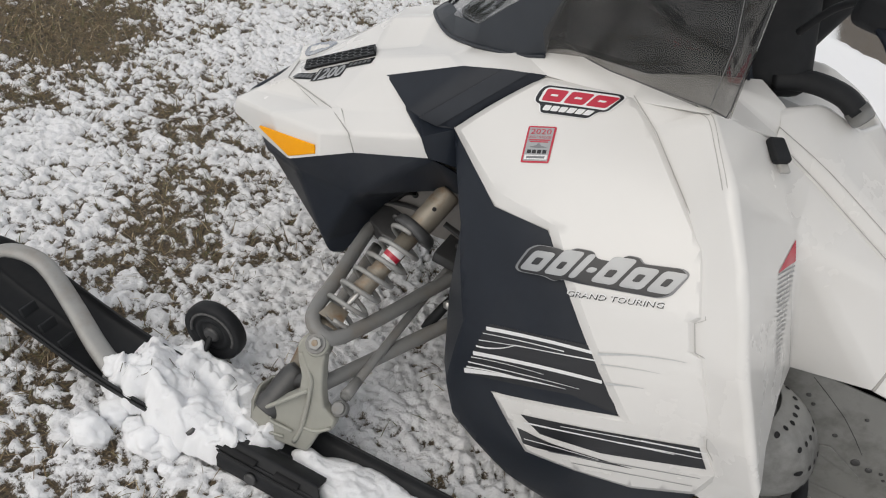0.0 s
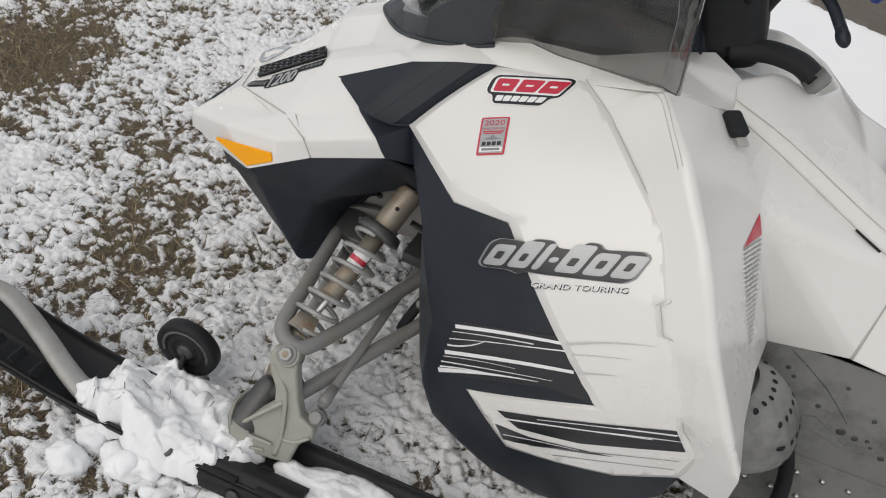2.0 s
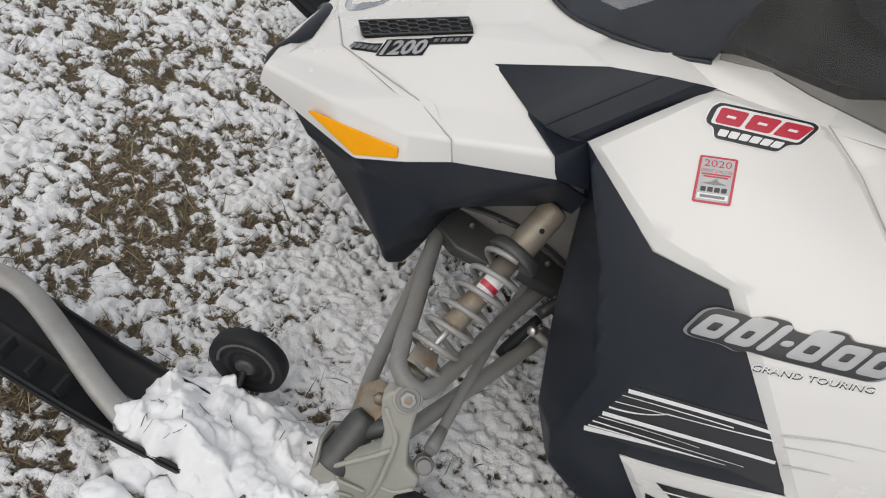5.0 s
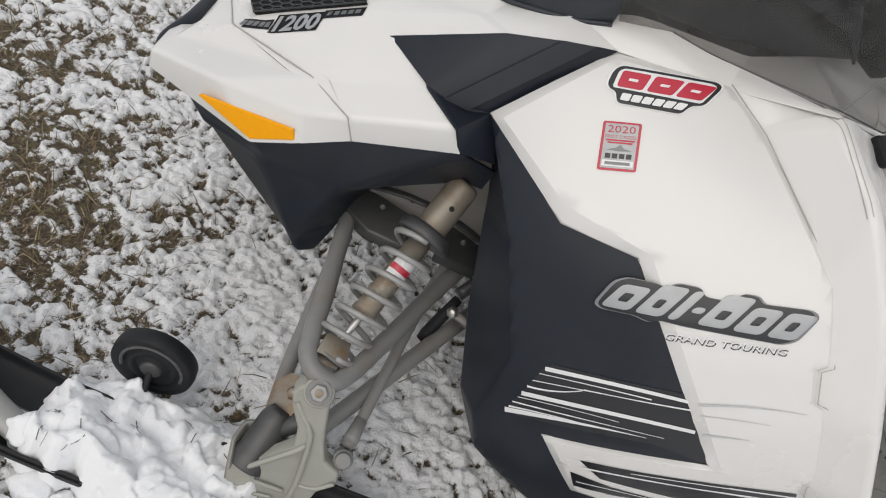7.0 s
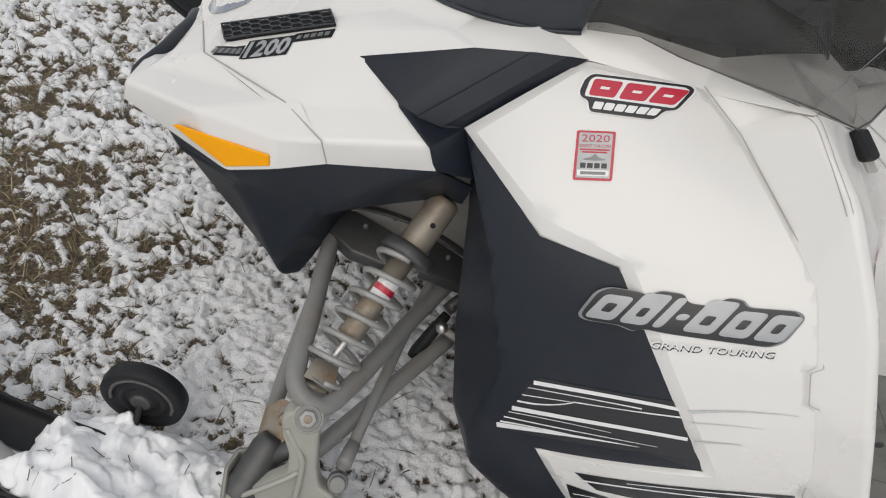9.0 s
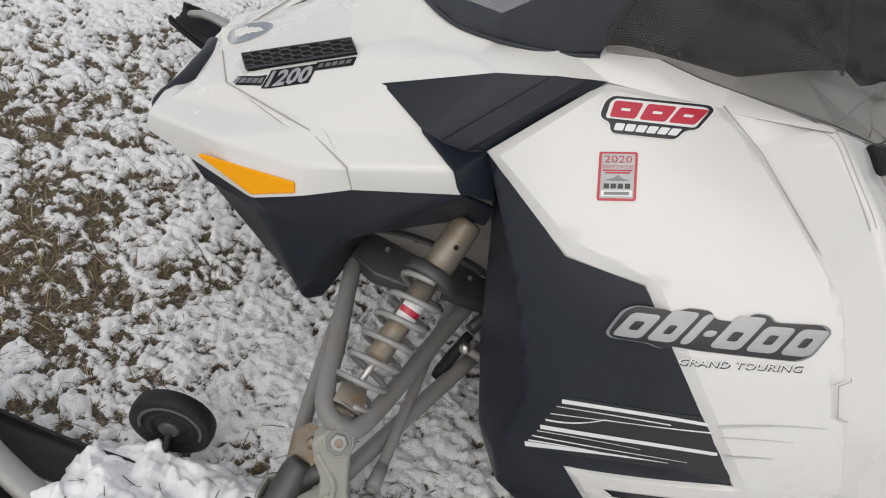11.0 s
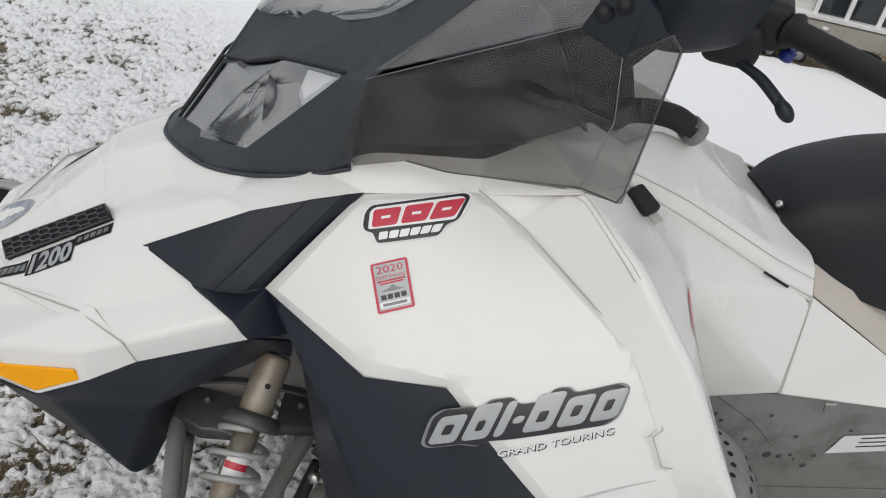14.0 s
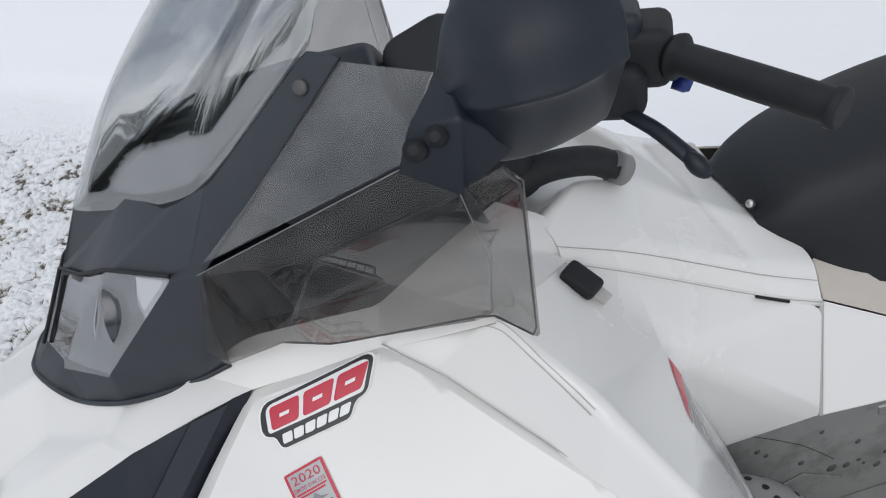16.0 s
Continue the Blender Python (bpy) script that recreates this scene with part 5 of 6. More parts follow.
    prof = [(-0.74, 0.125), (-0.69, 0.112), (-0.62, 0.088), (-0.50, 0.056), (-0.40, 0.035), (-0.30, 0.025), (-0.1, 0.020), (0.15, 0.020), (0.40, 0.022), (0.48, 0.030)]
    rows = []
    for i, (x, z) in enumerate(prof):
        w = 0.070 if 1 < i < 9 else (0.062 if i else 0.045)
        cy = -0.612
        rows.append(m([(x, cy - w, z + 0.030), (x, cy - w + 0.006, z + 0.032), (x, cy - w + 0.012, z + 0.012), (x, cy - 0.012, z + 0.006), (x, cy, z + 0.010), (x, cy + 0.012, z + 0.006), (x, cy + w - 0.012, z + 0.012), (x, cy + w - 0.006, z + 0.032), (x, cy + w, z + 0.030)]))
    blade = loft(rows, 3, 4)
    shell(blade, -0.008 * s)
    part("ski_blade", blade, RUBBER, ski)
    part("ski_keel", tube(m([(-0.45, -0.612, 0.045), (-0.2, -0.612, 0.012), (0.1, -0.612, 0.008), (0.4, -0.612, 0.012)]), 0.010, 4, 8), STEEL, ski)
    part("ski_loop", tube(m([(-0.350, -0.650, 0.048), (-0.425, -0.628, 0.072), (-0.500, -0.602, 0.108), (-0.565, -0.588, 0.155), (-0.610, -0.588, 0.173), (-0.66, -0.600, 0.172), (-0.705, -0.620, 0.150)]), 0.022, 5, 14, taper=0.70, flat=0.65), SPRING, ski, "grey ski loop")
    for k in range(3):
        x = -0.56 + 0.045 * k
        part("ski_rib", block((0.008, 0.035, 0.02), pose(x, -0.655 * s, 0.112 - 0.016 * k, 0, -25, 0), 0.002), RUBBER, ski)
    saddle = part("ski_saddle", facets({"a": f((-0.196, -0.688, 0.034)), "b": f((-0.190, -0.660, 0.062)), "c": f((0.10, -0.664, 0.066)), "d": f((0.12, -0.688, 0.040)), "e": f((0.12, -0.690, 0.010)), "g": f((-0.19, -0.690, 0.008)), "h": f((0.10, -0.630, 0.050)), "i": f((-0.16, -0.626, 0.046))}, [("a", "b", "c", "d"), ("a", "d", "e", "g"), ("b", "i", "h", "c")], 0.008, 0.006, cuts=3), RUBBER, ski, "black plastic saddle on the ski")
    part("saddle_slot", tube(m([(-0.09, -0.675, 0.054), (-0.02, -0.677, 0.056)]), 0.008, 2, 8, flat=0.4), DARK, saddle)
    part("saddle_slot", tube(m([(0.02, -0.677, 0.056), (0.07, -0.677, 0.056)]), 0.008, 2, 8, flat=0.4), DARK, saddle)
    part("ski_bolt", lathe([(0, 0.014), (0.7, 0.014), (1, 0.010)], f((-0.165, -0.672, 0.048)), f((-0.167, -0.680, 0.058)), 16), DARKSTEEL, saddle)
    part("ski_bolt", lathe([(0, 0.012), (0.7, 0.012), (1, 0.008)], f((-0.02, -0.688, 0.028)), f((-0.02, -0.697, 0.030)), 14), DARKSTEEL, saddle)
    # transport wheel beside the ski
    c = Vector(f((-0.254, -0.488, 0.100)))
    ax = Vector((0.04, -1.0 * s, 0.0)).normalized()
    wheel = part("ski_wheel", lathe([(0, 0.040), (0.02, 0.058), (0.12, 0.065), (0.5, 0.0665), (0.88, 0.065), (0.98, 0.060), (1.0, 0.054), (0.93, 0.050), (0.80, 0.047), (0.78, 0.040), (0.92, 0.038), (0.94, 0.031), (0.78, 0.029), (0.76, 0.022), (0.95, 0.020), (0.97, 0.012)], c - ax * 0.015, c + ax * 0.015, 40), RUBBER, ski, "black rubber transport wheel")
    part("wheel_hub", lathe([(0, 0.017), (0.7, 0.017), (1, 0.011)], c + ax * 0.008, c + ax * 0.020, 18), DARKSTEEL, ski)
    part("wheel_axle", tube([tuple(c + ax * 0.012), f((-0.250, -0.530, 0.070)), f((-0.240, -0.57, 0.040))], 0.0055, 3, 10), RUBBER, ski)
    up_w = Vector((0, 0, 1))
    side_w = ax.cross(up_w).normalized()
    part("scuff_ring", tube([tuple(c + ax * 0.0125 + (up_w * math.cos(w) + side_w * math.sin(w)) * 0.0485) for w in (radians(-105 + 15 * i) for i in range(15))], 0.0030, 2, 8), SCUFF, wheel, "grey scuffed ring")


suspension(1)
suspension(-1)


# ---- decals on the left side panel ----
def uv_map(bm, o, ex, ey, lift):
    """Lays a flat mesh on the panel, its origin at o, its axes along ex and ey."""
    for v in bm.verts:
        u = o[0] + ex[0] * v.co.x + ey[0] * v.co.y
        w = o[1] + ex[1] * v.co.x + ey[1] * v.co.y
        v.co = on_panel(u, w, lift)
    return bm


def quad_map(corners):
    """From the unit square to four corners in (u, v): low left, low right, top right, top left."""
    a, b, c, d = [np.array(p) for p in corners]
    return lambda x, y: tuple((a * (1 - x) + b * x) * (1 - y) + (d * (1 - x) + c * x) * y)


def decal(name, shapes, lift, mat, parent, label="", cell=0.012, thick=0.0003):
    return part(name, panel_sheet(shapes, lift, thick, cell), mat, parent, label)


def rounded(points, r, n=4):
    """An outline with rounded corners."""
    res = []
    m = len(points)
    for i in range(m):
        p0, p, p1 = np.array(points[i - 1]), np.array(points[i]), np.array(points[(i + 1) % m])
        a, b = p0 - p, p1 - p
        ra, rb = min(r, np.linalg.norm(a) * 0.45), min(r, np.linalg.norm(b) * 0.45)
        a, b = p + a / np.linalg.norm(a) * ra, p + b / np.linalg.norm(b) * rb
        for k in range(n + 1):
            t = k / n
            res.append(tuple(a * (1 - t) ** 2 + 2 * p * t * (1 - t) + b * t * t))
    return res


TOP = 0.0088
# maker's mark: slanted silver shapes on a dark outline; the white panel ends part way across it
LG = quad_map([(-0.020, -0.079), (0.213, -0.018), (0.222, 0.032), (-0.010, -0.030)])
logo_back = [LG(*p) for p in ((0.0, 0.35), (0.01, 0.85), (0.06, 1.02), (0.20, 1.0), (0.26, 0.92), (0.30, 1.10), (0.42, 1.08), (0.46, 0.86), (0.58, 0.84), (0.62, 1.12), (0.70, 1.10), (0.74, 0.92), (0.97, 0.96), (1.02, 0.80), (1.0, 0.10), (0.95, -0.06), (0.46, -0.04), (0.34, 0.0), (0.30, -0.12), (0.22, 0.0), (0.04, 0.0), (0.0, 0.12))]
logo_back = rounded(logo_back, 0.007, 3)
mark = decal("maker_mark", [logo_back], TOP + 0.0004, DECAL_GREY, sled, "silver and black maker's mark drawn as slanted shapes")
edge_in = [tuple(np.array(p) * 0.965 + np.array(LG(0.5, 0.47)) * 0.035) for p in logo_back]
decal("mark_outline", [edge_in], TOP + 0.0010, DECAL_BLACK, mark)
lean = 0.045


def bar(x0, x1, y0=0.12, y1=0.80):
    return [LG(x0 + lean * y0, y0), LG(x1 + lean * y0, y0), LG(x1 + lean * y1, y1), LG(x0 + lean * y1, y1)]


for k, (x0, x1, y1) in enumerate(((0.03, 0.175, 0.82), (0.20, 0.335, 1.0), (0.36, 0.41, 0.98), (0.43, 0.485, 0.56), (0.505, 0.65, 1.02), (0.675, 0.815, 0.82), (0.838, 0.975, 0.82))):
    y0 = 0.38 if k == 3 else 0.10
    decal("mark_block", [rounded(bar(x0, x1, y0, y1), 0.0075)], TOP + 0.0016, DECAL_SILVER, mark)
    if x1 - x0 > 0.1:
        a = 0.45
        decal("mark_slot", [rounded(bar(x0 + 0.048, x1 - 0.048, a - 0.12, a + 0.14), 0.003)], TOP + 0.0022, DECAL_BLACK, mark)
words = writing("GRAND TOURING", 0.0085, 0.2, 1.0)
length = max(v.co.x for v in words.verts)
for v in words.verts:
    v.co.x *= 0.141 / length
under = words.copy()
ang = math.atan2(0.044, 0.138)
ex, ey = (math.cos(ang), math.sin(ang)), (-math.sin(ang), math.cos(ang))
part("model_lettering", uv_map(words, (0.076, -0.0755), ex, ey, TOP + 0.0012), DECAL_WHITE, side_panel, "white model lettering with a dark edge", smooth=False)
part("words_shadow", uv_map(under, (0.0774, -0.0775), ex, ey, TOP + 0.0006), DECAL_BLACK, side_panel, smooth=False)

# dealer's sticker: three red blocks over a dark bar
ND = quad_map([(-0.106, 0.160), (-0.004, 0.183), (0.012, 0.232), (-0.122, 0.204)])
shape = lambda k: [tuple(np.array(ND(*p)) * k + np.array(ND(0.5, 0.5)) * (1 - k)) for p in ((0.10, 0.0), (0.86, -0.02), (0.90, 0.26), (1.02, 0.32), (1.04, 0.92), (0.97, 1.04), (0.10, 1.03), (0.03, 0.86), (-0.02, 0.50), (0.0, 0.36), (0.08, 0.30))]
dealer = decal("dealer_sticker", [rounded(shape(1.04), 0.006)], TOP + 0.0003, DECAL_WHITE, sled, "red, black and white dealer sticker")
decal("sticker_outline", [rounded(shape(1.0), 0.006)], TOP + 0.0008, DECAL_BLACK, dealer)
decal("sticker_white", [rounded([ND(*p) for p in ((0.03, 0.40), (0.98, 0.36), (1.0, 0.90), (0.94, 0.97), (0.13, 0.96), (0.08, 0.86))], 0.004)], TOP + 0.0013, DECAL_WHITE, dealer)


def nb(x0, x1, y0, y1):
    s = 0.10
    return [ND(x0 + s * y0, y0), ND(x1 + s * y0, y0), ND(x1 + s * y1, y1), ND(x0 + s * y1, y1)]


for x in (0.03, 0.34, 0.64):
    decal("sticker_block", [rounded(nb(x, x + 0.27, 0.44, 0.90), 0.004)], TOP + 0.0018, DECAL_RED, dealer)
    decal("sticker_slot", [nb(x + 0.09, x + 0.18, 0.64, 0.71)], TOP + 0.0023, DECAL_WHITE, dealer)
for i in range(6):
    decal("sticker_bar", [rounded(nb(0.12 + 0.122 * i, 0.225 + 0.122 * i, 0.09, 0.29), 0.002)], TOP + 0.0018, DECAL_WHITE, dealer)

# trail permit sticker
PM = quad_map([(-0.084, 0.078), (-0.039, 0.093), (-0.056, 0.150), (-0.101, 0.136)])
pr = lambda x0, y0, x1, y1: [PM(x0, y0), PM(x1, y0), PM(x1, y1), PM(x0, y1)]
permit = decal("permit_sticker", [rounded(pr(0, 0, 1, 1), 0.003)], TOP + 0.0003, DECAL_RED, sled, "red and silver trail permit sticker for 2020")
decal("permit_field", [pr(0.07, 0.05, 0.93, 0.96)], TOP + 0.0008, DECAL_SILVER, permit)
line = writing("DROIT D'ACCES", 0.004, 0.0, 1.0)
wide = max(v.co.x for v in line.verts)
for v in line.verts:
    u, w = PM(0.10 + 0.80 * v.co.x / wide, 0.665 + 0.065 * v.co.y / 0.004)
    v.co = on_panel(u, w, TOP + 0.0014)
part("permit_writing", line, DECAL_RED, permit, smooth=False)
for i in range(2):
    decal("permit_line", [pr(0.12 + 0.06 * i, 0.605 - 0.05 * i, 0.88 - 0.06 * i, 0.635 - 0.05 * i)], TOP + 0.0013, DECAL_RED, permit)
year = writing("2020", 0.0095, 0.0, 1.25)
wide = max(v.co.x for v in year.verts)
for v in year.verts:
    u, w = PM(0.14 + 0.72 * v.co.x / wide, 0.78 + 0.15 * v.co.y / 0.0095)
    v.co = on_panel(u, w, TOP + 0.0014)
part("permit_year", year, DECAL_RED, permit, smooth=False)
decal("permit_picture", [[PM(*p) for p in ((0.18, 0.42), (0.50, 0.40), (0.82, 0.42), (0.62, 0.46), (0.52, 0.54), (0.42, 0.47))]], TOP + 0.0013, DECAL_GREY, permit)
for i in range(4):
    decal("permit_bar", [pr(0.16 + 0.18 * i, 0.25, 0.30 + 0.18 * i, 0.35)], TOP + 0.0013, DECAL_BLACK, permit)
decal("permit_plate", [pr(0.10, 0.09, 0.90, 0.21)], TOP + 0.0012, DECAL_WHITE, permit)
decal("permit_number", [pr(0.18, 0.12, 0.82, 0.18)], TOP + 0.0016, DECAL_GREY, permit)


# streaks: thin slivers of white on the black field and of grey on the white
def sliver(a, b, w0, w1, bend=0.0, n=8):
    a, b = np.array(a), np.array(b)
    d = (b - a) / np.linalg.norm(b - a)
    s = np.array((-d[1], d[0]))
    up, dn = [], []
    for i in range(n + 1):
        t = i / n
        c = a + (b - a) * t + s * bend * 4 * t * (1 - t)
        w = w0 * (1 - t) + w1 * t
        up.append(tuple(c + s * w / 2))
        dn.append(tuple(c - s * w / 2))
    return dn + up[::-1]


random.seed(11)
decal("streak_field", [[(-0.062, -0.289), (-0.051, -0.248), (-0.040, -0.196), (-0.030, -0.178), (0.15, -0.128), (0.205, -0.218), (0.13, -0.222)]], 0.0008, DECAL_BLACK, sled)
whites = [sliver((-0.036, -0.189), (0.146, -0.140), 0.0062, 0.0045, 0.003), sliver((-0.050, -0.243), (0.168, -0.178), 0.0068, 0.0052, 0.004), sliver((-0.061, -0.284), (0.120, -0.217), 0.0085, 0.0005, 0.005),
          sliver((-0.047, -0.228), (0.02, -0.192), 0.0030, 0.0012, -0.004), sliver((-0.040, -0.200), (0.10, -0.160), 0.0010, 0.0018, 0.002), sliver((-0.044, -0.215), (0.06, -0.178), 0.0014, 0.0006, 0.001),
          sliver((-0.056, -0.264), (0.14, -0.206), 0.0022, 0.0006, 0.003), sliver((-0.052, -0.252), (0.08, -0.212), 0.0012, 0.0006, 0.003), sliver((-0.058, -0.275), (0.04, -0.240), 0.0030, 0.0006, 0.002), sliver((0.02, -0.190), (0.15, -0.150), 0.0008, 0.0022, 0.0)]
for line in whites:
    decal("white_streak", [line], 0.0016, DECAL_WHITE, sled)
greys = [sliver((0.150, -0.138), (0.268, -0.092), 0.0040, 0.0006, 0.004), sliver((0.175, -0.176), (0.228, -0.156), 0.0040, 0.0006, 0.001), sliver((0.160, -0.150), (0.240, -0.124), 0.0016, 0.0004, 0.001)]
for line in greys:
    decal("grey_streak", [line], TOP + 0.0004, DECAL_PALE, side_panel)
decal("fin_field", [[(0.062, -0.300), (0.15, -0.270), (0.328, -0.208), (0.348, -0.240), (0.200, -0.297), (0.10, -0.318)], [(0.060, -0.330), (0.12, -0.326), (0.250, -0.300), (0.10, -0.350), (0.075, -0.356)]], TOP + 0.0004, DECAL_BLACK, side_panel, "black streaks on the lower fin")
fins = [sliver((0.070, -0.312), (0.300, -0.238), 0.0030, 0.0012, 0.002), sliver((0.13, -0.283), (0.33, -0.216), 0.0010, 0.0020, 0.002), sliver((0.22, -0.262), (0.345, -0.222), 0.0026, 0.0010, 0.001), sliver((0.075, -0.345), (0.20, -0.312), 0.0016, 0.0008, 0.002), sliver((0.25, -0.240), (0.34, -0.212), 0.0022, 0.0016, 0)]
for line in fins:
    decal("fin_streak", [line], TOP + 0.0010, DECAL_WHITE, side_panel)
for line in [sliver((0.12, -0.345), (0.345, -0.262), 0.0014, 0.0006, 0.002), sliver((0.16, -0.345), (0.340, -0.283), 0.0010, 0.0006, 0.001)]:
    decal("fin_streak", [line], TOP + 0.0006, DECAL_GREY, side_panel)

# red corner and fine hatching on the footwell face
VIEW = (0.163, 0.801, -0.576)
corner = bmesh.new()
corner.faces.new([corner.verts.new(p) for p in ((0.642, -0.269, 0.649), (0.657, -0.274, 0.618), (0.631, -0.346, 0.629))])
bmesh.ops.subdivide_edges(corner, edges=corner.edges[:], cuts=7, use_grid_fill=True)
part("red_corner", drape(corner, rim_part, VIEW, 0.0010), DECAL_RED, rim_part, "red warning corner")


HATCH = [np.array(p) for p in ((0.632, -0.347, 0.627), (0.659, -0.277, 0.613), (0.689, -0.386, 0.500), (0.696, -0.367, 0.497))]
for i in range(21):
    k = i / 20
    a, b = HATCH[0] * (1 - k) + HATCH[2] * k, HATCH[1] * (1 - k) + HATCH[3] * k
    part("hatch_line", scribe([a, b], rim_part, VIEW, 0.0020 - 0.0007 * k, 0.0010), DECAL_GREY, rim_part)


# ---- ground ----
class Lattice:
    """Smooth random heights over a plane."""

    def __init__(self, seed):
        self.table = np.random.RandomState(seed).rand(256, 256)

    def at(self, x, y):
        xi, yi = np.floor(x).astype(int), np.floor(y).astype(int)
        fx, fy = x - xi, y - yi
        fx, fy = fx * fx * (3 - 2 * fx), fy * fy * (3 - 2 * fy)
        t = self.table
        g = lambda a, b: t[(xi + a) % 256, (yi + b) % 256]
        return (g(0, 0) * (1 - fx) + g(1, 0) * fx) * (1 - fy) + (g(0, 1) * (1 - fx) + g(1, 1) * fx) * fy

    def sum(self, x, y, octaves, gain=0.5):
        """Octaves of heights, each turned against the last so that no grid shows."""
        total, amp, norm = 0, 1.0, 0
        for i in range(octaves):
            c, s = math.cos(0.65 * i + 0.3) * 2 ** i, math.sin(0.65 * i + 0.3) * 2 ** i
            total = total + amp * self.at(x * c - y * s + 17.3 * i, x * s + y * c - 9.1 * i)
            norm += amp
            amp *= gain
        return total / norm

    def cells(self, x, y):
        """Scattered grains: distance to the nearest one, and a number that it carries."""
        xi, yi = np.floor(x).astype(int), np.floor(y).astype(int)
        best, tag = np.full(np.shape(x), 9.0), np.zeros(np.shape(x))
        for a in (-1, 0, 1):
            for b in (-1, 0, 1):
                i, j = (xi + a) % 256, (yi + b) % 256
                px, py = xi + a + self.table[i, j], yi + b + self.table[j, (i + 77) % 256]
                d = (x - px) ** 2 + (y - py) ** 2
                tag = np.where(d < best, self.table[(i + 31) % 256, (j + 57) % 256], tag)
                best = np.minimum(best, d)
        return np.sqrt(best), tag


L1, L2, L3 = Lattice(1), Lattice(2), Lattice(3)
# places where the snow is worn thin: x, y, reach, how much
BARE = ((-1.62, 0.42, 0.30, 0.80), (-1.33, 0.05, 0.13, 0.36), (-0.95, 0.16, 0.15, 0.26), (-0.70, -0.03, 0.16, 0.46), (-0.64, -0.32, 0.14, 0.22), (-1.27, 0.84, 0.09, 0.30), (-1.6, 0.9, 0.15, 0.30), (-0.62, 0.37, 0.07, 0.22), (-0.42, -0.12, 0.09, 0.14), (-1.32, 1.15, 0.10, 0.22), (0.08, -0.28, 0.42, -0.30), (-2.2, 1.6, 0.6, 0.15), (-0.40, -0.78, 0.16, 0.26), (-0.57, -0.66, 0.16, 0.22), (-0.16, -0.78, 0.12, 0.16))


def cover(x, y):
    """How much snow lies: above 0.5 it hides the ground."""
    wx, wy = 0.05 * (L2.sum(x * 13 + 40, y * 13, 3) - 0.5), 0.05 * (L3.sum(x * 13, y * 13 + 11, 3) - 0.5)
    x1, y1 = x + wx, y + wy
    broad = L1.sum(x * 2.3, y * 2.3, 3)
    mid = L2.sum(x1 * 13, y1 * 13, 3, 0.6)
    fine = L3.sum(x1 * 52, y1 * 52, 3, 0.8)
    d1, t1 = L1.cells(x1 * 36, y1 * 36)
    d2, t2 = L2.cells(x1 * 74, y1 * 74)
    pits = -0.60 * np.clip((t1 - 0.60) * 2.6, 0, 1) * np.clip(1.15 - d1 * 3.0, 0, 1) - 0.45 * np.clip((t2 - 0.60) * 3, 0, 1) * np.clip(1.1 - d2 * 2.4, 0, 1)
    away = np.maximum(np.maximum(-1.9 - x, x - 0.75), np.maximum(-0.95 - y, y - 2.35)).clip(0, None)
    near = np.exp(-5 * away)
    c = 0.705 + 0.52 * np.exp(-0.4 * away) * (broad - 0.5) + near * (0.75 * (mid - 0.5) + 1.9 * (fine - 0.5) + pits)
    for bx, by, r, k in BARE:
        c = c - k * np.exp(-((x - bx) ** 2 + (y - by) ** 2) / r ** 2)
    deep = 1 / (1 + np.exp(np.clip(-((x * 0.75 + y * 0.55) - 1.02) * 7, -60, 60))) + 1 / (1 + np.exp(np.clip(-(y - 2.70 + 0.30 * x) * 5, -60, 60)))
    c = c + 1.3 * np.clip(deep, 0, 1)
    strip = np.clip((y + 0.45 * x - 3.33 + 0.12 * (broad - 0.5)) * 9, 0, 1) * np.clip((x - 0.7) * 3, 0, 1)
    return c - 2.2 * strip, deep


def height(x, y):
    c, deep = cover(x, y)
    d = np.clip(deep, 0, 1)
    away = np.maximum(np.maximum(-1.9 - x, x - 0.75), np.maximum(-0.95 - y, y - 2.35)).clip(0, None)
    near = np.exp(-5 * away)
    g1, _ = L3.cells(x * 55 + 7, y * 55)
    lump = near * (1 - d) * (0.55 - g1) * 0.006
    snow = np.clip((c - 0.40) * 2.2, 0, 1) ** 0.6
    crust = np.clip(c - 0.7, 0, 0.8)
    soil = 0.006 * near * (L2.sum(x * 60, y * 60, 2) - 0.5)
    rise = snow * (0.012 + lump + 0.012 * near * crust * (1 - d)) + (1 - snow) * soil
    return -0.016 + rise + 0.014 * (L1.sum(x * 3 + 5, y * 3, 2) - 0.5) + 0.05 * d * (x > -3), c


def spaced(fine0, fine1, step, far0, far1):
    line = list(np.arange(fine0, fine1 + step / 2, step))
    s, a = step, fine0
    while a > far0:
        s *= 1.05 if s < 0.03 else 1.15
        a -= s
        line.insert(0, a)
    s, a = step, fine1
    while a < far1:
        s *= 1.05 if s < 0.03 else 1.15
        a += s
        line.append(a)
    return np.array(line)


gx, gy = spaced(-1.80, 0.60, 0.0046, -80, 80), np.concatenate([spaced(-0.90, 1.50, 0.0046, -80, 1.5), np.arange(1.508, 2.45, 0.008), spaced(2.458, 2.47, 0.012, 2.458, 80)])
X, Y = np.meshgrid(gx, gy, indexing="ij")
Z, COVER = height(X, Y)
nx, ny = len(gx), len(gy)
idx = np.arange(nx * ny, dtype=np.int32).reshape(nx, ny)
quads = np.stack([idx[:-1, :-1], idx[1:, :-1], idx[1:, 1:], idx[:-1, 1:]], -1).reshape(-1)
me = bpy.data.meshes.new("ground")
me.vertices.add(nx * ny)
me.vertices.foreach_set("co", np.stack([X, Y, Z], -1).astype(np.float32).ravel())
me.loops.add(len(quads))
me.loops.foreach_set("vertex_index", quads)
me.polygons.add(len(quads) // 4)
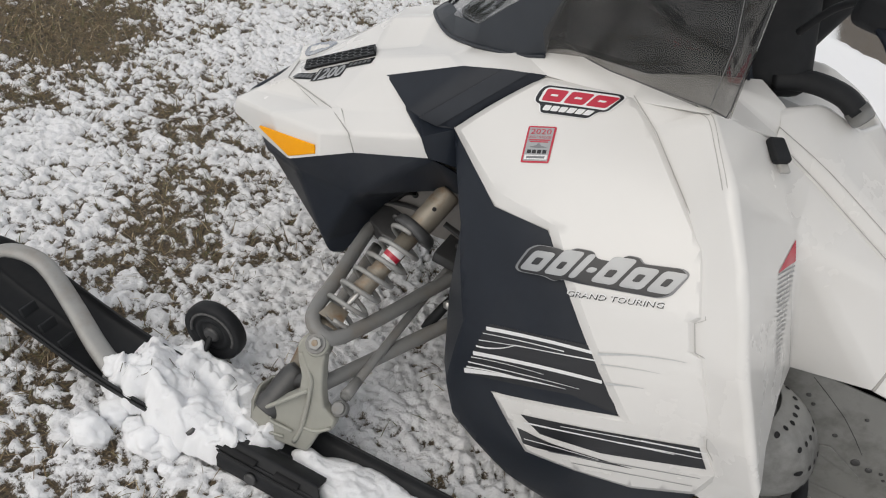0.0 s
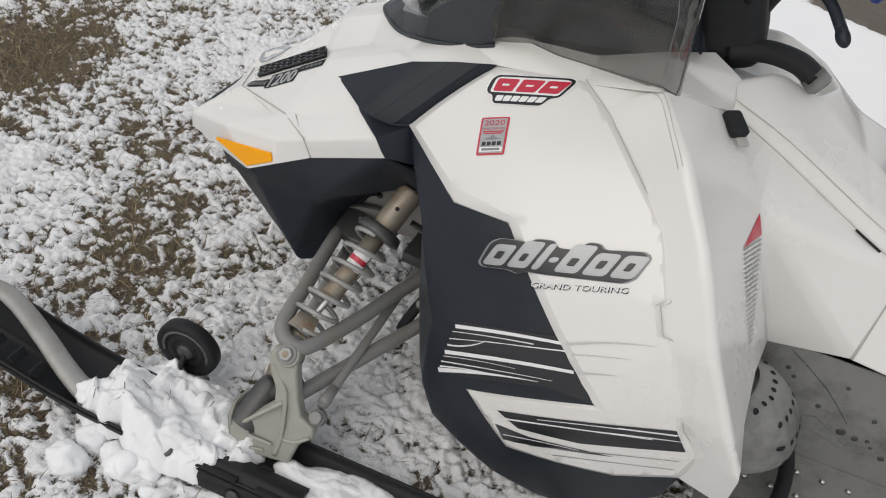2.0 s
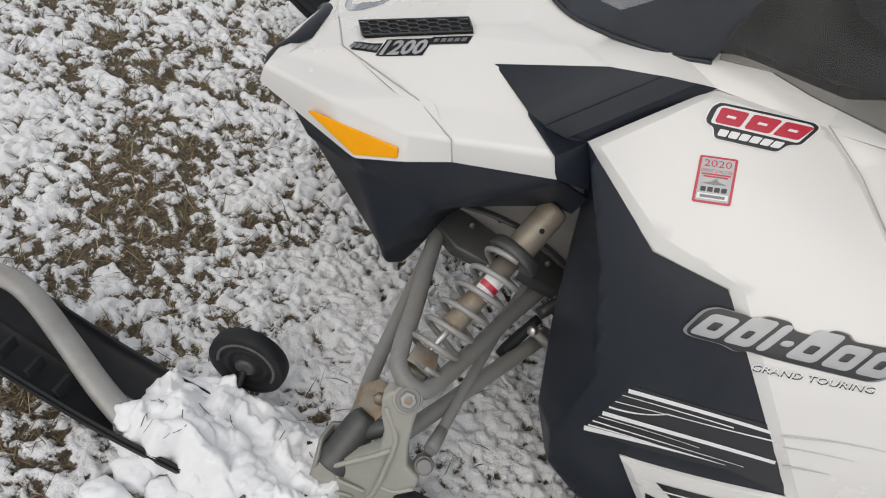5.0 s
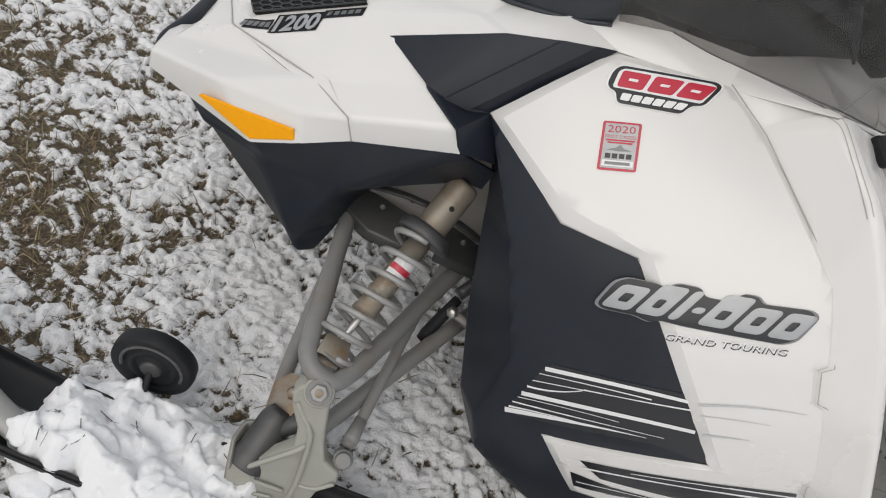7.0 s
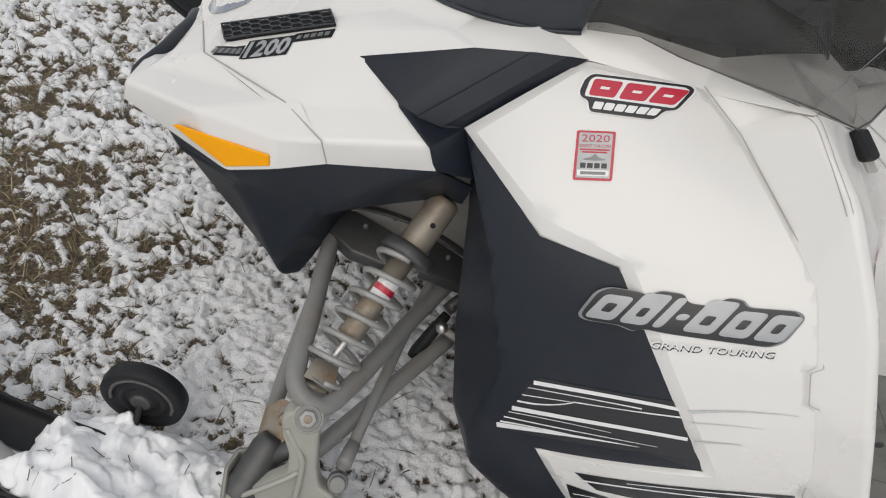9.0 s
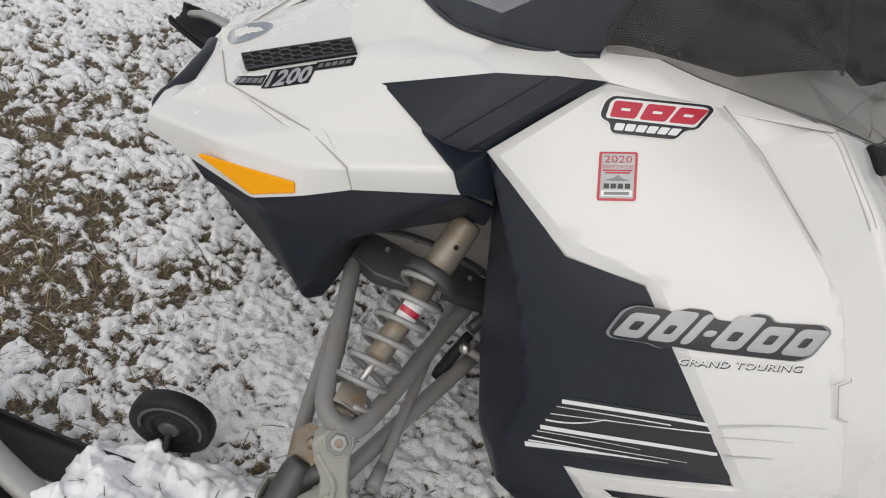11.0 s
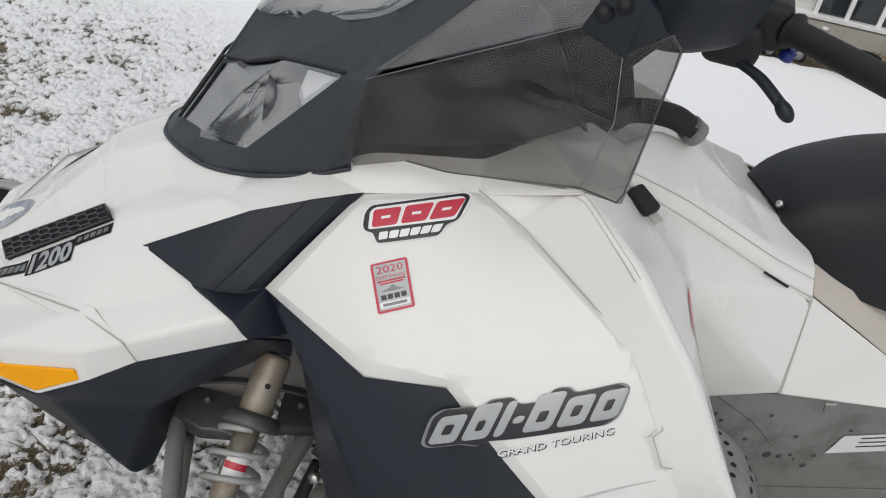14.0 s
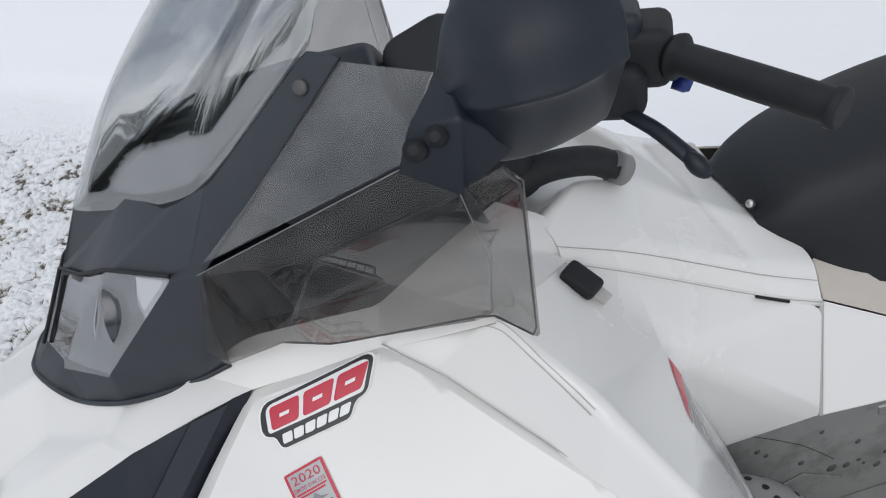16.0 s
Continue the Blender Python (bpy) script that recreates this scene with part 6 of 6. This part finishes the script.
me.polygons.foreach_set("loop_start", np.arange(0, len(quads), 4, dtype=np.int32))
me.update(calc_edges=True)
me.shade_smooth()
att = me.attributes.new("snow_cover", "FLOAT", "POINT")
att.data.foreach_set("value", COVER.reshape(-1).astype(np.float32))


def ground_material():
    m = bpy.data.materials.new("snow_over_dead_grass")
    m.use_nodes = True
    n, k = m.node_tree.nodes, m.node_tree.links
    p = n["Principled BSDF"]
    tc = n.new("ShaderNodeTexCoord")

    def cloud(scale, detail, rough):
        t = n.new("ShaderNodeTexNoise")
        t.inputs["Scale"].default_value, t.inputs["Detail"].default_value, t.inputs["Roughness"].default_value = scale, detail, rough
        k.new(tc.outputs["Object"], t.inputs["Vector"])
        return t.outputs["Fac"]

    def sums(a, b, times):
        """a + times * (b - 0.5)"""
        t = n.new("ShaderNodeMath")
        t.operation = "MULTIPLY_ADD"
        t.inputs[1].default_value = times
        k.new(b, t.inputs[0])
        t2 = n.new("ShaderNodeMath")
        t2.inputs[1].default_value = -0.5 * times
        k.new(a, t2.inputs[0])
        k.new(t2.outputs["Value"], t.inputs[2])
        return t.outputs["Value"]

    def span(v, lo, hi, out0=0.0, out1=1.0):
        t = n.new("ShaderNodeMapRange")
        for key, w in (("From Min", lo), ("From Max", hi), ("To Min", out0), ("To Max", out1)):
            t.inputs[key].default_value = w
        k.new(v, t.inputs["Value"])
        return t.outputs["Result"]

    def blend(f, a, b):
        t = n.new("ShaderNodeMix")
        t.data_type = "RGBA"
        k.new(f, t.inputs["Factor"])
        for key, w in (("A", a), ("B", b)):
            if isinstance(w, tuple):
                t.inputs[key].default_value = w
            else:
                k.new(w, t.inputs[key])
        return t.outputs["Result"]

    at = n.new("ShaderNodeAttribute")
    at.attribute_name = "snow_cover"
    grit = cloud(230, 6, 0.75)
    ragged = sums(sums(at.outputs["Fac"], grit, 1.1), cloud(85, 5, 0.65), 0.5)
    r = n.new("ShaderNodeValToRGB")
    e = r.color_ramp.elements
    e[0].position, e[0].color = 0.30, (0.020, 0.016, 0.011, 1)
    e[1].position, e[1].color = 0.72, (0.30, 0.22, 0.13, 1)
    mid = e.new(0.52)
    mid.color = (0.085, 0.062, 0.038, 1)
    k.new(cloud(150, 7, 0.65), r.inputs["Fac"])
    slush = blend(span(sums(ragged, cloud(60, 6, 0.7), 0.7), 0.36, 0.66), (0.40, 0.395, 0.39, 1), (0.90, 0.905, 0.92, 1))
    k.new(blend(span(ragged, 0.40, 0.50), r.outputs["Color"], slush), p.inputs["Base Color"])
    k.new(span(ragged, 0.40, 0.9, 0.45, 0.8), p.inputs["Roughness"])
    soft = span(at.outputs["Fac"], 1.2, 1.8, 1.0, 0.06)
    b = n.new("ShaderNodeBump")
    b.inputs["Distance"].default_value = 0.004
    k.new(soft, b.inputs["Strength"])
    k.new(cloud(260, 5, 0.6), b.inputs["Height"])
    b2 = n.new("ShaderNodeBump")
    b2.inputs["Distance"].default_value = 0.03
    k.new(span(at.outputs["Fac"], 1.2, 1.8, 0.35, 0.12), b2.inputs["Strength"])
    k.new(cloud(14, 4, 0.5), b2.inputs["Height"])
    k.new(b.outputs["Normal"], b2.inputs["Normal"])
    k.new(b2.outputs["Normal"], p.inputs["Normal"])
    return m


me.materials.append(ground_material())
tagged(new("ground", me), "patchy trodden snow over dead brown grass", "ground", kind="structure")


def height_at(x, y):
    z, c = height(np.array([x]), np.array([y]))
    return float(z[0]), float(c[0])


# dead grass: short bent blades where the snow is thin
def grass():
    rng = np.random.RandomState(5)
    verts, faces = [], []
    px, py = rng.uniform(-2.1, 0.5, 150000), rng.uniform(-0.9, 1.9, 150000)
    pz, pc = height(px, py)
    keep = np.where((pc < 0.44 - 0.28 * rng.rand(150000)) | (rng.rand(150000) < 0.004))[0][:42000]
    for i in keep:
        x, y, z = px[i], py[i], pz[i]
        a, l = rng.uniform(0, 2 * math.pi), rng.uniform(0.016, 0.055)
        up = rng.uniform(0.05, 0.7)
        d = np.array((math.cos(a), math.sin(a), up)) * l
        s = np.array((-math.sin(a), math.cos(a), 0)) * rng.uniform(0.0006, 0.0013)
        o = np.array((x, y, z - 0.002))
        m = o + d * 0.55 + (0, 0, 0.1 * l)
        b = len(verts)
        verts += [o - s, o + s, m + s * 0.8, m - s * 0.8, o + d]
        faces += [(b, b + 1, b + 2, b + 3), (b + 3, b + 2, b + 4)]
    g = bpy.data.meshes.new("dead_grass")
    g.from_pydata([tuple(v) for v in verts], [], faces)
    m = bpy.data.materials.new("dead_grass_blades")
    m.use_nodes = True
    n, k = m.node_tree.nodes, m.node_tree.links
    geo = n.new("ShaderNodeNewGeometry")
    r = n.new("ShaderNodeValToRGB")
    e = r.color_ramp.elements
    e[0].color, e[1].color = (0.07, 0.048, 0.026, 1), (0.58, 0.47, 0.31, 1)
    x = e.new(0.55)
    x.color = (0.27, 0.195, 0.11, 1)
    x = e.new(0.8)
    x.color = (0.09, 0.10, 0.035, 1)
    k.new(geo.outputs["Random Per Island"], r.inputs["Fac"])
    k.new(r.outputs["Color"], n["Principled BSDF"].inputs["Base Color"])
    n["Principled BSDF"].inputs["Roughness"].default_value = 0.7
    g.materials.append(m)
    return tagged(new("dead_grass", g), "short dead grass blades poking through the snow", "grass", kind="stuff")


grass()


# ---- snow heaped on the ski ----
def lump(center, size, seed, detail=3):
    bm = bmesh.new()
    bmesh.ops.create_icosphere(bm, subdivisions=detail, radius=1)
    off = Vector((seed * 3.7, seed * 1.3, seed * 2.1))
    for v in bm.verts:
        d = v.co.normalized()
        w = 1 + 0.42 * noise.noise(d * 1.1 + off) + 0.16 * noise.noise(d * 2.6 + off) + 0.07 * noise.noise(d * 6 + off) + 0.03 * noise.noise(d * 13 + off)
        v.co = Vector((d.x * size[0], d.y * size[1], d.z * size[2])) * w + Vector(center)
    return bm


def heap(x0, x1, cy, half, tall, base, seed):
    """Clotted snow as one soft mound with a ragged foot."""
    n, m = int((x1 - x0) / 0.0028), int(half * 2.5 / 0.0028)
    x, y = np.meshgrid(np.linspace(x0, x1, n), cy + np.linspace(-1.25 * half, 1.25 * half, m), indexing="ij")
    u, v = (x - (x0 + x1) / 2) / ((x1 - x0) / 2), (y - cy) / half
    wx, wy = x + 0.03 * (L3.sum(x * 18, y * 18, 2) - 0.5), y + 0.03 * (L1.sum(x * 18 + 9, y * 18, 2) - 0.5)
    edge = 1 - np.abs(u) ** 2.4 - np.abs(v) ** 2.2 + 0.9 * (L1.sum(wx * 17 + seed, wy * 17, 3, 0.55) - 0.5)
    h = np.clip(edge * 2.1, 0, 1) ** 0.55
    swell = 0.10 + 1.10 * L2.sum(wx * 11 + seed, wy * 11, 2)
    d1, t1 = L3.cells(wx * 25 + seed, wy * 25)
    d2, t2 = L2.cells(wx * 47, wy * 47 + seed)
    clot = np.clip(1 - 1.05 * d1 * d1, 0, 1) ** 0.5 * (0.3 + 0.7 * t1)
    crumb = np.clip(1 - 1.1 * d2 * d2, 0, 1) ** 0.5 * t2
    rough = L2.sum(x * 60, y * 60 + seed, 4, 0.65) - 0.5
    z = base + h * (tall * (swell * (1 - 0.22 * u) + 0.72 * clot + 0.26 * crumb) + 0.006 * rough)
    bm = bmesh.new()
    grid = [[bm.verts.new((x[i, j], y[i, j], z[i, j])) for j in range(m)] for i in range(n)]
    for i in range(n - 1):
        for j in range(m - 1):
            if max(z[i, j], z[i + 1, j], z[i + 1, j + 1], z[i, j + 1]) > base + 0.0006:
                bm.faces.new((grid[i][j], grid[i + 1][j], grid[i + 1][j + 1], grid[i][j + 1]))
    bmesh.ops.delete(bm, geom=[w for w in bm.verts if not w.link_faces], context="VERTS")
    return bm


tagged(finish("snow_heap", heap(-0.400, 0.000, -0.594, 0.104, 0.055, 0.012, 2), SNOW, weighted=False), "heap of clumped white snow on the ski", "snow", kind="stuff")
tagged(finish("snow_heap", heap(0.0, 0.42, -0.612, 0.058, 0.020, 0.018, 9), SNOW, weighted=False), "thin trail of crumbled snow on the ski", "snow", kind="stuff")


def straws():
    tree = BVHTree.FromPolygons([v.co for v in bpy.data.objects["snow_heap"].data.vertices], [p.vertices for p in bpy.data.objects["snow_heap"].data.polygons])
    rng = random.Random(3)
    bm = bmesh.new()
    for i in range(24):
        x, y, a, l = rng.uniform(-0.36, -0.03), rng.gauss(-0.606, 0.05), rng.uniform(0, 6.28), rng.uniform(0.008, 0.024)
        d = Vector((math.cos(a), math.sin(a), 0))
        ends = [tree.ray_cast(Vector((x, y, 0.4)) + d * l * k, (0, 0, -1))[0] for k in (-0.5, 0, 0.5)]
        if None in ends:
            continue
        side_ = d.cross(Vector((0, 0, 1))) * 0.0006
        rows = [(bm.verts.new(p + Vector((0, 0, 0.002)) - side_), bm.verts.new(p + Vector((0, 0, 0.003)) + side_)) for p in ends]
        for p, q in zip(rows, rows[1:]):
            bm.faces.new((p[0], q[0], q[1], p[1]))
    g = finish("straw_bits", bm, STRAW, smooth=False)
    tagged(g, "dark bits of dead grass lying on the snow heap", "grass", kind="stuff")


STRAW = material("wet_straw", (0.06, 0.045, 0.03), 0.7, spread=0.4, scale=200)
straws()
CHUNKS = ((-0.335, -0.748, 0.034, 0.9), (-0.325, -0.690, 0.030, 0.8), (-0.270, -0.700, 0.024, 0.8), (-0.365, -0.640, 0.026, 0.9), (-0.235, -0.712, 0.034, 0.7), (-0.205, -0.700, 0.030, 0.7), (-0.170, -0.735, 0.014, 0.8))
for i, (x, y, s, flat) in enumerate(CHUNKS):
    z = height_at(x, y)[0] if y < -0.685 else 0.045
    tagged(finish("snow_chunk", lump((x, y, z + s * 0.45), (s * 1.1, s * 0.95, s * flat), 70 + i, 4), SNOW, weighted=False), "loose chunk of white snow", "snow chunk", group="loose snow chunks")


# ---- beyond the sled: bare strip with toys, a jug and a dark bag, and a house wall ----
PLANK = material("white_painted_siding", (0.62, 0.61, 0.58), 0.55, spread=0.06, scale=12, bump=0.1, bump_scale=80, dirt=(0.35, 0.33, 0.3), dirt_scale=3, dirt_amount=0.4)
FOOTING = material("pale_concrete", (0.42, 0.40, 0.36), 0.8, spread=0.1, scale=18, bump=0.3, bump_scale=60, dirt=(0.25, 0.22, 0.18), dirt_scale=5, dirt_amount=0.5)
PANE = material("dark_window_glass", (0.03, 0.035, 0.04), 0.06, spread=0.2, scale=3)
JUG = material("pale_green_plastic", (0.50, 0.66, 0.50), 0.4, spread=0.06, scale=20)
YELLOW = material("yellow_plastic", (0.62, 0.55, 0.06), 0.4, spread=0.05, scale=30)
ORANGE = material("orange_plastic", (0.72, 0.36, 0.12), 0.4, spread=0.05, scale=30)

wall = tagged(new("wall_house"), "white sided house wall with low dark windows", "wall", kind="structure")
wall.location, wall.rotation_euler = (2.65, 2.76, 0), (0, 0, -math.atan(0.45))
for i in range(20):
    part("siding_board", block((4.4, 0.018, 0.098), pose(1.9, 0.0 - 0.004 * (i % 2), 0.98 + 0.1 * i, -6, 0, 0), 0.003), PLANK, wall)
part("wall_core", block((4.4, 0.12, 2.9), pose(1.9, 0.080, 1.45), 0.0), PLANK, wall)
part("foundation", block((4.4, 0.10, 0.16), pose(1.9, 0.02, 0.06), 0.01), FOOTING, wall)
part("sill", block((4.4, 0.07, 0.024), pose(1.9, -0.005, 0.158), 0.004), DECAL_WHITE, wall)
for k in range(5):
    x = -0.085 + 0.80 * k
    win = new("window")
    win.parent = wall
    part("pane", block((0.78, 0.012, 0.72), pose(x + 0.40, 0.012, 0.53), 0.0), PANE, win)
    for j in range(5):
        part("mullion", block((0.024, 0.03, 0.74), pose(x + 0.158 * j, -0.002, 0.535), 0.003), DECAL_WHITE, win)
    part("head", block((0.80, 0.045, 0.04), pose(x + 0.40, -0.004, 0.915), 0.004), DECAL_WHITE, win)


def wheel_at(parent, c, r, w, disc):
    t = part("tyre", lathe([(0, r * 0.7), (0.1, r * 0.95), (0.5, r), (0.9, r * 0.95), (1, r * 0.7)], (c[0], c[1] - w / 2, c[2]), (c[0], c[1] + w / 2, c[2]), 20), RUBBER, parent)
    part("rim", lathe([(0, r * 0.2), (0.3, r * 0.55), (1, r * 0.62)], (c[0], c[1] - w / 2 - 0.006, c[2]), (c[0], c[1] - w / 2 + 0.01, c[2]), 20), disc, t)


def toy(x, y, turn, disc, body):
    e = group("toy_tractor", "black and orange plastic toy tractor on the bare ground", "toy", (x, y, 0.02))
    e.rotation_euler, e.scale = (0, 0, radians(turn)), (0.68, 0.68, 0.68)
    part("chassis", block((0.30, 0.11, 0.06), pose(0, 0, 0.085), 0.015), RUBBER, e)
    part("bonnet", block((0.13, 0.09, 0.07), pose(-0.08, 0, 0.14), 0.02), body, e)
    part("seat_back", block((0.03, 0.09, 0.10), pose(0.08, 0, 0.15), 0.01), RUBBER, e)
    for dx, r in ((-0.10, 0.048), (0.10, 0.060)):
        for dy in (-0.085, 0.085):
            wheel_at(e, (dx, dy, r), r, 0.045, disc)
    return e


toy(2.30, 2.50, -20, DECAL_GREY, ORANGE)
toy(2.06, 2.62, 12, YELLOW, RUBBER)

jug = group("plastic_jug", "pale green plastic jug with a handle", "jug", (2.475, 2.50, 0.0))
jug.scale = (0.72, 0.72, 0.72)
part("jug_body", lathe([(0, 0.05), (0.03, 0.062), (0.55, 0.062), (0.75, 0.045), (0.86, 0.022), (0.99, 0.020), (1, 0.016)], (0, 0, 0.0), (0, 0, 0.24), 20), JUG, jug)
part("jug_cap", lathe([(0, 0.023), (0.9, 0.023), (1, 0.018)], (0, 0, 0.235), (0, 0, 0.26), 16), DECAL_WHITE, jug)
part("jug_handle", tube([(0.045, 0, 0.19), (0.085, 0, 0.18), (0.085, 0, 0.12), (0.058, 0, 0.10)], 0.010, 4, 8), JUG, jug)
# A dark bag, built in the shape of a small bin.
bag_ = group("black_bag", "dark bag on the bare ground, shaped as a small bin", "bin", (2.56, 2.25, 0.02))
bag_.scale = (0.60, 0.60, 0.55)
part("bag_body", lathe([(0, 0.09), (0.03, 0.10), (0.9, 0.125), (0.92, 0.135), (1, 0.135), (0.99, 0.12), (0.1, 0.09)], (0, 0, 0), (0, 0, 0.24), 24), RUBBER, bag_)
part("bag_handle", tube([(-0.12, -0.06, 0.2), (-0.10, -0.14, 0.1), (0.02, -0.15, 0.06)], 0.005, 4, 6), DECAL_WHITE, bag_)


def litter():
    """Leaves and stalks on the bare strip."""
    rng = np.random.RandomState(9)
    verts, faces = [], []
    for i in range(5000):
        x = rng.uniform(1.6, 4.2)
        y = 2.80 - 0.16 * x + abs(rng.normal(0, 0.35))
        z = float(height(np.array([x]), np.array([y]))[0][0]) + 0.004
        a, l, w = rng.uniform(0, 6.3), rng.uniform(0.01, 0.05), rng.uniform(0.002, 0.010)
        d, s = np.array((math.cos(a), math.sin(a), rng.uniform(-0.05, 0.6))) * l, np.array((-math.sin(a), math.cos(a), rng.uniform(-0.3, 0.3))) * w
        o = np.array((x, y, z))
        b = len(verts)
        verts += [o, o + d * 0.5 + s, o + d, o + d * 0.5 - s]
        faces.append((b, b + 1, b + 2, b + 3))
    g = bpy.data.meshes.new("leaf_litter")
    g.from_pydata([tuple(v) for v in verts], [], faces)
    g.materials.append(bpy.data.materials["dead_grass_blades"])
    tagged(new("leaf_litter", g), "dead leaves and stalks on bare earth", "leaf litter", kind="stuff")


litter()


# bare woods far off behind the yard, mirrored in the glass
def woods():
    rng = random.Random(21)
    bm = bmesh.new()
    for i in range(170):
        a = radians(rng.uniform(150, 395))
        d = rng.uniform(38, 60)
        c = Vector((d * math.cos(a), d * math.sin(a), -0.2))
        tall, wide = rng.uniform(3.5, 7), rng.uniform(1.0, 2.0)
        layers = 7
        for k in range(layers):
            z0, z1 = tall * (0.12 + 0.88 * k / layers), tall * (0.12 + 0.88 * (k + 1.5) / layers)
            r = wide * (1 - k / layers) + 0.1
            ring = [bm.verts.new(c + Vector((r * rng.uniform(0.6, 1.1) * math.cos(s * math.pi / 4), r * rng.uniform(0.6, 1.1) * math.sin(s * math.pi / 4), z0 - rng.uniform(0, 0.4)))) for s in range(8)]
            top = bm.verts.new(c + Vector((0, 0, z1)))
            for s in range(8):
                bm.faces.new((ring[s], ring[(s + 1) % 8], top))
        stem = [[bm.verts.new(c + Vector((0.16 * math.cos(s * math.pi / 3), 0.16 * math.sin(s * math.pi / 3), z))) for s in range(6)] for z in (0, tall * 0.5)]
        for s in range(6):
            bm.faces.new((stem[0][s], stem[0][(s + 1) % 6], stem[1][(s + 1) % 6], stem[1][s]))
    ob = finish("far_woods", bm, FIR, weighted=False)
    tagged(ob, "dark conifer woods far off round the yard", "woods", kind="stuff")


FIR = material("dark_conifer", (0.035, 0.04, 0.028), 0.9, spread=0.5, scale=1.5)
woods()
